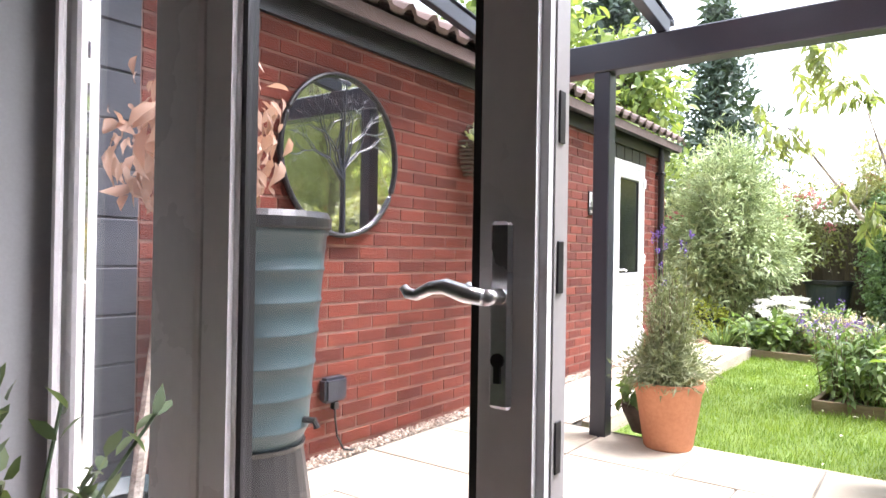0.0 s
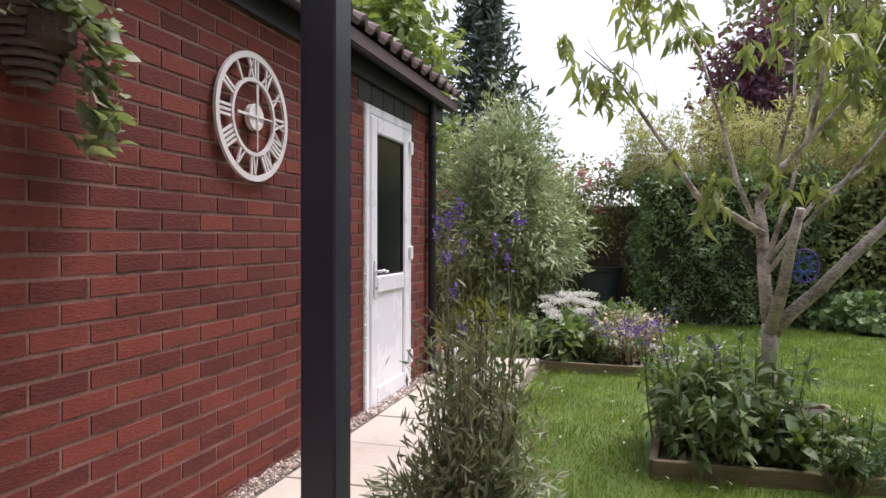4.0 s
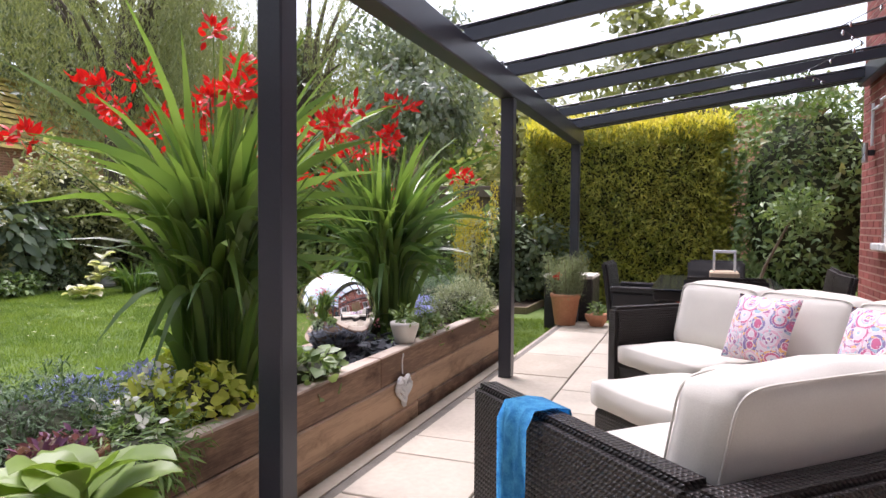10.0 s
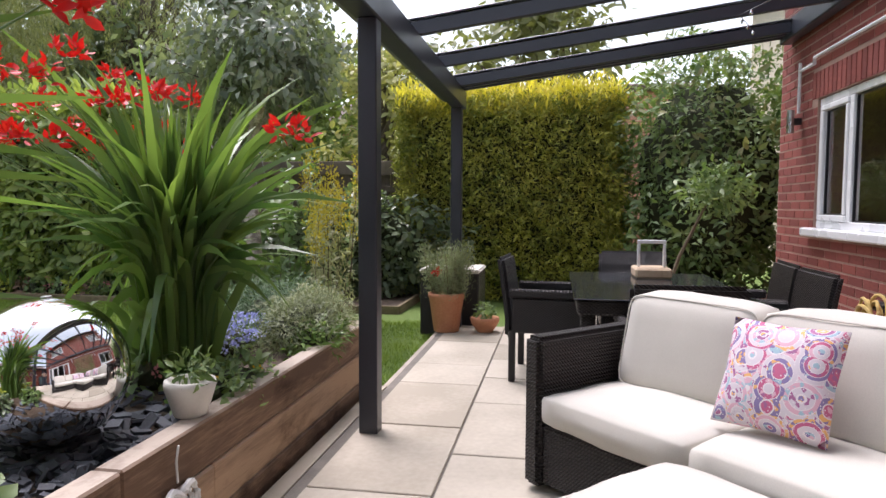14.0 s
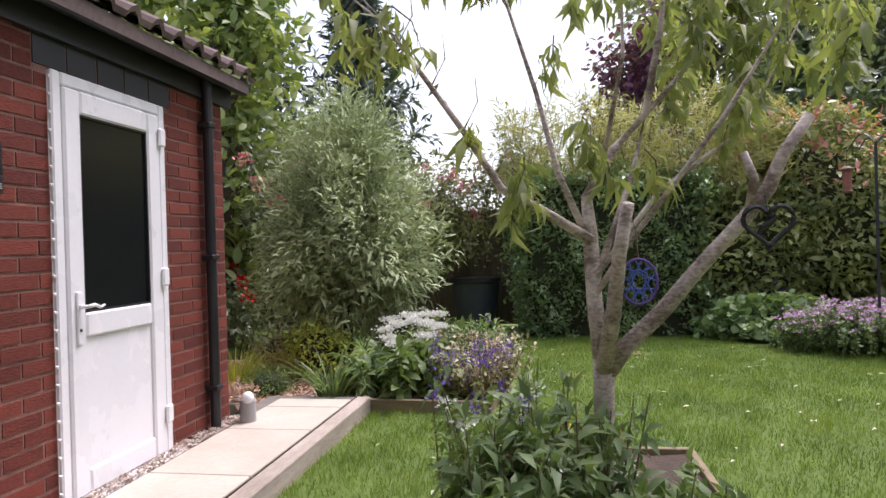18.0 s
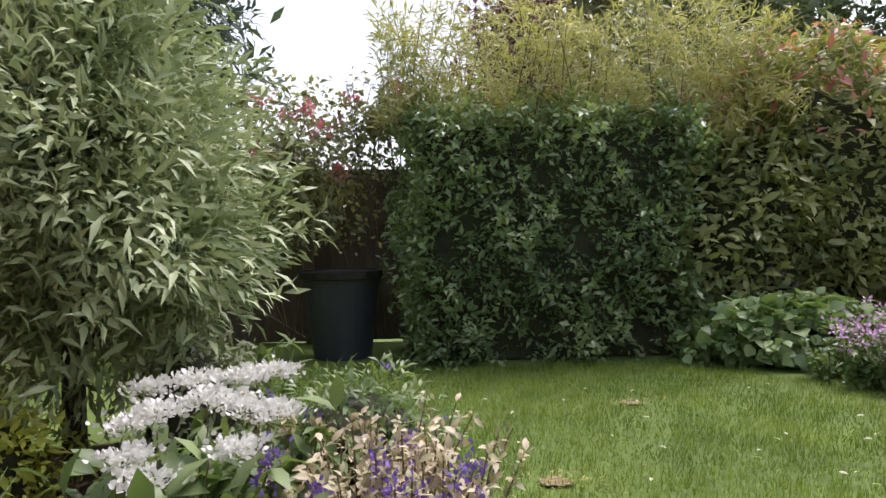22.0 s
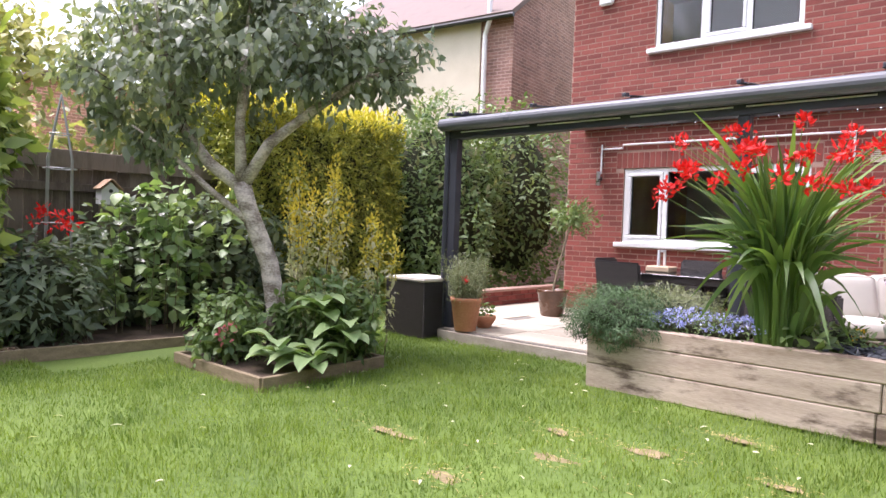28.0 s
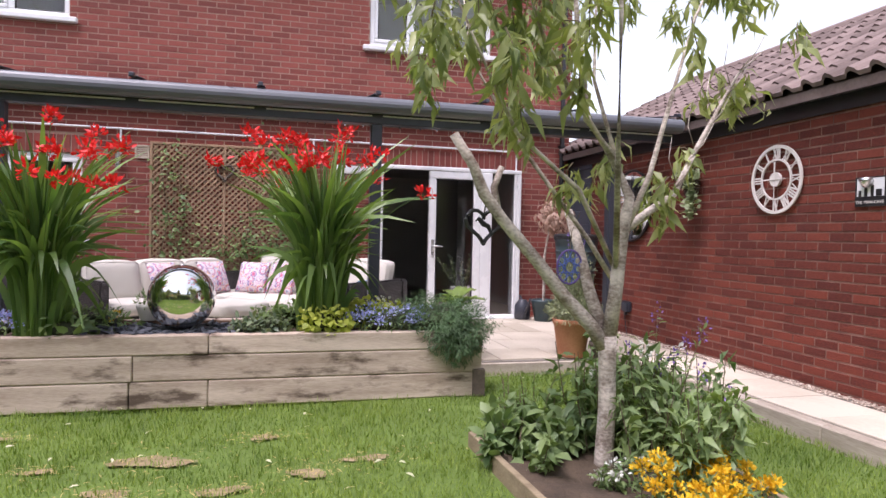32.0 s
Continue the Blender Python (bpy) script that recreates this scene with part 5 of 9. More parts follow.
PLUM = [
    ([(9.72, 5.30, LAWN - 0.05), (9.74, 5.32, 0.3), (9.82, 5.36, 0.75), (10.0, 5.48, 1.25), (10.06, 5.52, 1.48)], [0.11, 0.092, 0.086, 0.082, 0.085]),
    ([(10.05, 5.51, 1.42), (10.30, 5.72, 1.66), (10.55, 5.98, 2.15), (10.75, 6.2, 2.75), (10.8, 6.3, 3.4)], [0.062, 0.055, 0.042, 0.03, 0.012]),
    ([(10.05, 5.52, 1.45), (9.85, 5.38, 1.85), (9.55, 5.15, 2.15), (9.2, 4.85, 2.45), (8.9, 4.6, 2.6)], [0.062, 0.052, 0.042, 0.028, 0.008]),
    ([(10.06, 5.52, 1.46), (10.12, 5.52, 2.0), (10.18, 5.45, 2.7), (10.1, 5.4, 3.6)], [0.06, 0.045, 0.03, 0.01]),
    ([(9.62, 5.2, 2.1), (9.55, 5.3, 2.6), (9.4, 5.5, 3.3)], [0.032, 0.025, 0.008]),
    ([(10.5, 5.92, 2.1), (10.2, 6.2, 2.5), (9.95, 6.45, 3.0)], [0.03, 0.022, 0.008]),
    ([(9.4, 5.0, 2.3), (9.15, 4.7, 2.6), (9.0, 4.55, 2.85)], [0.024, 0.016, 0.006]),
    ([(9.9, 5.42, 1.05), (10.2, 5.75, 1.4), (10.45, 6.05, 1.75), (10.6, 6.3, 1.95)], [0.036, 0.03, 0.02, 0.008]),
    ([(10.12, 5.52, 2.0), (10.5, 5.2, 2.5), (10.9, 5.0, 3.0)], [0.032, 0.024, 0.008]),
]
part("trunk", limbs(PLUM), bark_pale, pl, smooth=True)
q = np.random.default_rng(77)
P, N, bm = [], [], bmesh.new()
for c, r, m in (((10.1, 5.5, 2.95), (1.25, 1.25, 0.85), 78), ((10.65, 6.1, 2.55), (0.8, 0.85, 0.65), 42), ((9.35, 5.0, 2.65), (0.8, 0.75, 0.5), 40), ((10.0, 5.3, 3.8), (1.1, 1.1, 0.7), 50), ((9.1, 4.65, 2.75), (0.5, 0.45, 0.3), 10), ((10.95, 5.6, 3.3), (0.8, 0.8, 0.8), 28), ((10.5, 6.1, 1.95), (0.35, 0.4, 0.2), 8)):
    for k in range(m):
        u = unit(q.normal(size=(1, 3)))[0]
        e = np.array(c) + u * np.array(r) * (0.35 + 0.65 * q.random() ** 0.5)
        b0 = e - u * np.array(r) * 0.30 - np.array([0, 0, 0.12])
        tube([tuple(b0), tuple((b0 + e) / 2 + [0, 0, 0.03]), tuple(e)], [0.007, 0.005, 0.002], 4, bm)
        n = int(q.integers(34, 62))
        f = q.random((n, 1))
        P.append(b0 + (e - b0) * f + q.normal(size=(n, 3)) * 0.085)
        N.append(np.tile(u, (n, 1)))
part("twig", bm, bark_dark, pl, kind="stuff")
part("crown", foliage("crown", np.concatenate(P), np.concatenate(N), 0.095, 0.52, 0.4, 1.1, droop=0.7), lf_plum, pl, kind="stuff")



def far_tree(name, loc, h, r, n, size, aspect, mat, label, trunk=0.2, low=0.3, blobs=9, seed=1, droop=0.0, cone=False):
    """A tree beyond the garden: trunk, limbs and a crown of uneven clumps."""
    t = thing(name, (*loc, LAWN), label, "tree")
    rr = random.Random(seed)
    P, N, br = [], [], [([(loc[0], loc[1], LAWN), (loc[0] + 0.1, loc[1], h * 0.5), (loc[0], loc[1], h * 0.93)], [trunk, trunk * 0.7, 0.03])]
    for k in range(blobs):
        f = (k + 0.5) / blobs
        z = h * (low + (1 - low) * f)
        spread = r * ((1.05 - f) if cone else (0.35 + 0.65 * math.sin(math.pi * (0.15 + 0.8 * f))))
        for j in range(1 if cone else 2):
            an = rr.uniform(0, 6.28)
            d = 0.0 if cone else spread * rr.uniform(0.25, 0.75)
            c = (loc[0] + d * math.cos(an), loc[1] + d * math.sin(an), z + rr.uniform(-0.05, 0.05) * h)
            q = spread * (1.0 if cone else rr.uniform(0.45, 0.7))
            a, b = blob_points(n // blobs // (1 if cone else 2), c, (q, q, h * (0.10 if cone else 0.13)), 0.35, 3.0, 0.8, None, k + j * 3.3)
            P.append(a)
            N.append(b)
            br.append(([(loc[0], loc[1], z * 0.75), c], [trunk * 0.4, 0.02]))
    part("trunk", limbs(br, 6), bark_dark, t)
    part("crown", foliage("crown", np.concatenate(P), np.concatenate(N), size, aspect, 0.5, 1.0, droop=droop), mat, t, kind="stuff")
    return t


def willow(name, loc, h, r, n, seed):
    """A weeping willow: limbs and long hanging strands of narrow leaves."""
    t = thing(name, (*loc, LAWN), "tall weeping willow with hanging strands", "tree")
    rr = np.random.default_rng(seed)
    br = [([(loc[0], loc[1], LAWN), (loc[0], loc[1], h * 0.45), (loc[0] + 0.4, loc[1], h * 0.9)], [0.4, 0.3, 0.06])]
    P, D = [], []
    for k in range(14):
        an, d = rr.uniform(0, 6.28), r * rr.uniform(0.3, 0.85)
        top = np.array([loc[0] + d * math.cos(an), loc[1] + d * math.sin(an), h * rr.uniform(0.6, 1.0)])
        br.append(([(loc[0], loc[1], h * 0.4), tuple((np.array([loc[0], loc[1], h * 0.5]) + top) / 2 + [0, 0, 0.4]), tuple(top)], [0.16, 0.1, 0.03]))
        for j in range(12):
            q = top + np.array([rr.normal() * r * 0.26, rr.normal() * r * 0.26, rr.normal() * 0.5])
            L = rr.uniform(0.25, 0.75) * h
            m = n // (14 * 12)
            s = rr.random(m)
            P.append(q + np.stack([0.07 * rr.normal(size=m) * (1 + 0.6 * s), 0.07 * rr.normal(size=m) * (1 + 0.6 * s), -L * s], 1))
            D.append(np.stack([rr.normal(size=m) * 0.5, rr.normal(size=m) * 0.5, -np.ones(m)], 1))
    part("trunk", limbs(br, 7), bark_dark, t, kind="stuff")
    P, D = np.concatenate(P), np.concatenate(D)
    part("crown", leaf_mesh("crown", P, D, rand_dirs(len(P)), 0.16 * (1 + 0.3 * rng.normal(size=len(P))), 0.036, 0.3, 0.3), lf_willow, t, kind="stuff")


willow("willow", (20.0, 20.0), 13.0, 4.8, 62000, 3)
willow("willow", (24.5, 16.5), 11.5, 4.2, 40000, 4)
willow("willow", (16.2, 17.6), 9.0, 3.0, 26000, 6)
far_tree("broadleaf_tree", (20.5, 24.5), 9.5, 4.6, 9000, 0.36, 0.5, lf_dark, "dark green tree behind the willows", seed=21, low=0.12)
far_tree("broadleaf_tree", (25.5, 18.5), 8.5, 4.0, 8000, 0.36, 0.5, lf_dark, "dark green tree behind the willows", seed=22, low=0.12)
far_tree("broadleaf_tree", (5.4, 27.0), 8.3, 1.9, 4500, 0.26, 0.5, lf_beech, "dark purple-leaved tree behind the hedge", seed=23)
far_tree("broadleaf_tree", (8.5, 31.0), 14.5, 3.6, 8000, 0.36, 0.5, lf_grey, "tall grey-green tree behind the hedge", seed=24)
far_tree("broadleaf_tree", (10.5, 27), 7.6, 2.6, 5000, 0.30, 0.5, lf_dark, "dark green tree behind the hedge", seed=2)
far_tree("broadleaf_tree", (12.8, 31), 10.0, 4.2, 12000, 0.34, 0.5, lf_dark, "dark green tree behind the barn", seed=3)
far_tree("broadleaf_tree", (23, 30), 13.5, 5.0, 12000, 0.36, 0.5, lf_dark, "dark green tree beyond the barn", seed=4)
far_tree("broadleaf_tree", (17.8, 32), 11.5, 4.2, 12000, 0.34, 0.5, lf_dark, "tall dark green tree behind the barn", seed=33, low=0.15)
far_tree("broadleaf_tree", (29, 22), 9, 4.2, 5500, 0.34, 0.5, lf_tree, "green tree beyond the garden", seed=5)
far_tree("broadleaf_tree", (27, 13), 7.5, 3.6, 5500, 0.30, 0.5, lf_tree, "green tree beyond the fence", seed=6)
far_tree("broadleaf_tree", (17.6, 6.0), 4.7, 1.8, 6000, 0.17, 0.5, lf_bamboo, "light green tree beyond the fence", seed=31, low=0.15)
far_tree("broadleaf_tree", (20, 8.5), 5.2, 2.3, 6000, 0.2, 0.5, lf_tree, "light green tree beyond the fence", seed=7)
far_tree("broadleaf_tree", (16.5, 2.5), 5.6, 2.2, 5000, 0.2, 0.5, lf_grey, "grey-green tree beyond the hedge", seed=8)
far_tree("conifer", (-3.6, 14.5), 8.4, 2.6, 10000, 0.26, 0.3, lf_conifer, "tall dark conifer behind the garage", seed=9, cone=True, low=0.08, blobs=14)
far_tree("conifer", (-2.0, 17.5), 7.6, 2.5, 8500, 0.26, 0.3, lf_conifer, "dark conifer behind the garage", seed=10, cone=True, low=0.08, blobs=14)
far_tree("broadleaf_tree", (-5.0, 11.5), 7.0, 2.3, 8000, 0.24, 0.5, lf_tree, "green tree behind the garage", seed=11)
far_tree("broadleaf_tree", (-2.2, 11.2), 5.0, 1.4, 6000, 0.16, 0.5, lf_tree, "light green tree behind the garage", seed=12, low=0.15)

# barn with a mossy roof beyond the hedge
barn = thing("barn", (16, 25, LAWN), "old brick barn with a moss-covered tiled roof", "barn")
bm = bmesh.new()
A = Vector((13.83, 23.6, 0))
u = Vector((0.995, 0.10, 0)).normalized()
w = Vector((-0.10, 0.995, 0)).normalized()


def bp(a, b, z):
    q = A + u * a + w * b
    return (q.x, q.y, z)


HW = 2.9
v = [bm.verts.new(bp(0, b, z)) for b, z in ((-HW, LAWN), (HW, LAWN), (HW, 3.4), (0, 5.84), (-HW, 3.4))]
v2 = [bm.verts.new(bp(11, b, z)) for b, z in ((-HW, LAWN), (HW, LAWN), (HW, 3.4), (0, 5.84), (-HW, 3.4))]
bm.faces.new(v)
bm.faces.new(v2[::-1])
for i in (0, 1, 4):
    bm.faces.new((v[i], v2[i], v2[(i + 1) % 5], v[(i + 1) % 5]))
bmesh.ops.recalc_face_normals(bm, faces=bm.faces[:])
part("wall", bm, brick_old, barn)
co, idx = [], []
for side in (-1, 1):
    for r in range(12):
        for c in range(34):
            f0, f1 = r / 12, (r + 1.15) / 12
            k = len(co)
            b0, b1 = side * (HW + 0.2) * (1 - f0), side * (HW + 0.2) * (1 - f1)
            z0, z1 = 3.26 + (5.90 - 3.26) * f0 + 0.05, 3.26 + (5.90 - 3.26) * f1
            j = rng.normal() * 0.012
            co += [bp(-0.2 + c * 0.34, b0, z0 + j), bp(-0.2 + (c + 0.97) * 0.34, b0, z0 + j), bp(-0.2 + (c + 0.97) * 0.34, b1, z1), bp(-0.2 + c * 0.34, b1, z1)]
            idx.append((k, k + 1, k + 2, k + 3))
part("roof_tiles", raw_mesh("roof_tiles", np.array(co), 4, np.array(idx)), moss_tile, barn, kind="stuff")
part("ridge", tube([bp(-0.2, 0, 5.93), bp(11.3, 0, 5.93)], 0.12, 8), moss_tile, barn)

# neighbouring houses
NT = Matrix.Translation((13.34, -3.2, 0)) @ Matrix.Rotation(radians(7), 4, "Z") @ Matrix.Translation((-13.34, 3.2, 0))
nb = thing("neighbour_house", (16, -6, 0), "older brick house with cream render next door", "house")
part("wall", turned(box(13.34, 20, -15.5, -3.2, LAWN, 6.0), NT), brick_dull, nb)
bm = bmesh.new()
tri_ = [(-3.2, 6.001), (-15.5, 6.001), (-9.35, 10.37)]
lo_, hi_ = [[bm.verts.new((x, y, z)) for y, z in tri_] for x in (13.34, 20)]
bm.faces.new(lo_)
bm.faces.new(hi_[::-1])
for k in range(3):
    bm.faces.new((lo_[k], hi_[k], hi_[(k + 1) % 3], lo_[(k + 1) % 3]))
bmesh.ops.recalc_face_normals(bm, faces=bm.faces[:])
part("gable", turned(bm, NT), brick_dull, nb)
part("rendered_wall", turned(box(14.17, 19.99, -3.199, -3.165, LAWN, 5.99), NT), render_cream, nb)
for sgn in (1, -1):
    bm = box(13.22, 20.1, -0.02, 7.85, 0.0, 0.11)
    part("roof", turned(bm, NT @ Matrix.Translation((0, -9.35, 10.40)) @ Matrix.Scale(sgn, 4, (0, 1, 0)) @ Matrix.Rotation(radians(-35.4), 4, "X")), tile_brown, nb)
part("gutter", turned(tube([(13.2, -2.92, 5.86), (20, -2.92, 5.86)], 0.055, 10), NT), black_plastic, nb)
part("soil_pipe", turned(tube([(13.84, -2.98, 6.5), (13.84, -2.98, 5.82), (14.0, -3.08, 5.55), (14.0, -3.08, LAWN)], 0.058, 10), NT), white_upvc, nb)
nb2 = thing("far_house", (24, 6, 0), "red brick house with grey tiled roof beyond the trees", "house")
part("wall", box(22, 28, 6.0, 8.6, LAWN, 3.7), brick_old, nb2)
bm = bmesh.new()
vs = [(21.7, 5.8, 3.65), (21.7, 8.8, 3.65), (25, 8.8, 5.0), (25, 5.8, 5.0), (28.3, 8.8, 3.65), (28.3, 5.8, 3.65)]
q = [bm.verts.new(v) for v in vs]
bm.faces.new((q[0], q[1], q[2], q[3]))
bm.faces.new((q[3], q[2], q[4], q[5]))
bm.faces.new((q[0], q[3], q[5]))
bm.faces.new((q[1], q[4], q[2]))
bmesh.ops.recalc_face_normals(bm, faces=bm.faces[:])
part("roof", bm, tile_brown, nb2)
nb3 = thing("far_house", (24, 1, 0), "red brick house beyond the fence", "house")
part("wall", box(22.5, 27, -1.5, 3.4, LAWN, 4.4), brick_old, nb3)
part("roof", box(22.3, 27.2, -1.7, 3.6, 4.4, 4.6, 0.05), tile_brown, nb3)

# ---- furniture ----
S45 = math.radians(45)


def ab(a, b, z):
    """From the sofa's own axes (a along its long seat, b towards its back) to the place."""
    return ((a + b) * 0.70711, (a - b) * 0.70711, z)


def ab_box(a0, a1, b0, b1, z0, z1, bevel=0.0, seg=1):
    bm = box(a0, a1, -b1, -b0, z0, z1, bevel, seg=seg)
    return turned(bm, Matrix.Rotation(S45, 4, "Z"))


def soft_box(a0, a1, b0, b1, z0, z1, r=0.05, puff=0.02, seed=0):
    """A cushion: a rounded box whose faces swell a little and sag unevenly."""
    bm = bmesh.new()
    bmesh.ops.create_cube(bm, size=1)
    bmesh.ops.subdivide_edges(bm, edges=bm.edges[:], cuts=7, use_grid_fill=True)
    sx, sy, sz = a1 - a0, b1 - b0, z1 - z0
    for v in bm.verts:
        x, y, z = v.co * 2
        k = lambda q: (1 - q * q)
        px = x * (sx / 2 + puff * k(y) * k(z))
        py = y * (sy / 2 + puff * k(x) * k(z))
        pz = z * (sz / 2 + puff * 1.3 * k(x) * k(y))
        d = Vector((px, py, pz))
        lim = Vector((sx / 2 - r, sy / 2 - r, sz / 2 - r))
        c = Vector((max(-lim.x, min(lim.x, px)), max(-lim.y, min(lim.y, py)), max(-lim.z, min(lim.z, pz))))
        e = d - c
        if sum(abs(q) > 1e-6 for q in e) > 1 and e.length > r:
            d = c + e.normalized() * r
        d.z += 0.006 * float(lumps(np.array([d]), 6, seed)[0])
        d.x += 0.004 * float(lumps(np.array([d]), 9, seed + 3)[0])
        v.co = d + Vector(((a0 + a1) / 2, -(b0 + b1) / 2, (z0 + z1) / 2))
    return turned(bm, Matrix.Rotation(S45, 4, "Z"))


weave = bpy.data.materials.new("rattan_weave")
weave.use_nodes = True
n_, l_ = weave.node_tree.nodes, weave.node_tree.links
b_ = n_["Principled BSDF"]
tc_ = n_.new("ShaderNodeTexCoord")
sp_ = n_.new("ShaderNodeSeparateXYZ")
l_.new(tc_.outputs["Object"], sp_.inputs[0])


def weave_math(op, a, b=None):
    nd = n_.new("ShaderNodeMath")
    nd.operation = op
    for k, q in enumerate((a, b)):
        if isinstance(q, (int, float)):
            nd.inputs[k].default_value = q
        elif q is not None:
            l_.new(q, nd.inputs[k])
    return nd.outputs[0]


# strands cross in two slanting ways on every face
across = weave_math("ADD", sp_.outputs[0], sp_.outputs[1])
along_ = weave_math("SUBTRACT", sp_.outputs[0], sp_.outputs[1])
lay = []
for way in (across, along_):
    lay.append(weave_math("SINE", weave_math("MULTIPLY", weave_math("MULTIPLY_ADD", way, 0.7071), 190.0)))
for k, way in enumerate((across, along_)):
    nd = lay[k].node.inputs[0].links[0].from_node.inputs[0].links[0].from_node
    l_.new(sp_.outputs[2], nd.inputs[2])
mul_ = n_.new("ShaderNodeMath")
mul_.operation = "ABSOLUTE"
l_.new(weave_math("MULTIPLY", lay[0], lay[1]), mul_.inputs[0])
rm_ = n_.new("ShaderNodeMix")
rm_.data_type = "RGBA"
rm_.inputs["A"].default_value, rm_.inputs["B"].default_value = (0.008, 0.007, 0.007, 1), (0.055, 0.045, 0.042, 1)
l_.new(mul_.outputs[0], rm_.inputs["Factor"])
l_.new(rm_.outputs["Result"], b_.inputs["Base Color"])
b_.inputs["Roughness"].default_value = 0.38
bp_ = n_.new("ShaderNodeBump")
bp_.inputs["Strength"].default_value, bp_.inputs["Distance"].default_value = 0.9, 0.01
l_.new(mul_.outputs[0], bp_.inputs["Height"])
l_.new(bp_.outputs[0], b_.inputs["Normal"])

# corner sofa
A0, A1, A2 = 3.08, 4.17, 5.70
B0, B1, B2 = 0.80, 2.555, 3.27
AT = 0.12
sofa = thing("corner_sofa", ab(4.4, 2.4, 0), "black rattan corner sofa with cream cushions", "sofa")
part("base", ab_box(A0 + AT, A1 - 0.02, B0 + 0.1, B2 - 0.09, 0.04, 0.29, 0.01), weave, sofa)
part("base", ab_box(A1 - 0.019, A2 - 0.1, B1 + 0.02, B2 - 0.09, 0.04, 0.29, 0.01), weave, sofa)
part("backrest", ab_box(A0, A0 + AT, B0 + 0.001, B2, 0.02, 0.66, 0.02, 2), weave, sofa)
part("backrest", ab_box(A0 + AT + 0.001, A2, B2 - 0.09, B2, 0.02, 0.66, 0.02, 2), weave, sofa)
part("armrest", ab_box(A0 + AT + 0.001, A1, B0, B0 + 0.1, 0.02, 0.66, 0.02, 2), weave, sofa)
part("armrest", ab_box(A2 - 0.1, A2, B1, B2 - 0.091, 0.02, 0.66, 0.02, 2), weave, sofa)
for i, (c0, c1) in enumerate(((B0 + 0.105, 1.72), (1.725, B1))):
    part("seat_cushion", soft_box(A0 + AT + 0.03, A1 + 0.02, c0, c1, 0.292, 0.43, 0.035, 0.012, i), cushion_cloth, sofa, smooth=True)
part("seat_cushion", soft_box(A0 + AT + 0.03, A1 + 0.02, B1 + 0.005, B2 - 0.12, 0.292, 0.43, 0.035, 0.012, 5), cushion_cloth, sofa, smooth=True)
for i, (c0, c1) in enumerate(((A1 + 0.025, 4.90), (4.905, A2 - 0.105))):
    part("seat_cushion", soft_box(c0, c1, B1 - 0.01, B2 - 0.12, 0.292, 0.43, 0.035, 0.012, i + 2), cushion_cloth, sofa, smooth=True)


def back_cushion(a0, a1, b0, b1, lean, seed, z0=0.42, z1=0.82):
    bm = soft_box(a0, a1, b0, b1, z0, z1, 0.04, 0.016, seed)
    base = Vector(ab((a0 + a1) / 2, (b0 + b1) / 2, z0))
    for v in bm.verts:
        h = (v.co.z - z0)
        v.co += Vector((lean[0], lean[1], 0)) * h
    return bm


def piping(a0, a1, b0, b1, lean, z0=0.42, z1=0.82):
    """Piped seams round the two broad faces of a back cushion."""
    long_a = (a1 - a0) > (b1 - b0)
    bm = bmesh.new()
    for s in (0, 1):
        pts = []
        for i in range(41):
            t = 2 * math.pi * i / 40
            cu, cv = math.cos(t), math.sin(t)
            pu = math.copysign(abs(cu) ** 0.22, cu)
            pv = math.copysign(abs(cv) ** 0.22, cv)
            z = (z0 + z1) / 2 + pv * ((z1 - z0) / 2 - 0.004)
            if long_a:
                a, b = (a0 + a1) / 2 + pu * ((a1 - a0) / 2 - 0.004), (b0 + 0.012 if s else b1 - 0.012)
            else:
                a, b = (a0 + 0.012 if s else a1 - 0.012), (b0 + b1) / 2 + pu * ((b1 - b0) / 2 - 0.004)
            q = Vector(ab(a, b, z)) + Vector((lean[0], lean[1], 0)) * (z - z0)
            pts.append(tuple(q))
        tube(pts, 0.0035, 5, bm)
    return bm


LV, LU = (0.16, -0.16), (-0.16, -0.16)
for i, (c0, c1) in enumerate(((3.80, 4.36), (4.365, 4.94), (4.945, 5.55))):
    part("back_cushion", back_cushion(c0, c1, B2 - 0.31, B2 - 0.12, LV, i + 3), cushion_cloth, sofa, smooth=True)
    part("piping", piping(c0, c1, B2 - 0.31, B2 - 0.12, LV), cushion_cloth, sofa)
for i, (c0, c1) in enumerate(((0.915, 1.60), (1.605, 2.30), (2.305, 2.88))):
    part("back_cushion", back_cushion(A0 + AT + 0.06, A0 + AT + 0.25, c0, c1, LU, i + 9, 0.42, 0.86), cushion_cloth, sofa, smooth=True)
    part("piping", piping(A0 + AT + 0.06, A0 + AT + 0.25, c0, c1, LU, 0.42, 0.86), cushion_cloth, sofa)
ott = thing("footstool", ab(4.6, 1.95, 0), "black rattan footstool with a cream cushion", "footstool")
part("base", ab_box(4.26, 4.87, 1.83, 2.41, 0.02, 0.28, 0.015), weave, ott)
part("cushion", soft_box(4.24, 4.89, 1.81, 2.43, 0.282, 0.42, 0.035, 0.01, 8), cushion_cloth, ott, smooth=True)

# printed scatter cushions
print_cloth = bpy.data.materials.new("printed_cloth")
print_cloth.use_nodes = True
n_, l_ = print_cloth.node_tree.nodes, print_cloth.node_tree.links
b_ = n_["Principled BSDF"]
tc_ = n_.new("ShaderNodeTexCoord")
vo = n_.new("ShaderNodeTexVoronoi")
vo.inputs["Scale"].default_value, vo.inputs["Randomness"].default_value = 10.0, 0.55
l_.new(tc_.outputs["Object"], vo.inputs["Vector"])
vs = n_.new("ShaderNodeTexVoronoi")
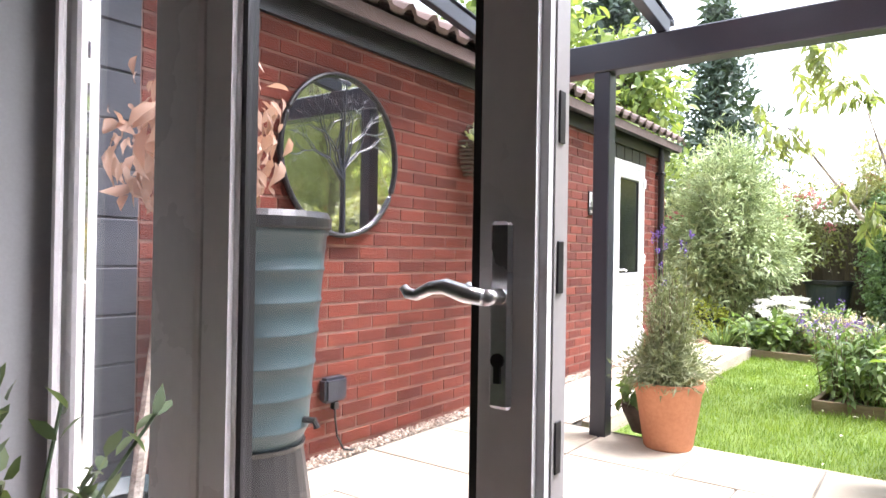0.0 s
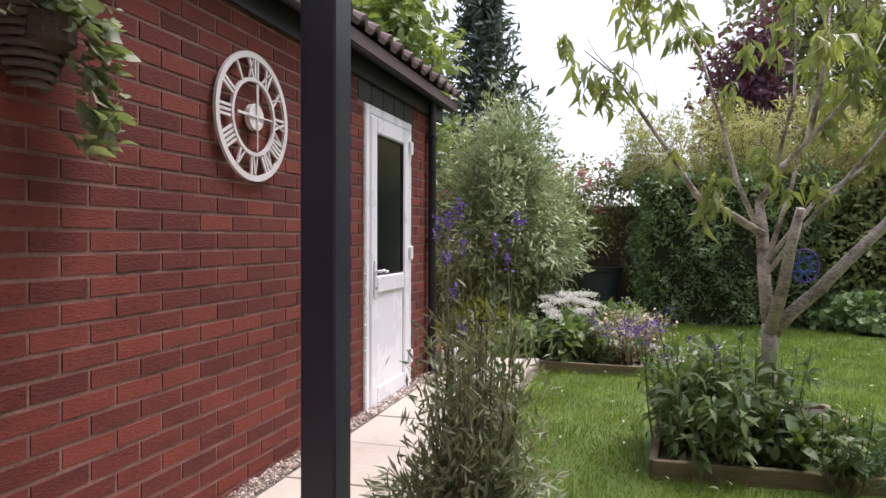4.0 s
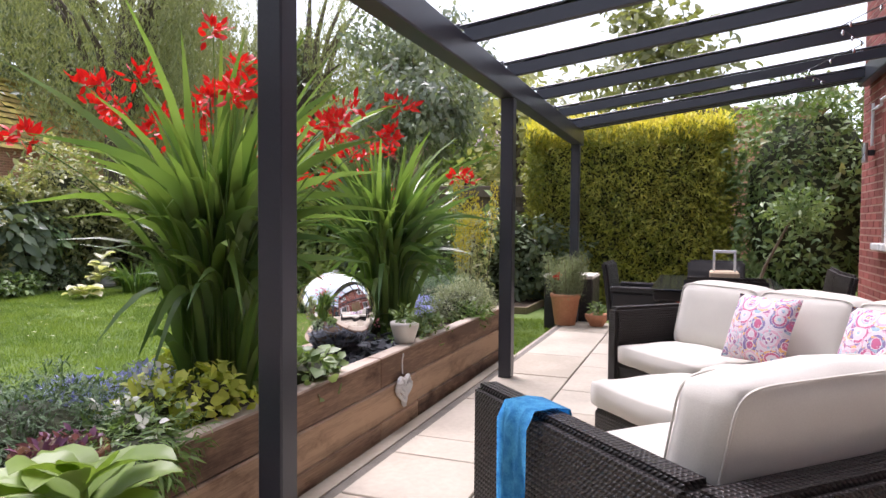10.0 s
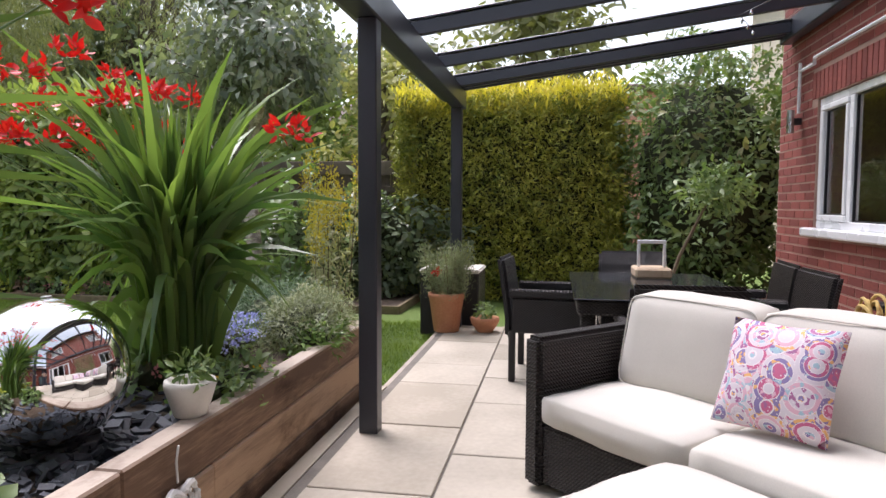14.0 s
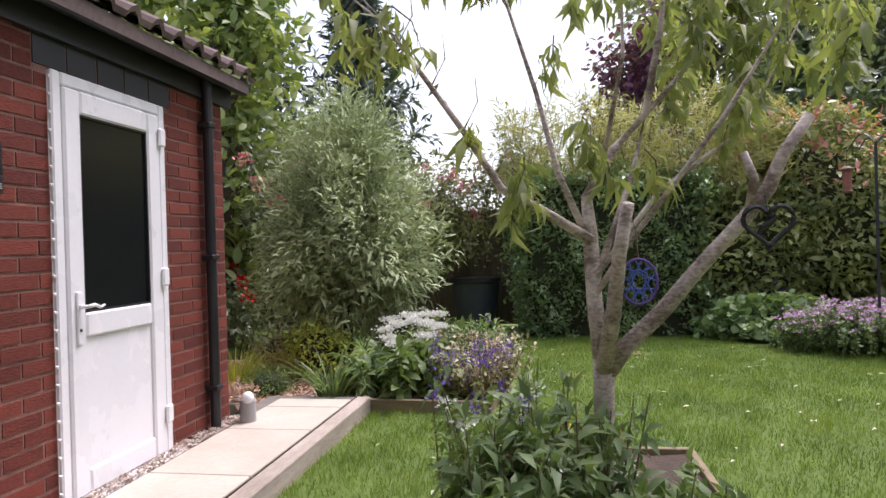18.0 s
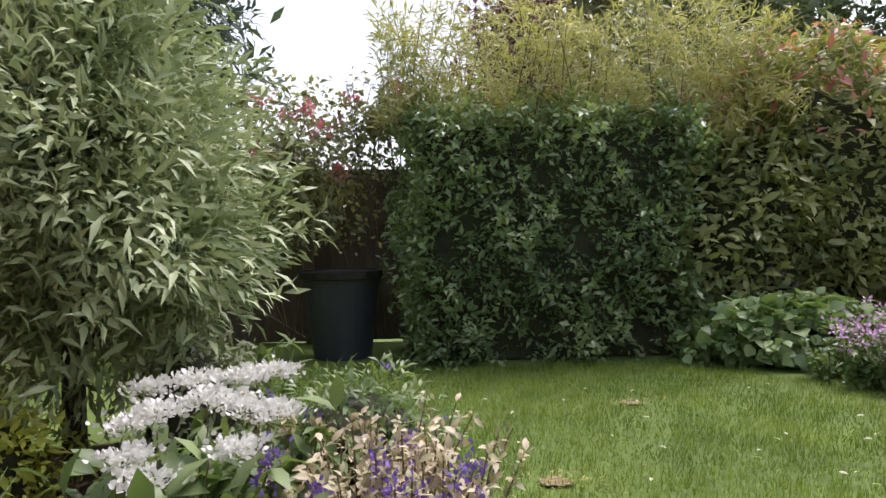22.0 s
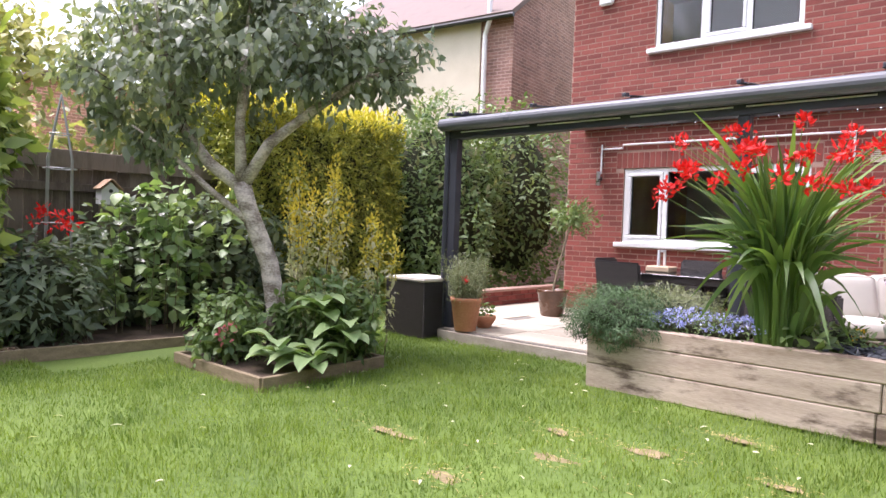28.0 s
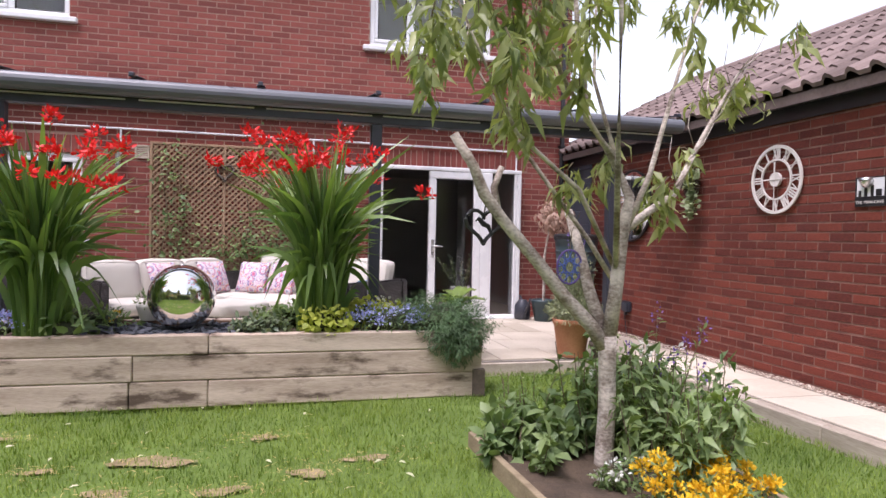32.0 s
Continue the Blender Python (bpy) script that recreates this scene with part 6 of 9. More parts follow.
vs.inputs["Scale"].default_value = 75.0
l_.new(tc_.outputs["Object"], vs.inputs["Vector"])
sep, sep2 = n_.new("ShaderNodeSeparateColor"), n_.new("ShaderNodeSeparateColor")
l_.new(vo.outputs["Color"], sep.inputs[0])
l_.new(vs.outputs["Color"], sep2.inputs[0])


def cloth_math(op, a, b=None, c=None):
    nd = n_.new("ShaderNodeMath")
    nd.operation = op
    for k, q in enumerate((a, b, c)):
        if isinstance(q, (int, float)):
            nd.inputs[k].default_value = q
        elif q is not None:
            l_.new(q, nd.inputs[k])
    return nd.outputs[0]


rings_ = cloth_math("MULTIPLY", vo.outputs["Distance"], 8.0)
pick = cloth_math("FRACT", cloth_math("ADD", cloth_math("ADD", sep.outputs[0], cloth_math("MULTIPLY", cloth_math("FLOOR", rings_), 0.381)), cloth_math("MULTIPLY", sep2.outputs[1], 0.16)))
cr = n_.new("ShaderNodeValToRGB")
cr.color_ramp.interpolation = "CONSTANT"
cols = [(0.0, (0.62, 0.56, 0.60)), (0.30, (0.36, 0.14, 0.28)), (0.42, (0.52, 0.13, 0.24)), (0.54, (0.66, 0.40, 0.48)), (0.68, (0.34, 0.48, 0.55)), (0.78, (0.24, 0.19, 0.36)), (0.90, (0.74, 0.42, 0.16))]
cr.color_ramp.elements[0].color = (*cols[0][1], 1)
cr.color_ramp.elements[1].position, cr.color_ramp.elements[1].color = cols[1][0], (*cols[1][1], 1)
for p_, c_ in cols[2:]:
    e_ = cr.color_ramp.elements.new(p_)
    e_.color = (*c_, 1)
l_.new(pick, cr.inputs[0])
line_ = cloth_math("MAXIMUM", cloth_math("GREATER_THAN", cloth_math("FRACT", rings_), 0.84), cloth_math("LESS_THAN", vs.outputs["Distance"], 0.18))
mx = n_.new("ShaderNodeMix")
mx.data_type = "RGBA"
mx.inputs["B"].default_value = (0.72, 0.66, 0.67, 1)
l_.new(line_, mx.inputs["Factor"])
l_.new(cr.outputs[0], mx.inputs["A"])
l_.new(mx.outputs["Result"], b_.inputs["Base Color"])
b_.inputs["Roughness"].default_value = 0.9


def scatter_cushion(loc, yaw, tilt, size=0.40, mat=None, label="square cushion with a colourful tile print"):
    """A square pillow, thick in the middle, with pointed corners."""
    bm = bmesh.new()
    bmesh.ops.create_grid(bm, x_segments=12, y_segments=12, size=0.5)
    top = [v for v in bm.verts]
    geo = bmesh.ops.duplicate(bm, geom=bm.verts[:] + bm.edges[:] + bm.faces[:])
    low = [g for g in geo["geom"] if isinstance(g, bmesh.types.BMVert)]
    for vs, s in ((top, 1), (low, -1)):
        for v in vs:
            x, y = v.co.x * 2, v.co.y * 2
            h = 0.075 * (max(0, 1 - x * x) ** 0.5) * (max(0, 1 - y * y) ** 0.5) + 0.003
            pinch = 1 - 0.06 * (1 - abs(x * y))
            v.co = (x * size / 2 * pinch, y * size / 2 * pinch, s * h)
    bmesh.ops.reverse_faces(bm, faces=[f for f in bm.faces if all(v in set(low) for v in f.verts)])
    bmesh.ops.remove_doubles(bm, verts=bm.verts[:], dist=0.007)
    ob = solo("scatter_cushion", bm, mat or print_cloth, label, "cushion", "cushions on the sofa", smooth=True)
    ob.matrix_basis = Matrix.Translation(loc) @ Matrix.Rotation(yaw, 4, "Z") @ Matrix.Rotation(tilt, 4, "X")
    return ob


for a, b, tw in ((4.77, 2.86, 0.06), (4.12, 2.85, -0.05)):
    scatter_cushion(ab(a, b, 0.63), math.radians(-45) + math.pi + tw + math.pi / 2, math.radians(66), 0.385)
for a, b, tw in ((3.66, 2.20, 0.1), (3.72, 2.62, 0.35)):
    scatter_cushion(ab(a, b, 0.62), math.radians(135) + tw, math.radians(66), 0.40, label="square cushion with a pink tile print")

# blue throw over the sofa's arm
throw_mat = material("blue_throw", (0.008, 0.20, 0.50), (0.10, 0.46, 0.72), 0.9, 38, 160, 0.3, fine_amt=0.3)
bm = bmesh.new()
wid, prof = 0.15, [(-0.055, 0.28), (-0.052, 0.45), (-0.048, 0.62), (-0.02, 0.672), (0.05, 0.675), (0.105, 0.665), (0.125, 0.57), (0.128, 0.44)]
rows_ = []
for i in range(9):
    f = i / 8
    a = A1 - 0.42 + wid * f
    rows_.append([bm.verts.new(Vector(ab(a, B0 + b + (0.008 * math.sin(f * 14 + z * 4) if b < 0 else 0) - 0.0, z + (0.02 * math.sin(f * 9) if k == 0 else 0)))) for k, (b, z) in enumerate(prof)])
for r0, r1 in zip(rows_, rows_[1:]):
    for k in range(len(prof) - 1):
        bm.faces.new((r0[k], r0[k + 1], r1[k + 1], r1[k]))
bmesh.ops.solidify(bm, geom=bm.faces[:], thickness=0.008)
bmesh.ops.recalc_face_normals(bm, faces=bm.faces[:])
solo("throw", bm, throw_mat, "folded turquoise throw hanging over the sofa arm", "throw", smooth=True)

# dining set
glass_top = plain("dark_table_glass", (0.025, 0.028, 0.03), 0.08, 0.0, 0.6)
tab = thing("dining_table", (7.28, 1.52, 0), "black rattan dining table with a dark glass top", "table")
part("tabletop", box(6.55, 8.0, 1.05, 2.0, 0.712, 0.722, 0.004), glass_top, tab)
part("apron", box(6.57, 7.98, 1.07, 1.98, 0.63, 0.711, 0.01), weave, tab)
for x in (6.60, 7.88):
    for y in (1.10, 1.88):
        part("leg", box(x, x + 0.08, y, y + 0.08, 0, 0.63, 0.008), weave, tab)


def dining_chair(loc, yaw):
    t = thing("dining_chair", (0, 0, 0), "black rattan dining armchair", "chair", "chairs round the table")
    part("seat", box(-0.26, 0.26, -0.25, 0.27, 0.36, 0.43, 0.02, seg=2), weave, t)
    bm = box(-0.26, 0.26, -0.30, -0.25, 0.30, 0.88, 0.02, seg=2)
    bmesh.ops.subdivide_edges(bm, edges=[e for e in bm.edges if abs(e.verts[0].co.z - e.verts[1].co.z) > 0.3], cuts=4)
    for v in bm.verts:
        v.co.y -= 0.14 * max(0, v.co.z - 0.45)
        v.co.z -= 0.5 * v.co.x ** 2 * (v.co.z > 0.8)
    part("backrest", bm, weave, t)
    for x in (-0.28, 0.23):
        part("armrest", box(x, x + 0.05, -0.27, 0.26, 0.58, 0.64, 0.012), weave, t)
        part("side_panel", box(x + 0.005, x + 0.045, -0.25, 0.25, 0.34, 0.579, 0.01), weave, t)
        for y in (-0.27, 0.22):
            part("leg", box(x, x + 0.045, y, y + 0.045, 0, 0.36, 0.006), weave, t)
    t.matrix_basis = pose(*loc, 0, 0, yaw)
    return t


ch = dining_chair((6.47, 1.5, 0), -90)
for x, y, w in ((7.78, 2.12, 176), (8.1, 1.5, 90), (7.0, 0.98, 2), (7.6, 0.96, -3)):
    copy_thing(ch, pose(x, y, 0, 0, 0, w))
tr = thing("trug", (7.75, 1.45, 0.722), "pale wooden trug with an upright handle", "trug")
part("tray", box(7.61, 7.89, 1.33, 1.57, 0.722, 0.79, 0.012), material("pale_wood", (0.42, 0.30, 0.19), (0.60, 0.47, 0.33), 0.7, 5, 50, 0.2), tr)
bm = bmesh.new()
for bx in ((7.735, 7.765, 1.355, 1.375, 0.79, 0.95), (7.735, 7.765, 1.525, 1.545, 0.79, 0.95), (7.735, 7.765, 1.355, 1.545, 0.95, 0.975)):
    box(*bx, 0.004, bm=bm)
part("handle", bm, white_upvc, tr)
sb = thing("storage_box", (9.85, 3.2, 0), "black rattan storage box with a cream pad on top", "storage box")
part("body", box(9.62, 10.24, 2.86, 3.46, LAWN + 0.004, 0.52, 0.012), weave, sb)
part("pad", box(9.61, 10.25, 2.85, 3.47, 0.521, 0.56, 0.015, seg=2), cushion_cloth, sb)

# things on the house wall
tl = thing("trellis", (4.92, 0.03, 0.4), "brown timber lattice trellis with climbing plants", "trellis")
TX0, TX1, TZ0, TZ1 = 3.98, 5.78, 0.45, 2.28
for x0, x1 in ((TX0, TX0 + 0.03), (TX1 - 0.03, TX1), (4.865, 4.895)):
    part("trellis_post", box(x0, x1, 0.008, 0.04, TZ0, TZ1, 0.003), trellis_wood, tl)
for z0 in (TZ0, TZ1 - 0.03):
    part("trellis_rail", box(TX0 + 0.031, TX1 - 0.031, 0.009, 0.038, z0, z0 + 0.03, 0.003), trellis_wood, tl)
co, idx = [], []
step = 0.075
for d, yy in ((1, 0.012), (-1, 0.022)):
    s = TX0 - (TZ1 - TZ0)
    while s < TX1 + (TZ1 - TZ0):
        pts = []
        for zz in (TZ0, TZ1):
            pts.append([s + d * (zz - TZ0), zz])
        (xa, za), (xb, zb) = pts
        if xa > xb:
            (xa, za), (xb, zb) = (xb, zb), (xa, za)
        if xb > TX0 and xa < TX1:
            fa, fb = max(0, (TX0 - xa) / (xb - xa)), min(1, (TX1 - xa) / (xb - xa))
            p0 = np.array([xa + (xb - xa) * fa, za + (zb - za) * fa])
            p1 = np.array([xa + (xb - xa) * fb, za + (zb - za) * fb])
            if np.linalg.norm(p1 - p0) > 0.05:
                q = np.array([-(p1 - p0)[1], (p1 - p0)[0]]) / np.linalg.norm(p1 - p0) * 0.011
                k = len(co)
                for y_ in (yy, yy + 0.01):
                    co += [(*(p0 - q), y_), (*(p1 - q), y_), (*(p1 + q), y_), (*(p0 + q), y_)]
                idx += [(k + 4, k + 7, k + 6, k + 5), (k, k + 1, k + 2, k + 3), (k, k + 4, k + 5, k + 1), (k + 3, k + 2, k + 6, k + 7)]
        s += step
co = np.array(co)[:, [0, 2, 1]]
part("lattice", raw_mesh("lattice", co, 4, np.array(idx)), trellis_wood, tl, kind="stuff")
cl = thing("climber", (4.9, 0.08, 0.4), "sparse climbing plant with browning leaves on the trellis", "climber")
P = np.concatenate([np.array(c) + rng.normal(size=(m, 3)) * s for c, s, m in (((5.45, 0.09, 1.25), (0.18, 0.03, 0.22), 150), ((4.5, 0.09, 1.0), (0.3, 0.03, 0.16), 240), ((5.6, 0.08, 2.0), (0.1, 0.03, 0.15), 60), ((4.2, 0.08, 1.7), (0.12, 0.03, 0.3), 130), ((4.15, 0.09, 0.75), (0.15, 0.03, 0.2), 120), ((5.0, 0.09, 0.85), (0.35, 0.03, 0.12), 160))])
P[:, 1] = np.abs(P[:, 1] - 0.05) + 0.05
part("foliage", foliage("foliage", P, np.tile([0, 1, 0.2], (len(P), 1)), 0.055, 0.55, 0.3), lf_border, cl, kind="stuff")
bm = bmesh.new()
for x in (4.2, 4.6, 5.4, 5.6):
    tube([(x, 0.06, 0.1), (x + 0.08, 0.06, 0.7), (x - 0.05, 0.065, 1.3), (x + 0.05, 0.06, 2.0)], [0.008, 0.007, 0.005, 0.003], 5, bm)
part("vine", bm, twig, cl, kind="stuff")
vn = thing("air_vent", (5.82, 0.0, 2.15), "cream wall vent with slats", "vent", kind="structure")
vent_mat = plain("vent_plastic", (0.50, 0.42, 0.33), 0.6)
frame_bars(5.79, 5.96, 2.06, 2.23, 0.02, 0.004, 0.02, "vent_frame", vent_mat, vn, 0.002)
for k in range(6):
    part("slat", box(5.81, 5.94, 0.005, 0.014, 2.085 + k * 0.022, 2.10 + k * 0.022, 0.001), vent_mat, vn)
hw = thing("wicker_heart", (4.9, 0.06, 1.95), "brown wicker heart wreath hanging on the trellis", "wreath")


def heart(c, r, tubr, ax, parent, mat, name="ring", turns=2):
    bm = bmesh.new()
    for q in range(turns):
        pts = []
        for i in range(33):
            t = 2 * math.pi * i / 32
            hx, hz = 16 * math.sin(t) ** 3, 13 * math.cos(t) - 5 * math.cos(2 * t) - 2 * math.cos(3 * t) - math.cos(4 * t)
            o = (hx / 17 * r * (1 - 0.05 * q), hz / 17 * r * (1 - 0.05 * q))
            wob = tubr * 0.5 * math.sin(6 * t + q)
            pts.append((c[0] + o[0], c[1] + wob, c[2] + o[1]) if ax == "x" else (c[0] + wob, c[1] + o[0], c[2] + o[1]))
        tube(pts, tubr, 6, bm)
    return part(name, bm, mat, parent)


heart((4.88, 0.06, 1.93), 0.12, 0.016, "x", hw, bark_dark)
# white conduit with drops and small lamps
cd = thing("conduit", (5, 0.02, 2.4), "white plastic conduit along the house wall", "pipe", kind="structure")
part("pipe", tube([(9.33, 0.03, 2.02), (9.33, 0.03, 2.36), (9.33, 0.03, 2.45)], 0.014, 8), white_upvc, cd)
part("pipe", tube([(9.33, 0.03, 2.38), (9.0, 0.03, 2.38), (9.0, 0.03, 2.43), (5.5, 0.03, 2.42), (1.0, 0.03, 2.40)], 0.014, 8), white_upvc, cd)
for x in (6.12, 3.75, 0.86):
    part("pipe", tube([(x, 0.03, 2.41), (x, 0.03, 2.1 if x > 1 else 0.1)], 0.013, 8), white_upvc, cd)
for x, z in ((9.34, 1.95), (6.14, 2.02), (3.77, 2.02)):
    wl_ = thing("wall_light", (x, 0.03, z), "slim stainless steel up and down wall light", "wall light")
    part("tube", tube([(x, 0.09, z - 0.10), (x, 0.09, z + 0.10)], 0.03, 16), steel, wl_, smooth=False)
    part("bracket", box(x - 0.02, x + 0.02, 0.004, 0.075, z - 0.03, z + 0.03, 0.005), black_plastic, wl_)
# string of little lamps under the rafters
fl = thing("string_lights", (5, 1.5, 2.5), "thin cable with small clear lamps under the glass roof", "string lights")
pts = [(1.6 + 0.72 * k, 0.35 + 0.32 * (k % 2) + 0.02 * k, 2.60 - 0.05 * (k % 2)) for k in range(11)]
part("cable", tube(pts, 0.0035, 4), black_plastic, fl)
for a, b in zip(pts, pts[1:]):
    for f in (0.15, 0.5, 0.85):
        q = Vector(a).lerp(Vector(b), f)
        part("lamp", lathe([(0.003, 0), (0.008, -0.008), (0.011, -0.025), (0.004, -0.04)], q, 7), clear_glass, fl)
# yellow hose on the wall
hs = thing("hose", (7.66, 0.18, 0.5), "coiled yellow garden hose on a holder", "hose")
hose_yellow = plain("yellow_hose", (0.62, 0.45, 0.16), 0.5)
for k in range(6):
    loop = [(7.62 + 0.03 * math.sin(k * 2.3) + (0.10 + 0.025 * math.sin(k * 1.7)) * math.cos(t), 0.07 + 0.02 * k + 0.012 * math.sin(2 * t + k), 0.47 + 0.02 * math.cos(k * 1.9) + (0.14 + 0.02 * math.cos(k * 2.9)) * math.sin(t)) for t in [2 * math.pi * i / 20 for i in range(21)]]
    part("coil", tube(loop, 0.011, 6), hose_yellow, hs)
part("holder", box(7.56, 7.76, 0.006, 0.07, 0.54, 0.60, 0.01), black_plastic, hs)

# on the garage wall: mirror, basket, clock, sign, socket, water butt
mr = thing("wall_mirror", (0.03, 1.76, 1.62), "round mirror with a wire tree in a black frame", "mirror")
MC, MR = (0.045, 1.83, 1.58), 0.425
bm = tube([(0.022, MC[1], MC[2]), (0.030, MC[1], MC[2])], MR - 0.01, 48)
part("glass", bm, mirror_glass, mr)
part("backing", tube([(0.008, MC[1], MC[2]), (0.021, MC[1], MC[2])], MR, 48), black_plastic, mr)
part("rim", tube([(0.035, MC[1] + MR * math.cos(t), MC[2] + MR * math.sin(t)) for t in [2 * math.pi * i / 64 for i in range(65)]], 0.014, 8), black_plastic, mr)
rt = random.Random(5)


def wire_tree(p, an, ln, w, depth):
    q = (p[0] + ln * math.cos(an), p[1] + ln * math.sin(an))
    if math.hypot(*q) > MR - 0.02:
        return
    m = ((p[0] + q[0]) / 2 + rt.uniform(-0.01, 0.01), (p[1] + q[1]) / 2)
    part("wire_branch", tube([(0.04, MC[1] + x, MC[2] + z) for x, z in (p, m, q)], [w, w * 0.85, w * 0.7], 5), anthracite, mr)
    if depth:
        for s in (-1, 1):
            wire_tree(q, an + s * rt.uniform(0.3, 0.65), ln * rt.uniform(0.68, 0.85), w * 0.7, depth - 1)


wire_tree((0.0, -MR + 0.01), math.pi / 2, 0.30, 0.010, 0)
for sgn, an in ((1, 1.2), (-1, 1.9), (1, 0.75), (-1, 2.35)):
    wire_tree((0.0, -0.10 + 0.03 * sgn), an, 0.15, 0.007, 4)
part("wire_branch", tube([(0.04, MC[1], MC[2] - 0.12), (0.04, MC[1] - 0.01, MC[2] + 0.1), (0.04, MC[1] + 0.01, MC[2] + 0.38)], [0.009, 0.007, 0.004], 5), anthracite, mr)

ck = thing("wall_clock", (0.03, 4.215, 1.72), "white skeleton wall clock with roman numerals", "clock")
CC, CR = (4.215, 1.715), 0.30
cream = plain("cream_metal", (0.66, 0.62, 0.58), 0.5)


def ring_yz(r0, r1, x0, x1, c=CC, seg=56):
    bm = bmesh.new()
    vs = []
    for i in range(seg):
        t = 2 * math.pi * i / seg
        vs.append([bm.verts.new((x, c[0] + r * math.cos(t), c[1] + r * math.sin(t))) for x, r in ((x0, r0), (x0, r1), (x1, r1), (x1, r0))])
    for i in range(seg):
        a, b = vs[i], vs[(i + 1) % seg]
        for k in range(4):
            bm.faces.new((a[k], a[(k + 1) % 4], b[(k + 1) % 4], b[k]))
    bmesh.ops.recalc_face_normals(bm, faces=bm.faces[:])
    return bm


part("outer_ring", ring_yz(CR - 0.028, CR, 0.022, 0.036), cream, ck)
part("inner_ring", ring_yz(0.165, 0.182, 0.022, 0.036), cream, ck)
NUM = ["XII", "I", "II", "III", "IIII", "V", "VI", "VII", "VIII", "IX", "X", "XI"]
for h, txt in enumerate(NUM):
    an = math.radians(90 + 30 * h)
    bm = bmesh.new()
    w_ = {"I": 0.022, "V": 0.042, "X": 0.042}
    tot = sum(w_[c] for c in txt)
    off = -tot / 2
    for c in txt:
        m_ = off + w_[c] / 2
        if c == "I":
            box(-0.0045, 0.0045, m_ - 0.006, m_ + 0.006, 0.183, 0.271, bm=bm)
        else:
            for s in (-1, 1):
                own = box(-0.0045, 0.0045, -0.0055 if s > 0 else -0.003, 0.0055 if s > 0 else 0.003, -0.047, 0.047)
                turned(own, Matrix.Translation((0, m_ + (s * 0.009 if c == "V" else 0), 0.227)) @ Matrix.Rotation(s * (0.2 if c == "V" else 0.36), 4, "X"))
                me = bpy.data.meshes.new("t")
                own.to_mesh(me)
                own.free()
                bm.from_mesh(me)
                bpy.data.meshes.remove(me)
        off += w_[c]
    turned(bm, Matrix.Translation((0.029, CC[0], CC[1])) @ Matrix.Rotation(an - math.pi / 2, 4, "X"))
    part("numeral", bm, cream, ck)
part("hub", tube([(0.02, *CC), (0.045, *CC)], 0.062, 28), cream, ck)
for an, ln, w_ in ((math.radians(90), 0.15, 0.008), (math.radians(180), 0.16, 0.006), (math.radians(0), 0.13, 0.004), (math.radians(270), 0.16, 0.004)):
    bm = box(0.047, 0.052, 0.0, ln, -w_, w_, 0.002)
    turned(bm, Matrix.Translation((0, *CC)) @ Matrix.Rotation(an, 4, "X"))
    part("hand_bar", bm, cream, ck)

sg = thing("house_sign", (0.0, 5.1, 1.58), "white and black metal door sign with a lamp", "sign")
SY0, SY1, SZ0, SZ1 = 5.03, 5.265, 1.50, 1.655
part("plate", box(0.004, 0.014, SY0, SY1, SZ0, SZ1, 0.002), plain("white_sign", (0.72, 0.73, 0.74), 0.4), sg)
part("black_edge", box(0.003, 0.018, SY0 - 0.012, SY1 + 0.012, SZ0 - 0.055, SZ0 + 0.02, 0.002), black_plastic, sg)
for bx in ((SY0 - 0.012, SY0 - 0.001, SZ0 + 0.021, SZ1), (SY1 + 0.001, SY1 + 0.012, SZ0 + 0.021, SZ1), (SY0 - 0.012, SY1 + 0.012, SZ1 + 0.0005, SZ1 + 0.01)):
    part("black_edge", box(0.003, 0.016, *bx), black_plastic, sg)
for k, (y_, h_, w_) in enumerate(((5.06, 0.045, 0.012), (5.11, 0.065, 0.013), (5.165, 0.08, 0.013), (5.22, 0.05, 0.024))):
    part("cut_shape", box(0.0142, 0.0165, y_ - w_, y_ + w_, SZ0 + 0.021, SZ0 + 0.02 + h_, 0.002), black_plastic, sg)
tx = bpy.data.curves.new("lettering", "FONT")
tx.body, tx.size, tx.extrude, tx.align_x = "THE MAN CAVE", 0.034, 0.001, "CENTER"
txo = new("lettering", tx)
bpy.context.view_layer.update()
tm = bpy.data.meshes.new_from_object(txo)
bpy.data.objects.remove(txo)
tm.transform(Matrix.Translation((0.0195, (SY0 + SY1) / 2, SZ0 - 0.035)) @ Euler((radians(90), 0, radians(90))).to_matrix().to_4x4())
part("lettering", tm, cream, sg, "pale lettering")
part("lamp_hood", lathe([(0.0, 0.03), (0.045, 0.02), (0.05, 0.0), (0.046, -0.01), (0.02, -0.05), (0.0, -0.052)], (0.035, 5.13, SZ1 - 0.02), 16), steel, sg, smooth=True)

bsk = thing("hanging_basket", (0.1, 3.03, 1.7), "wicker wall basket with trailing variegated ivy", "hanging basket")
bm = bmesh.new()
for k in range(9):
    z = 1.60 + 0.027 * k
    r = 0.105 * math.sin(0.5 + k / 8 * 1.2)
    tube([(0.02 + r * math.sin(t), 3.03 + r * 1.05 * math.cos(t), z) for t in [math.pi * i / 14 for i in range(15)]], 0.011, 6, bm)
part("wicker", bm, bark_dark, bsk)
part("soil", lathe([(0.0, 0.0), (0.08, 0.0), (0.08, -0.08), (0.0, -0.12)], (0.09, 3.03, 1.80), 14), soil, bsk)
part("loop", tube([(0.03, 3.03 + 0.05 * math.cos(t), 1.87 + 0.07 * math.sin(t)) for t in [math.pi * i / 10 - 0.2 for i in range(12)]], 0.008, 6), bark_dark, bsk)
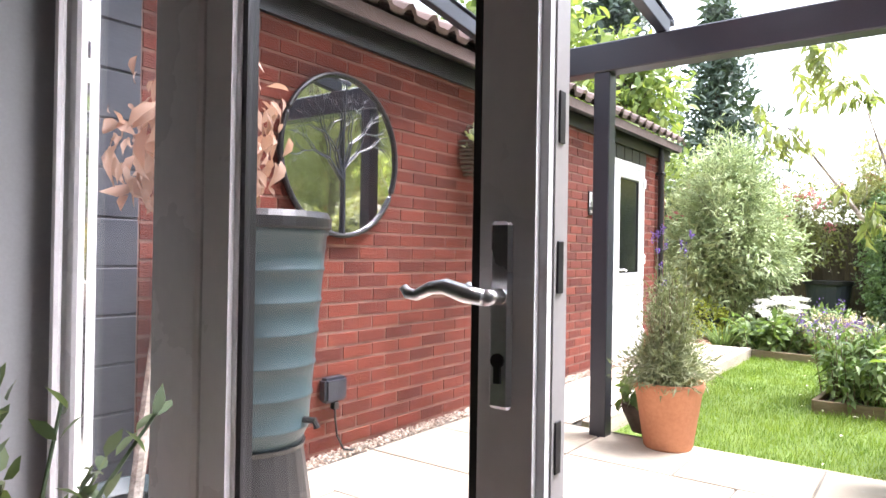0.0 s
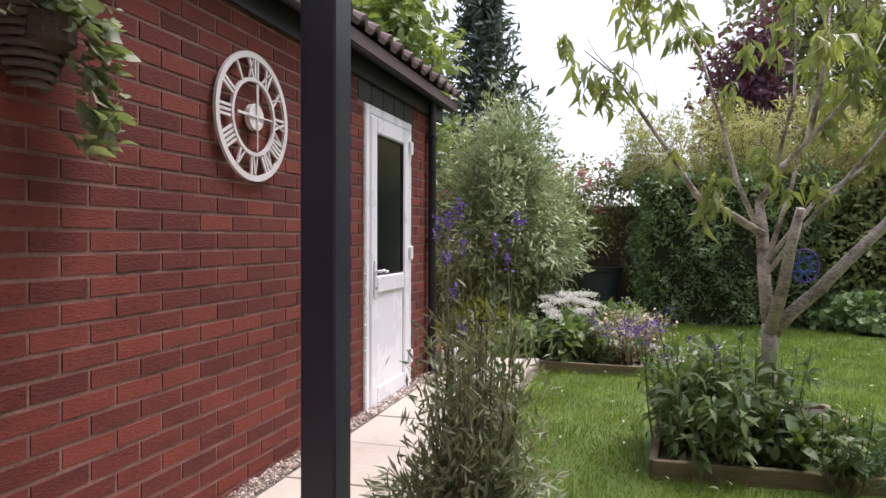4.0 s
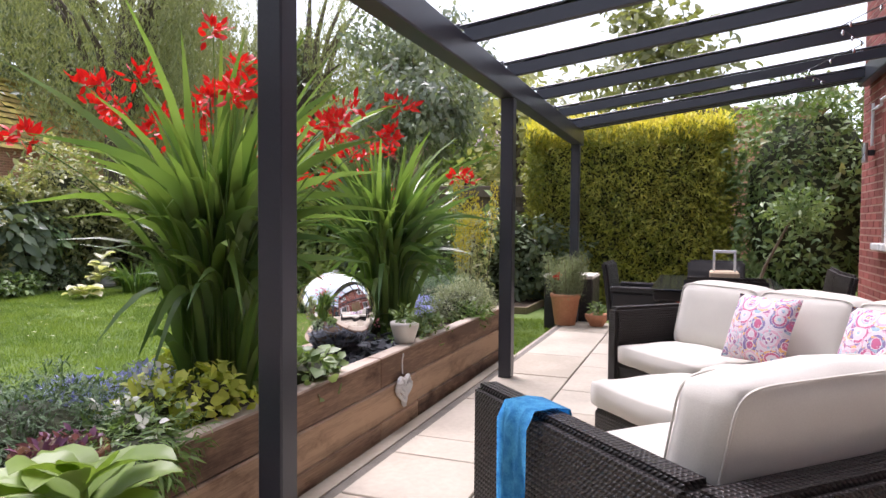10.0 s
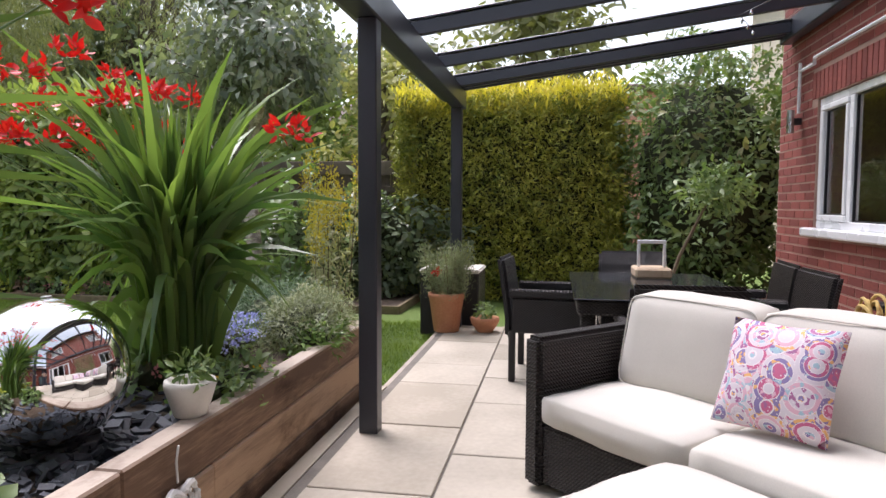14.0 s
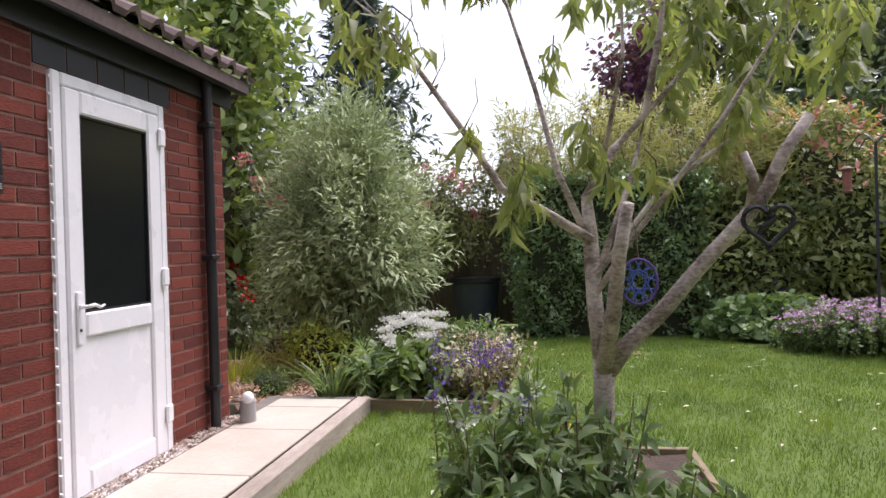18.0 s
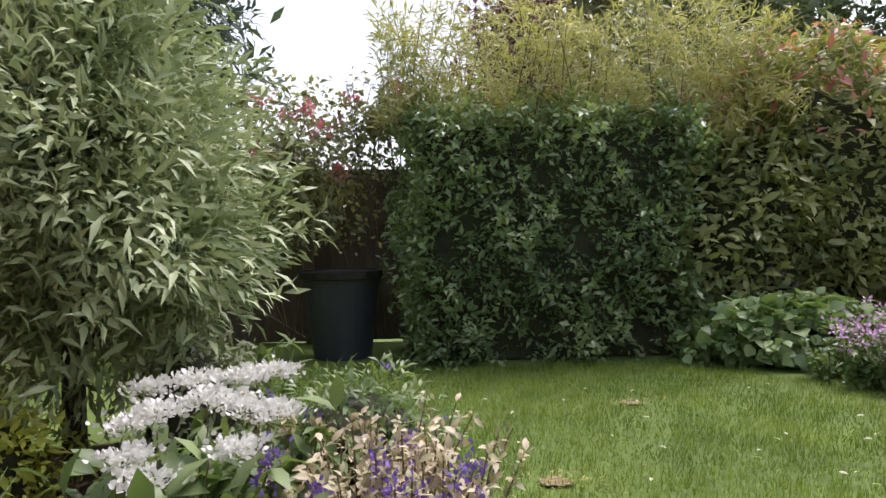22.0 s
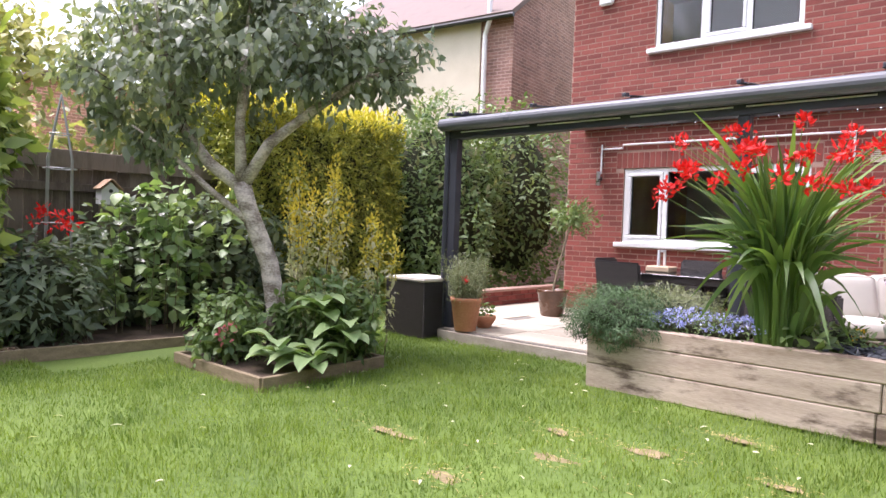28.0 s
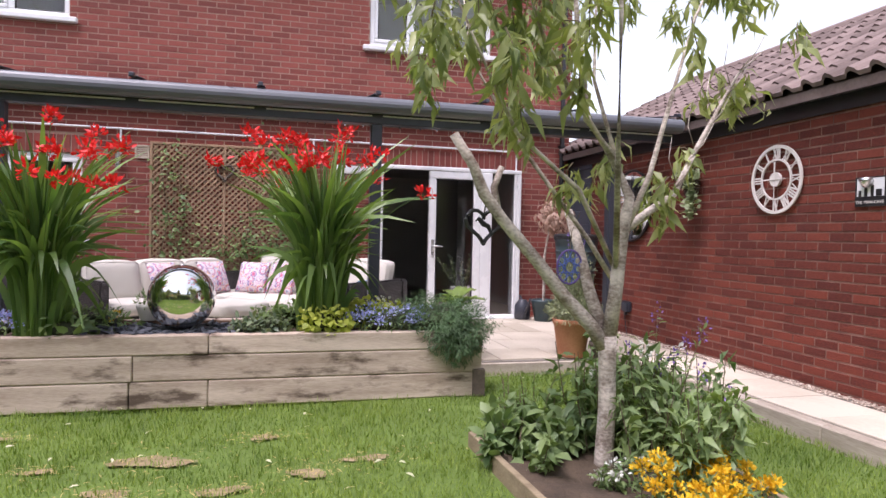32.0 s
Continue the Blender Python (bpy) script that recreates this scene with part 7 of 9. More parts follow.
lf_ivy = leaf_material("ivy_leaf", (0.13, 0.19, 0.08), (0.44, 0.49, 0.32), 0.5, 0.25, warm=1.0, cool=1.0)
P = np.concatenate([np.array([0.1, 3.06, 1.84]) + rng.normal(size=(130, 3)) * [0.04, 0.08, 0.04], np.stack([0.14 + 0.02 * rng.normal(size=130), 3.13 + 0.09 * rng.random(130) + 0.03 * rng.normal(size=130), 1.82 - 0.42 * rng.random(130)], 1)])
P[:, 0] = np.maximum(P[:, 0], 0.04)
part("ivy", foliage("ivy", P, np.tile([0.8, 0.2, 0.4], (len(P), 1)), 0.055, 0.8, 0.4), lf_ivy, bsk, kind="stuff")
ws = thing("wall_socket", (0.0, 1.78, 0.35), "grey weatherproof wall socket with a cable", "socket")
part("case", box(0.004, 0.07, 1.70, 1.86, 0.28, 0.41, 0.015, seg=2), anthracite, ws)
part("cable", tube([(0.05, 1.78, 0.28), (0.055, 1.78, 0.2), (0.05, 1.80, 0.1), (0.06, 1.84, 0.02), (0.08, 1.9, 0.006)], 0.006, 6), black_plastic, ws)
part("plug", box(0.03, 0.065, 1.765, 1.80, 0.24, 0.279, 0.004), black_plastic, ws)

wb = thing("water_butt", (0.36, 1.02, 0), "tall green plastic water butt on a black stand", "water butt")
part("stand", lathe([(0.22, 0), (0.24, 0.02), (0.20, 0.28), (0.21, 0.30)], (0.36, 1.02, 0), 24), black_plastic, wb)
prof = [(0.20, 0.302), (0.205, 0.33)]
for k in range(6):
    z = 0.36 + k * 0.125
    r = 0.219 + 0.010 * k
    prof += [(r, z), (r + 0.006, z + 0.006), (r + 0.006, z + 0.016), (r + 0.001, z + 0.022), (r + 0.006, z + 0.09)]
prof += [(0.278, 1.08), (0.28, 1.13), (0.288, 1.135), (0.29, 1.16)]
part("barrel", lathe(prof, (0.36, 1.02, 0), 36), butt_green, wb, smooth=True)
part("lid", lathe([(0.296, 1.155), (0.30, 1.165), (0.30, 1.20), (0.285, 1.225), (0.0, 1.24)], (0.36, 1.02, 0), 36), black_plastic, wb)
part("lid_catch", box(0.52, 0.57, 1.16, 1.22, 1.19, 1.225, 0.006), butt_green, wb)
part("tap", tube([(0.56, 1.10, 0.40), (0.61, 1.12, 0.40), (0.62, 1.125, 0.37)], 0.014, 8), black_plastic, wb)

# pots


def round_pot(name, loc, r, h, mat, label, rim=0.025, taper=0.72, category="plant pot"):
    t = thing(name, (loc[0], loc[1], loc[2]), label, category)
    rb_, z0 = r * taper, loc[2]
    part("pot", lathe([(rb_ * 0.96, 0), (rb_, 0.01), (r * 0.97, h - 0.06), (r, h - 0.055), (r + rim * 0.4, h - 0.02), (r + rim * 0.3, h), (r - 0.012, h), (r - 0.02, h - 0.05)], (loc[0], loc[1], z0), 32), mat, t, smooth=True)
    part("soil", lathe([(0, h - 0.055), (r - 0.02, h - 0.05)], (loc[0], loc[1], z0), 24), soil, t)
    return t


def sprigs(n, c, r, h, lean, seed, w=0.003):
    """Upright stems that lean outward from a centre; returns the mesh and the tips."""
    q = np.random.default_rng(seed)
    bm, tips, lines = bmesh.new(), [], []
    for k in range(n):
        an, d = q.uniform(0, 6.28), r * math.sqrt(q.random())
        b0 = np.array([c[0] + d * math.cos(an), c[1] + d * math.sin(an), c[2]])
        hh = h * q.uniform(0.6, 1.05)
        e = b0 + np.array([lean * math.cos(an) * q.random() * hh, lean * math.sin(an) * q.random() * hh, hh])
        m = (b0 + e) / 2 + q.normal(size=3) * 0.02
        tube([b0, m, e], [w * 1.5, w, w * 0.6], 4, bm)
        tips.append(e)
        lines.append((b0, m, e))
    return bm, np.array(tips), lines


def along(lines, per, lo=0.1, hi=1.0, jit=0.01):
    """Points and ways along stems."""
    P, D = [], []
    for b0, m, e in lines:
        s = rng.uniform(lo, hi, per)[:, None]
        p = np.where(s < 0.5, b0 + (m - b0) * 2 * s, m + (e - m) * (2 * s - 1))
        P.append(p + rng.normal(size=(per, 3)) * jit)
        D.append(np.tile(unit((e - b0)[None]), (per, 1)))
    return np.concatenate(P), np.concatenate(D)


def lavender(t, c, r, h, n, seed, spikes=True, lean=0.5):
    bm, tips, lines = sprigs(n, c, r, h * 0.62, lean, seed)
    part("twig_core", bm, twig, t, kind="stuff")
    P, D = along(lines, 190, 0.05, 1.0, 0.045)
    d = unit(D + 1.0 * rand_dirs(len(D)))
    part("foliage", leaf_mesh("foliage", P, d, rand_dirs(len(P)), 0.040, 0.0075, 0.2, 0.1), lf_lavender, t, kind="stuff")
    if spikes:
        bm, tips, lines = sprigs(n // 3, (c[0], c[1], c[2] + 0.1), r, h * 0.80, lean * 0.55, seed + 1, 0.002)
        part("flower_stalk", bm, lf_lavender, t, kind="stuff")
        P = np.repeat(tips, 22, 0) + rng.normal(size=(len(tips) * 22, 3)) * [0.005, 0.005, 0.014]
        part("blossom", leaf_mesh("blossom", P, unit(rand_dirs(len(P)) + [0, 0, 0.5]), rand_dirs(len(P)), 0.012, 0.008, 0.2, 0.1), pet_purple, t, kind="stuff")


p1 = round_pot("lavender_pot", (1.38, 3.07, 0.0), 0.185, 0.37, terracotta, "terracotta pot of leggy lavender by the veranda post")
lavender(p1, (1.38, 3.07, 0.32), 0.10, 0.98, 30, 21, lean=0.12)
P, N = blob_points(5200, (1.36, 3.06, 0.44), (0.22, 0.22, 0.17), 0.35, 4, 0.9, 0.34)
part("low_foliage", foliage("low_foliage", P, N, 0.046, 0.16, 0.9, 1.0), lf_lavender, p1, kind="stuff")
p2 = round_pot("bowl_pot", (1.16, 3.3, 0.0), 0.125, 0.17, bark_dark, "small dark bowl with a white-flowered plant", taper=0.6)
P, N = blob_points(160, (1.16, 3.3, 0.24), (0.12, 0.12, 0.11), 0.2, 3, 0.5)
part("foliage", foliage("foliage", P, N, 0.06, 0.7), lf_border, p2, kind="stuff")
P, N = blob_points(26, (1.16, 3.3, 0.29), (0.1, 0.1, 0.08), 0.2, 3, 0.3)
part("blossom", foliage("blossom", P, N, 0.035, 0.9), pet_white, p2, kind="stuff")
grey_pot = plain("sage_pot", (0.22, 0.30, 0.24), 0.35)
p3 = round_pot("hosta_pot", (2.57, 3.06, 0.0), 0.125, 0.26, grey_pot, "sage green pot with a broad-leaved plant", taper=0.8)


def rosette(t, c, n, L, W, rise, mat, name="leaf", seed=1, droop=0.6, stem=0.1):
    """Broad arching leaves round a crown, each its own mesh."""
    q = random.Random(seed)
    for k in range(n):
        an = k * 2.4 + q.uniform(-0.3, 0.3)
        ln, w = L * q.uniform(0.75, 1.1), W * q.uniform(0.8, 1.1)
        el = rise * q.uniform(0.7, 1.2)
        bm = bmesh.new()
        prev = None
        m = 8
        z0 = c[2] + stem * q.random()
        for i in range(m + 1):
            f = i / m
            d = ln * (f * math.cos(el) + 0.1 * f)
            z = z0 + ln * (math.sin(el) * f - droop * f * f * 0.7)
            hw = w / 2 * (math.sin(math.pi * min(1, f * 0.93 + 0.05)) ** 0.7) * (0.25 + 0.75 * min(1, f * 3))
            if i == m:
                hw = 0.002
            row = []
            for s in (-1, -0.5, 0, 0.5, 1):
                wave = 0.03 * w * math.sin(f * 16 + s) * abs(s)
                x = d * math.cos(an) - s * hw * math.sin(an)
                y = d * math.sin(an) + s * hw * math.cos(an)
                row.append(bm.verts.new((c[0] + x, c[1] + y, z + abs(s) * hw * 0.35 + wave)))
            if prev:
                for a, b, cc, d_ in zip(prev, prev[1:], row[1:], row):
                    bm.faces.new((a, b, cc, d_))
            prev = row
        part(name, bm, mat, t, smooth=True)


lf_hosta = leaf_material("hosta_leaf", (0.085, 0.19, 0.04), (0.20, 0.36, 0.085), 0.42, 0.3, cool=1.1)
rosette(p3, (2.57, 3.06, 0.45), 15, 0.30, 0.135, 0.85, lf_hosta, seed=4, droop=0.6, stem=0.10)
rosette(p3, (2.57, 3.06, 0.27), 10, 0.24, 0.12, 0.75, lf_hosta, seed=5, droop=0.6, stem=0.10)
part("stalk", tube([(2.57, 3.06, 0.2), (2.575, 3.06, 0.4), (2.57, 3.06, 0.6)], [0.016, 0.013, 0.008], 8), lf_hosta, p3)
p4 = round_pot("lavender_pot", (9.28, 3.13, 0.0), 0.17, 0.37, terracotta, "terracotta pot of dry lavender with one red flower")
lavender(p4, (9.28, 3.13, 0.32), 0.12, 0.80, 40, 23, spikes=False, lean=0.4)
part("flower", foliage("flower", np.array([9.24, 3.22, 0.56]) + rng.normal(size=(40, 3)) * 0.02, rand_dirs(40), 0.035, 0.7), pet_red, p4, kind="stuff")
p5 = round_pot("bowl_pot", (9.30, 2.76, 0.0), 0.13, 0.14, terracotta, "low terracotta bowl with small plants", taper=0.6)
P, N = blob_points(120, (9.30, 2.76, 0.19), (0.1, 0.1, 0.09), 0.2, 3, 0.5)
part("foliage", foliage("foliage", P, N, 0.045, 0.5), lf_border, p5, kind="stuff")
glaze = material("brown_glaze", (0.07, 0.035, 0.02), (0.16, 0.08, 0.045), 0.25, 4, 40, 0.1)
p6 = round_pot("bay_tree_pot", (9.40, 1.12, 0.0), 0.21, 0.36, glaze, "brown glazed pot with a small standard tree", category="potted tree")
part("trunk", tube([(9.40, 1.12, 0.3), (9.39, 0.98, 0.75), (9.38, 0.75, 1.25)], [0.02, 0.016, 0.012], 8), twig, p6)
P, N = blob_points(640, (9.38, 0.68, 1.36), (0.30, 0.30, 0.22), 0.45, 4, 0.9)
part("crown", foliage("crown", P, N, 0.08, 0.34), lf_border, p6, kind="stuff")
lw_ = thing("low_wall", (10.6, 0.9, 0), "low red brick retaining wall behind the patio", "wall", kind="structure")
part("core", box(10.6, 10.78, -1.0, 2.4, LAWN, 0.2), mortar, lw_)
part("brickwork", joined_bricks("brickwork", brick_quads(-1.0, 2.4, -0.02, 0.22, [], seed=9), lambda a, z, d: (10.6 - d - 0.012, a, z)), brick_house, lw_, kind="stuff")
part("coping", box(10.57, 10.8, -1.0, 2.4, 0.201, 0.24, 0.006), mortar_house, lw_)
part("paving", box(9.621, 10.6, -1.0, 2.6, -0.2, -0.004), stone, patio)
# beech in a pot by the butt
p7 = round_pot("beech_pot", (0.55, 0.42, 0.0), 0.17, 0.30, butt_green, "green pot with a slim dry-leaved beech", category="potted tree")
part("trunk", tube([(0.55, 0.42, 0.25), (0.58, 0.48, 0.9), (0.54, 0.55, 1.35), (0.52, 0.62, 1.68)], [0.022, 0.018, 0.012, 0.005], 8), bark_pale, p7)
P, N = blob_points(360, (0.54, 0.66, 1.46), (0.24, 0.32, 0.28), 0.35, 3, 0.8)
part("crown", foliage("crown", P, N, 0.085, 0.42, 0.3, droop=0.9, curl=0.7), lf_copper, p7, kind="stuff")
# house plant inside by the doors
p8 = round_pot("house_plant", (1.52, -0.42, 0.0), 0.16, 0.42, plain("white_pot", (0.6, 0.6, 0.6), 0.3), "dark leafy house plant in a white pot", category="house plant")
bm, tips, lines = sprigs(16, (1.52, -0.42, 0.38), 0.08, 0.55, 0.7, 31, 0.005)
part("stalk", bm, lf_dark, p8, kind="stuff")
P, D = along(lines, 16, 0.25, 1.0, 0.01)
part("foliage", leaf_mesh("foliage", P, unit(D + 1.4 * rand_dirs(len(D))), rand_dirs(len(P)) + [0, 0, 1], 0.055, 0.024, 0.2, 0.2), lf_dark, p8, kind="stuff")
# watering can and small pots by the butt
wc = thing("watering_can", (0.62, 0.28, 0), "dark plastic watering can", "watering can")
part("body", lathe([(0.10, 0), (0.115, 0.02), (0.11, 0.2), (0.06, 0.27), (0.055, 0.28)], (0.78, 0.2, 0), 20), anthracite, wc, smooth=True)
part("handle", tube([(0.78, 0.2, 0.27), (0.80, 0.12, 0.33), (0.80, 0.06, 0.25), (0.79, 0.09, 0.1)], 0.012, 8), anthracite, wc)
part("spout", tube([(0.78, 0.30, 0.1), (0.78, 0.42, 0.22), (0.78, 0.5, 0.32)], [0.025, 0.018, 0.013], 8), anthracite, wc)

# tiny lamps up the garage door's jamb
jl = thing("string_lights", (0.02, GD[0] - 0.012, 0.02), "string of tiny white lamps up the garage door jamb", "string lights")
part("cable", tube([(0.012, GD[0] - 0.014 + 0.003 * (k % 2), 0.02 + 0.2 * k) for k in range(11)], 0.0025, 4), white_upvc, jl)
for k in range(24):
    part("lamp", lathe([(0.0, -0.009), (0.008, -0.004), (0.009, 0.004), (0.0, 0.01)], (0.02, GD[0] - 0.013, 0.06 + 0.085 * k), 6), white_upvc, jl)

# ---- plants and garden things ----
lf_lime = leaf_material("lime_leaf", (0.28, 0.34, 0.05), (0.66, 0.68, 0.14), 0.5, 0.3, warm=1.0, cool=1.0)
lf_rosemary = leaf_material("rosemary_leaf", (0.028, 0.066, 0.026), (0.10, 0.18, 0.07), 0.55, 0.15, warm=1.0, cool=1.0)
lf_cream = leaf_material("cream_leaf", (0.20, 0.25, 0.10), (0.66, 0.60, 0.42), 0.5, 0.25, (1, 1, 0.8), warm=1.1, cool=1.0)
lf_pale = leaf_material("pale_leaf", (0.30, 0.44, 0.14), (0.55, 0.66, 0.28), 0.45, 0.35)
lf_geranium = leaf_material("geranium_leaf", (0.09, 0.155, 0.06), (0.30, 0.40, 0.18), 0.45, 0.25, warm=1.0, cool=1.0)
lf_blue = leaf_material("blue_green_leaf", (0.12, 0.23, 0.095), (0.36, 0.50, 0.24), 0.4, 0.25, warm=1.1, cool=1.0)
lf_straw = leaf_material("straw_blade", (0.30, 0.26, 0.09), (0.56, 0.47, 0.20), 0.6, 0.3, (1.1, 1, 0.6), warm=1.0, cool=1.0)
white_wicker = plain("white_wicker", (0.72, 0.72, 0.70), 0.7)
black_iron = plain("black_iron", (0.02, 0.02, 0.022), 0.5)
rust = material("rusty_metal", (0.10, 0.055, 0.035), (0.20, 0.12, 0.08), 0.7, 8, 60, 0.3)
bath_stone = material("weathered_stone", (0.26, 0.25, 0.22), (0.46, 0.45, 0.40), 0.9, 5, 50, 0.5)


def blades(name, base, out, length, width, lean, droop, segs=5, power=1.8):
    """Sword-shaped blades: from base points they rise, lean along out (n, 3; level) and droop at the tip."""
    n = len(base)
    out = unit(out)
    flat = np.stack([-out[:, 1], out[:, 0], np.zeros(n)], 1)
    flat = unit(flat + 0.3 * rng.normal(size=(n, 3)) * [1, 1, 0.3])
    turn = rng.uniform(0, 2 * math.pi, n)[:, None]
    L, W = np.broadcast_to(length, n)[:, None], np.broadcast_to(width, n)[:, None]
    ln, dr = np.broadcast_to(lean, n)[:, None], np.broadcast_to(droop, n)[:, None]
    rows = []
    for i in range(segs + 1):
        f = i / segs
        c = base + L * (ln * f ** power * out) + np.array([0, 0, 1.0]) * L * (f - dr * f ** 3)
        w = W / 2 * (0.75 + 0.5 * f) * (1 - f ** 3) + 0.0006
        along_out, along_up = ln * power * max(f, 0.02) ** (power - 1), 1 - 3 * dr * f * f
        edge = unit(along_up * out - along_out * np.array([0, 0, 1.0]))
        side = np.cos(turn) * flat + np.sin(turn) * edge
        rows += [c - side * w, c + side * w]
    co = np.stack(rows, 1).reshape(-1, 3)
    k = np.arange(n)[:, None] * (2 * (segs + 1))
    idx = np.concatenate([k + [2 * i, 2 * i + 1, 2 * i + 3, 2 * i + 2] for i in range(segs)], 0)
    me = raw_mesh(name, co, 4, idx)
    me.shade_smooth()
    return me


def level_dirs(n, q):
    a = q.uniform(0, 2 * math.pi, n)
    return np.stack([np.cos(a), np.sin(a), np.zeros(n)], 1)


def tuft(t, c, n, r, L, W, lean, droop, mat, seed, name="blade", power=1.8):
    """A tuft of strap leaves under a thing."""
    q = np.random.default_rng(seed)
    d = level_dirs(n, q)
    base = np.array(c) + d * (r * np.sqrt(q.random(n)))[:, None]
    base[:, 2] -= 0.02
    part(name, blades(name, base, d, L * q.uniform(0.6, 1.08, n), W * q.uniform(0.7, 1.2, n), lean * q.uniform(0.15, 1.1, n), droop * q.uniform(0.2, 1.2, n), power=power), mat, t, kind="stuff")


def florets(t, pts, n, spread, size, aspect, mat, name="blossom", up=0.4):
    """Small petals gathered round points."""
    P = np.repeat(np.array(pts), n, 0)
    off = rng.normal(size=P.shape) * np.array(spread)
    P = P + off
    part(name, leaf_mesh(name, P, unit(unit(off) + 0.7 * rand_dirs(len(P)) + [0, 0, up]), rand_dirs(len(P)), size * rng.uniform(0.7, 1.2, len(P)), size * aspect, 0.3, 0.2), mat, t, kind="stuff")


def cushion_plant(name, c, r, n, size, aspect, mat, label, flower=None, category="plant", seed=0.0, core=0.62, droop=0.1, zmin=None, group=""):
    """A low mound of leaves with, if given, flowers (material, count, petals, size) on top."""
    base = c[2] - r[2] * 0.5 if zmin is None else zmin
    t = thing(name, (c[0], c[1], base), label, category, group)
    p, nn = blob_points(n, c, r, 0.28, 3.4, 0.6, base - 0.01, seed)
    part("foliage", foliage("foliage", p, nn, size, aspect, 0.7, droop=droop), mat, t, kind="stuff")
    # solid core coloured as dark as the shade within the mound
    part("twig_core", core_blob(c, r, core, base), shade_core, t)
    if flower:
        fm, cnt, per, fs = flower
        p, nn = blob_points(cnt, c, tuple(q * 1.06 for q in r), 0.28, 3.4, 0.12, c[2] + 0.1 * r[2], seed)
        florets(t, p, per, (fs * 0.5, fs * 0.5, fs * 0.35), fs, 0.7, fm)
    return t


# two clumps of crocosmia in the raised bed
def crocosmia(c, h, n, nf, seed, fan, lean=0.0):
    t = thing("crocosmia", c, "tall crocosmia with sword leaves and scarlet flowers", "flowering plant", "crocosmia in the raised bed")
    q = np.random.default_rng(seed)
    d = level_dirs(n, q)
    base = np.array(c) + d * (0.15 * np.sqrt(q.random(n)))[:, None]
    d = unit(d + 0.55 * level_dirs(n, q))
    part("blade", blades("blade", base, d, h * q.uniform(0.62, 1.12, n), 0.074 * q.uniform(0.55, 1.2, n), fan * q.uniform(0.02, 1.25, n) ** 1.1, 0.50 * q.random(n) ** 1.3, 10, 3.6), lf_croc, t, kind="stuff")
    m = n // 16
    d2 = level_dirs(m, q)
    b2 = np.array(c) + d2 * 0.15
    part("outer_blade", blades("outer_blade", b2, d2, h * q.uniform(0.3, 0.62, m), 0.050, 0.34 * q.uniform(0.2, 1.1, m), 0.55 * q.random(m), 6, 1.5), lf_croc, t, kind="stuff")
    bm = bmesh.new()
    heads = []
    for k in range(nf):
        an = q.uniform(0, 6.28)
        if q.random() < lean:
            an = q.uniform(0.3, math.pi - 0.3)
        u = np.array([math.cos(an), math.sin(an), 0])
        rr = fan * h * q.uniform(0.25, 1.4)
        hh = h * q.uniform(0.84, 1.17) * (1.08 - 0.15 * rr / (fan * h))
        pts = [np.array(c) + u * rr * f ** 2 + np.array([0, 0, hh * (f - 0.06 * f ** 6)]) for f in (0, 0.4, 0.7, 0.88, 1.0)]
        e = pts[-1] + u * 0.085 + np.array([0, 0, -0.012])
        tube([tuple(p) for p in pts] + [tuple(e)], [0.005, 0.005, 0.004, 0.003, 0.0025, 0.002], 4, bm)
        for s in np.linspace(0, 1, 4):
            heads.append(pts[-1] + (e - pts[-1]) * s + np.array([0, 0, 0.022]) + q.normal(size=3) * 0.012)
    m = n // 12
    d3 = level_dirs(m, q)
    b3 = np.array(c) + d3 * 0.12
    part("bent_blade", blades("bent_blade", b3, d3, h * q.uniform(0.7, 1.0, m), 0.066, 0.36 * q.uniform(0.5, 1.1, m), q.uniform(0.55, 0.95, m), 10, 2.4), lf_croc, t, kind="stuff")
    part("flower_stalk", bm, lf_croc, t, kind="stuff")
    florets(t, heads, 8, (0.018, 0.018, 0.015), 0.052, 0.45, pet_red, up=0.5)


crocosmia((3.90, 3.76, 0.37), 1.52, 330, 30, 41, 0.40, 0.25)
crocosmia((5.86, 3.84, 0.37), 1.42, 310, 28, 42, 0.42, 0.85)

# mirror ball on slate chips
ball = thing("gazing_ball", (4.93, 3.73, 0.40), "large polished steel gazing ball on slate chips", "garden ornament")
bm = bmesh.new()
bmesh.ops.create_uvsphere(bm, u_segments=64, v_segments=40, radius=0.245, matrix=Matrix.Translation((4.93, 3.73, 0.655)))
part("sphere", bm, chrome, ball, smooth=True)
part("water_jet", lathe([(0.02, 0.24), (0.016, 0.25), (0.0, 0.252)], (4.93, 3.73, 0.655), 12), steel, ball)
co, idx = [], []
q = np.random.default_rng(5)
for k in range(420):
    x, y = 4.93 + q.normal() * 0.30, 3.67 + q.uniform(-0.28, 0.28)
    z = 0.385 + q.random() * 0.03
    a, b = q.uniform(0.02, 0.05), q.uniform(0.012, 0.03)
    u = rand_dirs(1)[0] * [1, 1, 0.35]
    u /= np.linalg.norm(u)
    v = np.cross(u, [0, 0, 1]) + q.normal(size=3) * 0.3
    v /= np.linalg.norm(v)
    w = np.cross(u, v) * 0.006
    k0 = len(co)
    for s in (-1, 1):
        co += [np.array([x, y, z]) + u * a * sx + v * b * sy + w * s for sx, sy in ((-1, -0.6), (0.7, -1), (1, 0.5), (-0.5, 1))]
    idx += [(k0, k0 + 1, k0 + 2, k0 + 3), (k0 + 7, k0 + 6, k0 + 5, k0 + 4)] + [(k0 + i, k0 + 4 + i, k0 + 4 + (i + 1) % 4, k0 + (i + 1) % 4) for i in range(4)]
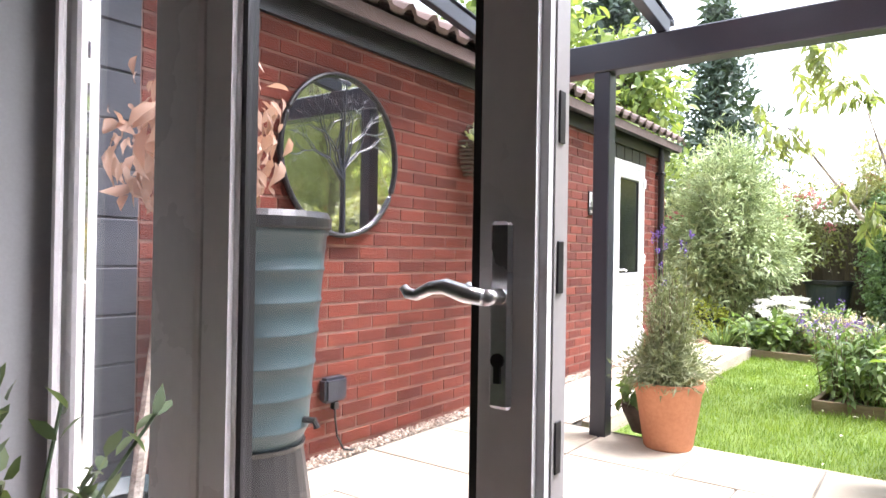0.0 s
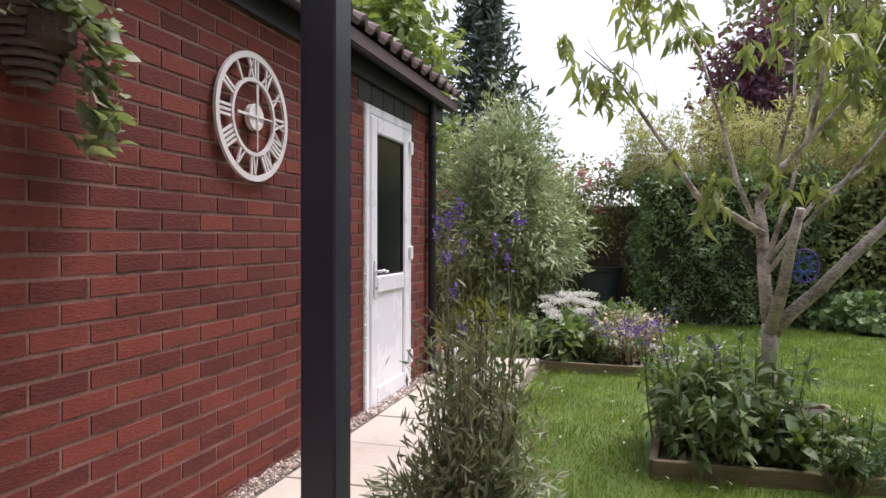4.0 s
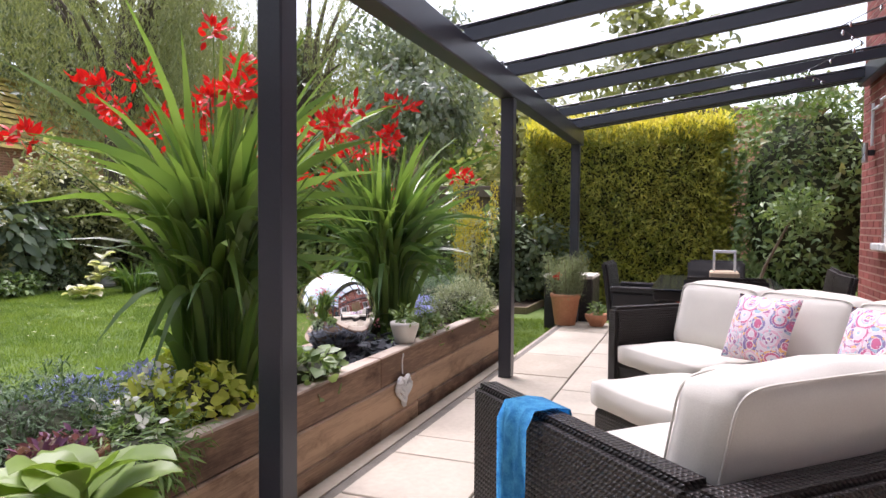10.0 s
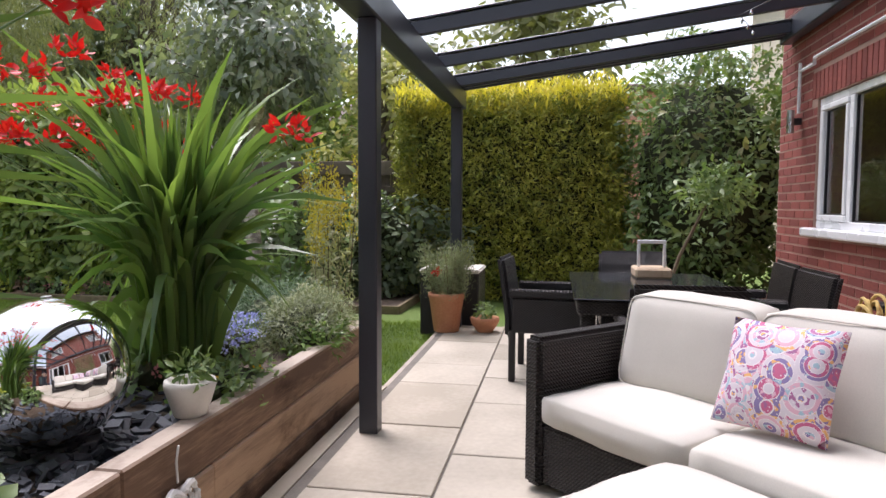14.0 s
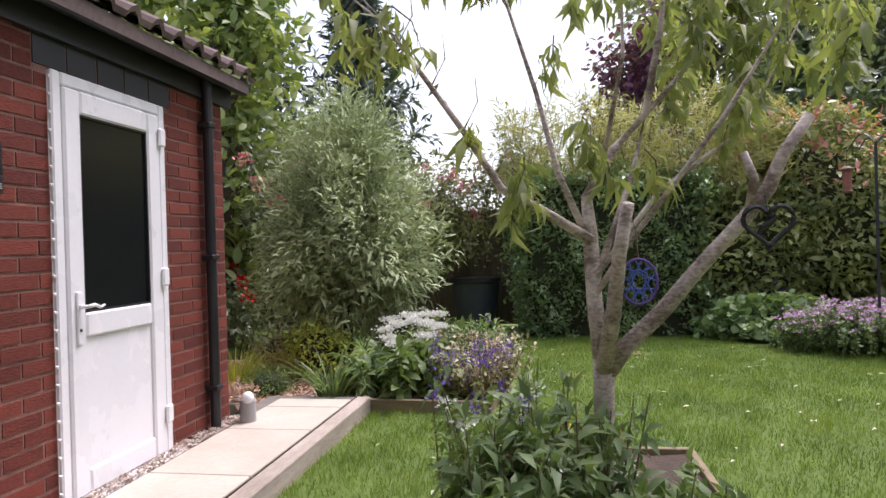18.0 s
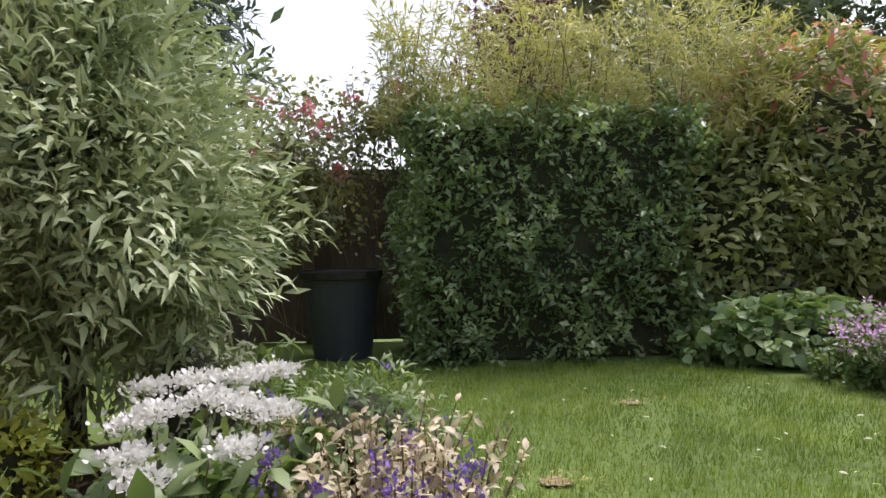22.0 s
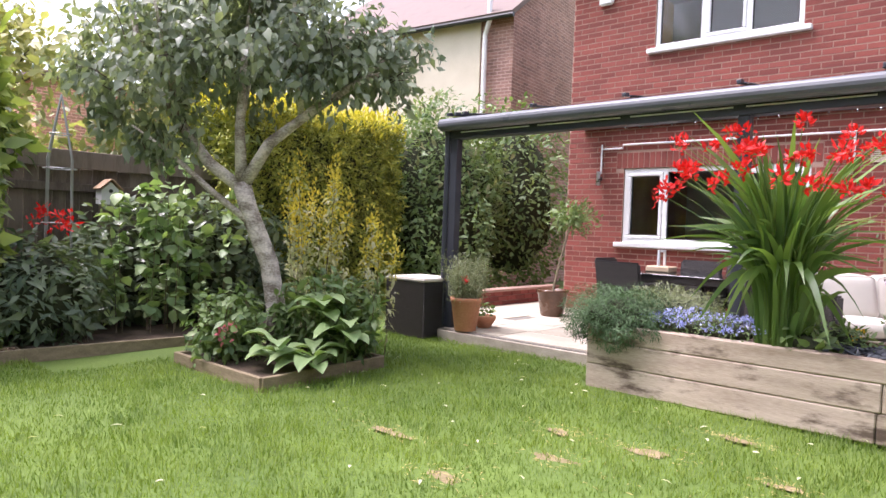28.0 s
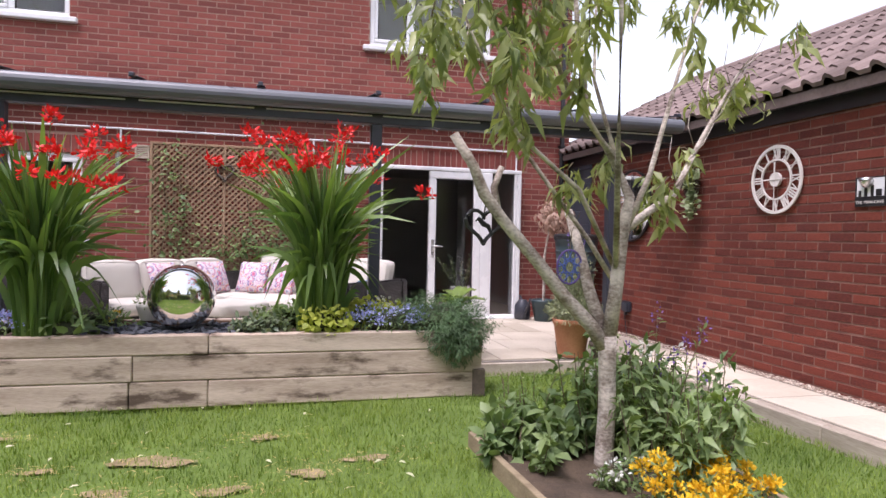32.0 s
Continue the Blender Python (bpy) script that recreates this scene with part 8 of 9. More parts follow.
solo("slate_chips", raw_mesh("slate_chips", np.array(co), 4, np.array(idx)), slate, "dark slate chips round the gazing ball", "slate", kind="stuff")

# planting of the raised bed
cushion_plant("rosemary", (2.92, 3.80, 0.46), (0.42, 0.36, 0.20), 15000, 0.036, 0.13, lf_rosemary, "grey-green rosemary spilling over the raised bed", seed=1, droop=0.3, zmin=0.36)
cushion_plant("rosemary", (2.82, 3.98, 0.36), (0.25, 0.17, 0.23), 9000, 0.036, 0.13, lf_rosemary, "dark trailing rosemary hanging down the bed's corner", seed=2, droop=0.9, zmin=0.05, core=0.5)
cushion_plant("rosemary", (7.08, 3.88, 0.46), (0.46, 0.34, 0.25), 24000, 0.036, 0.13, lf_rosemary, "dark green rosemary over the far end of the bed", seed=3, droop=0.4, zmin=0.12)
cushion_plant("lavender", (6.75, 3.55, 0.50), (0.42, 0.24, 0.20), 11000, 0.038, 0.13, lf_lavender, "low grey lavender in the raised bed", seed=4, zmin=0.36)
for c, r, n in (((3.33, 3.86, 0.46), (0.36, 0.16, 0.12), 340), ((6.32, 3.87, 0.45), (0.48, 0.14, 0.11), 460)):
    cushion_plant("lobelia", c, r, 900, 0.03, 0.4, lf_border, "trailing blue lobelia along the bed edge", (pet_blue, n, 5, 0.022), "flower", seed=c[0], zmin=0.36)
cushion_plant("heuchera", (3.86, 3.93, 0.47), (0.19, 0.10, 0.12), 560, 0.038, 0.85, lf_lime, "lime yellow heuchera beneath the crocosmia", category="plant", seed=6, zmin=0.36)
cushion_plant("heuchera", (3.50, 3.50, 0.48), (0.20, 0.15, 0.14), 600, 0.038, 0.85, lf_lime, "lime yellow heuchera beneath the crocosmia", category="plant", seed=7, zmin=0.36)
cushion_plant("heuchera", (4.18, 3.46, 0.44), (0.28, 0.14, 0.12), 300, 0.06, 0.75, lf_border, "green heuchera on the patio side of the bed", category="plant", seed=8, zmin=0.36)
cushion_plant("pansy", (3.12, 3.46, 0.47), (0.18, 0.14, 0.12), 260, 0.045, 0.5, lf_border, "white pansies in the raised bed", (pet_white, 12, 9, 0.034), "flower", seed=9, zmin=0.36)
cushion_plant("pansy", (3.32, 3.62, 0.47), (0.18, 0.16, 0.12), 240, 0.05, 0.5, lf_lime, "yellow-leaved pansies in the raised bed", (pet_white, 7, 9, 0.034), "flower", seed=10, zmin=0.36)
cushion_plant("trailing_herb", (2.98, 3.36, 0.42), (0.34, 0.12, 0.13), 1900, 0.05, 0.16, lf_croc, "feathery green herb trailing over the bed's face", (pet_yellow, 8, 4, 0.014), seed=11, droop=0.6, zmin=0.22)
cushion_plant("sedum", (5.62, 3.46, 0.43), (0.32, 0.14, 0.11), 700, 0.05, 0.4, lf_border, "low green bedding in the raised bed", (pet_yellow, 6, 6, 0.02), seed=12, zmin=0.36)
cushion_plant("sedum", (4.35, 3.86, 0.43), (0.22, 0.12, 0.10), 500, 0.05, 0.45, lf_dark, "low dark leafy bedding in the raised bed", seed=13, zmin=0.36)
cushion_plant("primula", (5.72, 3.88, 0.43), (0.20, 0.12, 0.11), 120, 0.09, 0.4, lf_border, "small primula with dark red flowers", (pet_rose, 3, 9, 0.025), "flower", seed=14, zmin=0.36)
cushion_plant("bedding_plant", (6.6, 3.42, 0.44), (0.30, 0.12, 0.12), 900, 0.05, 0.3, lf_croc, "bright green bedding along the bed edge", seed=15, zmin=0.36)
bp_ = round_pot("shallow_pot", (2.80, 3.42, 0.44), 0.125, 0.085, glaze, "shallow brown glazed pot of dark succulents", taper=0.8)
P, N = blob_points(160, (2.80, 3.42, 0.525), (0.11, 0.11, 0.03), 0.2, 5, 0.5, 0.51)
part("succulent", foliage("succulent", P, N, 0.032, 0.5, 0.9), lf_beech, bp_, kind="stuff")
wp_ = round_pot("white_pot", (5.22, 3.40, 0.44), 0.082, 0.13, plain("cream_pot", (0.68, 0.66, 0.60), 0.5), "small cream pot with a seedling on the bed", taper=0.75)
P, N = blob_points(110, (5.22, 3.40, 0.60), (0.09, 0.09, 0.06), 0.3, 4, 0.7)
part("foliage", foliage("foliage", P, N, 0.04, 0.35, 0.9), lf_border, wp_, kind="stuff")
wh = thing("wicker_heart", (4.96, 3.285, 0.2), "white wicker heart hanging on the sleeper wall", "hanging heart")
heart((4.96, 3.285, 0.215), 0.10, 0.012, "x", wh, white_wicker)
heart((4.96, 3.285, 0.225), 0.062, 0.010, "x", wh, white_wicker, "inner_ring")
heart((4.96, 3.285, 0.23), 0.028, 0.009, "x", wh, white_wicker, "inner_ring")
part("cord", tube([(4.96, 3.295, 0.30), (4.955, 3.296, 0.37), (4.96, 3.29, 0.425)], 0.004, 6), white_wicker, wh)

# hangings in the peach tree
dc = thing("dream_catcher", (2.66, 5.6, 0.98), "blue and purple woven dream catcher in the tree", "dream catcher")
bm = tube([(2.66 + 0.075 * math.cos(k * math.pi / 10), 5.68, 1.0 + 0.095 * math.sin(k * math.pi / 10)) for k in range(21)], 0.006, 6)
part("hoop", bm, plain("purple_thread", (0.16, 0.10, 0.34), 0.7), dc)
bm = bmesh.new()
for k in range(9):
    a, b = k * 2 * math.pi / 9, (k * 2 + 7) * math.pi / 9
    tube([(2.66 + 0.073 * math.cos(a), 5.68, 1.0 + 0.093 * math.sin(a)), (2.66 + 0.073 * math.cos(b), 5.682, 1.0 + 0.093 * math.sin(b))], 0.0035, 4, bm)
    tube([(2.66 + 0.04 * math.cos(a), 5.678, 1.0 + 0.05 * math.sin(a)), (2.66 + 0.04 * math.cos(a + 0.7), 5.678, 1.0 + 0.05 * math.sin(a + 0.7))], 0.003, 4, bm)
part("web", bm, plain("blue_thread", (0.10, 0.16, 0.50), 0.7), dc, kind="stuff")
part("cord", tube([(2.66, 5.68, 1.095), (2.655, 5.69, 1.2), (2.64, 5.75, 1.3)], 0.003, 4), twig, dc)
bh_ = thing("black_heart", (3.19, 5.74, 1.2), "black metal heart hanging from the cut limb", "hanging heart")
heart((3.19, 5.74, 1.225), 0.105, 0.011, "x", bh_, black_iron, turns=1)
part("figure", tube([(3.145, 5.74, 1.17), (3.165, 5.74, 1.215), (3.19, 5.74, 1.225), (3.22, 5.74, 1.255), (3.235, 5.74, 1.24)], [0.008, 0.013, 0.016, 0.012, 0.004], 8), black_iron, bh_)
part("cord", tube([(3.19, 5.74, 1.27), (3.195, 5.78, 1.32), (3.20, 5.83, 1.37)], 0.004, 4), black_iron, bh_)

# planting of the tree bed
def leafy_stand(name, spots, label, mat, size, aspect, category="plant", flower=None, zmin=LAWN, seed=50, droop=0.35, per=34, lean=0.35):
    """Upright leafy stems: spots of (x, y, radius, height, count)."""
    t = thing(name, (spots[0][0], spots[0][1], zmin), label, category)
    S, P, D, T = bmesh.new(), [], [], []
    for i, (x, y, r, h, n) in enumerate(spots):
        bm, tips, lines = sprigs(n, (x, y, zmin), r, h, lean, seed + i, 0.004)
        me = bpy.data.meshes.new("t")
        bm.to_mesh(me)
        bm.free()
        S.from_mesh(me)
        bpy.data.meshes.remove(me)
        a, b = along(lines, per, 0.15, 1.0, 0.015)
        P.append(a)
        D.append(b)
        T.append(tips)
    P, D, T = np.concatenate(P), np.concatenate(D), np.concatenate(T)
    part("stalk", S, twig, t, kind="stuff")
    L = size * rng.uniform(0.6, 1.2, len(P))
    part("foliage", leaf_mesh("foliage", P, unit(0.4 * D + rand_dirs(len(P)) + [0, 0, -droop]), rand_dirs(len(P)) * 0.6 + [0, 0, 1.0], L, L * aspect, 0.25, 0.4), mat, t, kind="stuff")
    if flower:
        fm, share, npet, sp, fs = flower
        florets(t, T[:max(1, int(len(T) * share))], npet, sp, fs, 0.6, fm)
    return t


leafy_stand("phlox", [(2.15, 5.45, 0.24, 0.62, 26), (2.35, 5.6, 0.22, 0.66, 22), (2.1, 5.85, 0.22, 0.60, 20), (2.25, 6.15, 0.22, 0.58, 16)], "leafy green phlox under the peach tree", lf_border, 0.115, 0.32, flower=(pet_white, 0.06, 16, (0.02, 0.02, 0.012), 0.026), seed=51)
leafy_stand("peony", [(2.78, 5.5, 0.2, 0.30, 15), (2.92, 5.75, 0.16, 0.26, 12), (2.62, 5.42, 0.16, 0.27, 10)], "low dark-leaved plant in the tree bed", lf_border, 0.105, 0.55, seed=55, lean=0.7)
leafy_stand("veronica", [(2.0, 5.6, 0.15, 0.78, 7), (2.1, 6.2, 0.15, 0.68, 7)], "tall stems with violet-blue flower tips", lf_croc, 0.06, 0.25, flower=(pet_purple, 0.6, 20, (0.012, 0.012, 0.03), 0.02), seed=58)
leafy_stand("marigold", [(2.35, 6.42, 0.20, 0.24, 16), (2.5, 6.55, 0.16, 0.20, 10), (2.2, 6.55, 0.16, 0.22, 9)], "bright yellow marigolds along the bed edge", lf_border, 0.06, 0.3, "flower", flower=(pet_yellow, 1.0, 56, (0.017, 0.017, 0.012), 0.026), seed=60)
leafy_stand("white_phlox", [(2.62, 6.2, 0.08, 0.20, 5)], "white phlox flowers beside the trunk", lf_border, 0.07, 0.3, "flower", flower=(pet_white, 0.9, 22, (0.022, 0.022, 0.015), 0.024), seed=64)
leafy_stand("asparagus_fern", [(2.75, 5.28, 0.12, 0.45, 12)], "thin yellow-green stems by the bed edge", lf_croc, 0.05, 0.12, seed=66, per=60)

# corner bed by the path
hy = leafy_stand("hydrangea", [(0.95, 8.25, 0.28, 0.50, 26), (1.2, 8.15, 0.24, 0.46, 18), (1.0, 8.6, 0.3, 0.52, 22)], "dark-leaved hydrangea with white flower heads", lf_border, 0.15, 0.42, "shrub", seed=70, per=20, droop=0.5, lean=0.5)
q = np.random.default_rng(71)
pts = np.array([[0.82, 8.5, 0.44], [0.95, 8.42, 0.50], [1.08, 8.5, 0.52], [1.2, 8.45, 0.50], [1.0, 8.62, 0.55], [1.15, 8.62, 0.56], [0.9, 8.3, 0.40], [1.3, 8.5, 0.47], [0.98, 8.2, 0.36], [1.22, 8.28, 0.42], [0.8, 8.75, 0.5], [1.25, 8.75, 0.55]])
florets(hy, pts, 190, (0.036, 0.036, 0.012), 0.021, 0.9, pet_white, "flower_head", 0.9)
leafy_stand("hydrangea", [(0.75, 9.7, 0.25, 0.62, 14)], "paler hydrangea with cream cone flowers", lf_border, 0.12, 0.4, "shrub", flower=(pet_white, 0.5, 70, (0.03, 0.03, 0.05), 0.028), seed=73, per=20)
leafy_stand("variegated_hebe", [(1.58, 8.25, 0.22, 0.44, 40), (1.72, 8.45, 0.24, 0.50, 46), (1.55, 8.65, 0.26, 0.52, 40)], "cream variegated hebe with purple flower spikes", lf_cream, 0.05, 0.45, "shrub", flower=(pet_purple, 0.34, 30, (0.014, 0.014, 0.032), 0.022), seed=75, per=46, lean=0.55)
t = thing("daylily", (0.45, 8.05, LAWN), "arching green daylily leaves by the path end", "plant")
tuft(t, (0.48, 8.02, LAWN), 120, 0.10, 0.55, 0.016, 0.75, 0.45, lf_border, 76)
cushion_plant("heather", (-0.18, 8.25, 0.0), (0.24, 0.22, 0.17), 2600, 0.03, 0.2, lf_croc, "small round green heather on the bark chips", seed=77, zmin=LAWN)
t = thing("ornamental_grass", (-0.65, 8.6, LAWN), "yellow-green feathery grass on the bark chips", "grass clump")
for k, (x, y, h) in enumerate(((-0.65, 8.55, 0.5), (-0.35, 8.75, 0.45), (-0.9, 8.3, 0.42), (-0.2, 8.9, 0.5))):
    tuft(t, (x, y, LAWN), 150, 0.16, h, 0.008, 0.55, 0.3, lf_straw if k % 2 else lf_lime, 80 + k)
cushion_plant("spirea", (0.0, 9.0, 0.15), (0.35, 0.3, 0.32), 2200, 0.05, 0.4, lf_lime, "lime-leaved spirea under the olive tree", seed=85, zmin=LAWN)
cushion_plant("bronze_shrub", (0.75, 9.35, 0.25), (0.3, 0.3, 0.45), 1500, 0.05, 0.35, lf_lavender, "twiggy brown-green plant under the olive tree", seed=86, zmin=LAWN)
cushion_plant("border_flower", (1.5, 9.35, 0.12), (0.42, 0.45, 0.30), 2600, 0.06, 0.3, lf_border, "mixed border flowers behind the hebe", (pet_purple, 26, 12, 0.02), "flower", seed=87, zmin=LAWN)
cushion_plant("border_flower", (-0.5, 9.3, 0.1), (0.35, 0.3, 0.25), 1200, 0.05, 0.35, lf_cream, "small pale-leaved border plant", seed=88, zmin=LAWN)

# bark chips and gravel
def chips(name, n, x0, x1, y0, y1, z, size, mat, label, seed, keep=None):
    q = np.random.default_rng(seed)
    c = np.stack([q.uniform(x0, x1, n), q.uniform(y0, y1, n), z + 0.012 * q.random(n)], 1)
    if keep:
        c = c[np.array([keep(x, y) for x, y, _ in c])]
    n = len(c)
    u = unit(q.normal(size=(n, 3)) * [1, 1, 0.35])
    v = unit(np.cross(u, q.normal(size=(n, 3)) * [0.4, 0.4, 1]))
    w = np.cross(u, v)
    a = size * q.uniform(0.5, 1.2, (n, 1))
    b = a * q.uniform(0.4, 0.8, (n, 1))
    h = a * q.uniform(0.2, 0.45, (n, 1))
    co = np.stack([c - u * a, c - v * b, c + u * a, c + v * b, c + w * h, c - w * h], 1).reshape(-1, 3)
    k = np.arange(n)[:, None] * 6
    idx = np.concatenate([k + f for f in ([0, 1, 4], [1, 2, 4], [2, 3, 4], [3, 0, 4], [1, 0, 5], [2, 1, 5], [3, 2, 5], [0, 3, 5])], 0)
    return solo(name, raw_mesh(name, co, 3, idx), mat, label, "gravel", kind="stuff")


solo("bark_bed", box(-2.6, 0.725, 7.21, 9.9, LAWN - 0.1, LAWN + 0.045), bark_chip, "ground of bark chips behind the garage", "bark", kind="structure")
chips("bark_chips", 8000, -2.2, 0.72, 7.25, 9.8, LAWN + 0.05, 0.026, bark_chip, "pale bark chips behind the garage", 90, lambda x, y: not (x > 0.1 and y < 7.78))
chips("path_gravel", 1100, 0.15, 0.72, 7.78, 8.15, -0.055, 0.016, gravel, "pale gravel at the end of the path", 91)
chips("wall_gravel", 5200, 0.01, 0.128, 0.75, 7.2, -0.002, 0.012, gravel, "pale gravel strip along the garage wall", 92)
sl = thing("solar_light", (0.20, 7.06, 0), "grey metal post light with a white globe", "garden light")
part("housing", lathe([(0.055, 0), (0.055, 0.16), (0.05, 0.165), (0.05, 0.17)], (0.20, 7.08, -0.02), 20), grey_upvc, sl)
bm = bmesh.new()
bmesh.ops.create_uvsphere(bm, u_segments=20, v_segments=12, radius=0.042, matrix=Matrix.Translation((0.215, 7.05, 0.17)))
part("globe", bm, white_upvc, sl, smooth=True)
pk = round_pot("pink_pot", (-0.02, 7.42, -0.1), 0.10, 0.16, grey_pot, "small pot of pink-leaved plants by the wall")
P, N = blob_points(160, (-0.02, 7.42, 0.10), (0.11, 0.11, 0.09), 0.3, 4, 0.7)
part("foliage", foliage("foliage", P, N, 0.05, 0.4, 0.9), lf_copper, pk, kind="stuff")

# roses
def rose_bush(name, spots, label, pet, seed, zmin=LAWN, leaf=lf_dark, nfl=16):
    t = thing(name, (spots[0][0][0], spots[0][0][1], zmin), label, "rose")
    P, N, F, S = [], [], [], bmesh.new()
    for i, (c, r, n) in enumerate(spots):
        a, b = blob_points(n, c, r, 0.35, 3.5, 0.9, zmin, seed + i)
        P.append(a)
        N.append(b)
        f, _ = blob_points(nfl, c, tuple(k * 1.0 for k in r), 0.3, 3.5, 0.3, c[2] - 0.2 * r[2], seed + i)
        F.append(f)
        for k in range(6):
            tube([(c[0] + rng.normal() * 0.1, c[1] + 0.1, zmin), (c[0] + rng.normal() * r[0] * 0.4, c[1], (zmin + c[2]) / 2), (c[0] + rng.normal() * r[0] * 0.6, c[1] + rng.normal() * r[1] * 0.4, c[2] + r[2] * 0.7)], [0.010, 0.008, 0.004], 5, S)
    part("cane", S, twig, t, kind="stuff")
    part("foliage", foliage("foliage", np.concatenate(P), np.concatenate(N), 0.065, 0.55, 0.4, 1.0, droop=0.3), leaf, t, kind="stuff")
    florets(t, np.concatenate(F), 30, (0.035, 0.035, 0.03), 0.055, 0.8, pet)


rose_bush("red_rose", [((-2.2, 10.8, 0.55), (0.5, 0.4, 0.5), 1100), ((-1.5, 10.4, 0.4), (0.4, 0.35, 0.4), 700)], "red rose bush behind the garage", pet_red, 95, nfl=7)
rose_bush("climbing_rose", [((0.6, 12.9, 1.7), (0.9, 0.45, 0.85), 5200), ((-0.6, 12.8, 1.75), (0.7, 0.4, 0.8), 3600), ((1.45, 13.0, 2.15), (0.5, 0.4, 0.5), 1000), ((-1.5, 12.4, 1.9), (0.6, 0.5, 1.0), 1300)], "climbing rose with pale pink flowers on the fence", pet_rose, 97, 0.0, lf_grey, 8)
rose_bush("climbing_rose", [((-0.75, 9.9, 1.75), (0.45, 0.4, 0.9), 1500)], "tall climbing rose with pink flowers beside the garage", pet_rose, 99, 0.0, lf_dark, 9)

# dark planter by the hedge
bn = thing("dark_planter", (1.12, 12.6, LAWN), "tall black planter tub by the hedge", "planter")
part("tub", lathe([(0.27, 0), (0.36, 0.74), (0.385, 0.75), (0.385, 0.80), (0.35, 0.80), (0.34, 0.70), (0, 0.70)], (1.12, 12.6, LAWN), 28), material("dark_blue_plastic", (0.03, 0.034, 0.05), (0.05, 0.055, 0.075), 0.45, 3, 60, 0.05), bn, smooth=False)
part("rim", lathe([(0.386, 0.742), (0.402, 0.748), (0.402, 0.812), (0.362, 0.812), (0.362, 0.801)], (1.12, 12.6, LAWN), 28), black_plastic, bn)
part("soil", lathe([(0, 0.712), (0.335, 0.708)], (1.12, 12.6, LAWN), 24), soil, bn)

# bird feeders
FX, FY = 5.73, 10.63
fp = thing("feeder_pole", (FX, FY, LAWN), "grey metal bird feeder pole with a low tray", "bird feeder")
part("pole", tube([(FX, FY, LAWN), (FX, FY, 1.0), (FX, FY, 2.16)], 0.016, 10), anthracite, fp)
for side, reach, top in ((1, 0.36, 0.14), (1, 0.20, 0.08), (-1, 0.36, 0.14), (-1, 0.20, 0.08)):
    hook = []
    for i in range(9):
        f = i / 8
        d = side * reach * f
        hook.append((FX + d * (0.98 if side > 0 else 0.45), FY + d * (0.12 if side > 0 else -0.89), 2.13 + top * math.sin(math.pi * min(f * 1.12, 1.0)) - (0.03 if f > 0.95 else 0.0)))
    part("hook", tube(hook, 0.007, 8), anthracite, fp)
part("tray_arm", tube([(FX - 0.05, FY, 1.27), (FX, FY, 1.30), (FX + 0.14, FY + 0.02, 1.28)], 0.008, 6), anthracite, fp)
part("tray", lathe([(0, 0), (0.15, 0.005), (0.165, 0.02), (0.17, 0.045), (0.16, 0.045), (0.15, 0.02), (0, 0.018)], (FX + 0.27, FY + 0.04, 1.265), 24), rust, fp)
LX, LY = FX + 0.353, FY + 0.043
f1 = thing("bird_feeder", (LX, LY, 1.60), "lantern bird feeder with a dark bronze roof", "bird feeder")
part("roof", lathe([(0.14, 0), (0.145, 0.012), (0.085, 0.06), (0.05, 0.085), (0.028, 0.10), (0.02, 0.125), (0, 0.13)], (LX, LY, 1.80), 10), rust, f1)
part("seat_tray", lathe([(0, 0), (0.12, 0.0), (0.13, 0.02), (0.13, 0.045), (0.115, 0.045), (0.11, 0.018), (0, 0.018)], (LX, LY, 1.56), 10), rust, f1)
part("reservoir", lathe([(0.085, 0), (0.085, 0.2)], (LX, LY, 1.59), 16), clear_glass, f1)
for k in range(6):
    a = k * math.pi / 3
    part("bar", tube([(LX + 0.108 * math.cos(a), LY + 0.108 * math.sin(a), 1.59), (LX + 0.112 * math.cos(a), LY + 0.112 * math.sin(a), 1.81)], 0.005, 6), rust, f1)
part("hanger", tube([(LX, LY, 1.92), (LX, LY, 2.12)], 0.004, 6), rust, f1)
NX, NY = FX - 0.36 * 0.45, FY + 0.36 * 0.89
f2 = thing("bird_feeder", (NX, NY, 1.66), "tubular red peanut feeder", "bird feeder")
part("mesh_tube", lathe([(0.045, 0), (0.048, 0.06), (0.045, 0.12), (0.048, 0.18), (0.045, 0.23)], (NX, NY, 1.66), 14), material("peanut_mesh", (0.22, 0.07, 0.05), (0.40, 0.16, 0.12), 0.6, 60, 160, 0.5), f2)
part("lid", lathe([(0.075, 0), (0.075, 0.02), (0.03, 0.045), (0, 0.05)], (NX, NY, 1.89), 16), rust, f2)
part("base", lathe([(0, 0), (0.06, 0.0), (0.065, 0.02), (0.045, 0.03)], (NX, NY, 1.635), 16), rust, f2)
part("hanger", tube([(NX, NY, 1.94), (NX, NY, 2.12)], 0.004, 6), rust, f2)

# geraniums and hostas at the back border
g = leafy_stand("geranium", [(5.35, 10.75, 0.42, 0.42, 80), (5.80, 10.55, 0.40, 0.54, 96), (6.0, 10.95, 0.42, 0.52, 80), (5.5, 11.15, 0.4, 0.44, 40), (6.15, 10.15, 0.24, 0.40, 36), (5.0, 10.9, 0.25, 0.28, 26)], "pink hardy geranium in full flower", lf_geranium, 0.055, 0.75, "flower", flower=(pet_pink, 0.85, 9, (0.020, 0.020, 0.008), 0.036), seed=110, per=40, lean=0.7)
cushion_plant("geranium", (4.95, 11.75, 0.10), (0.75, 0.40, 0.30), 2300, 0.10, 0.9, lf_blue, "broad green geranium leaves before the hedge", seed=112, zmin=LAWN)
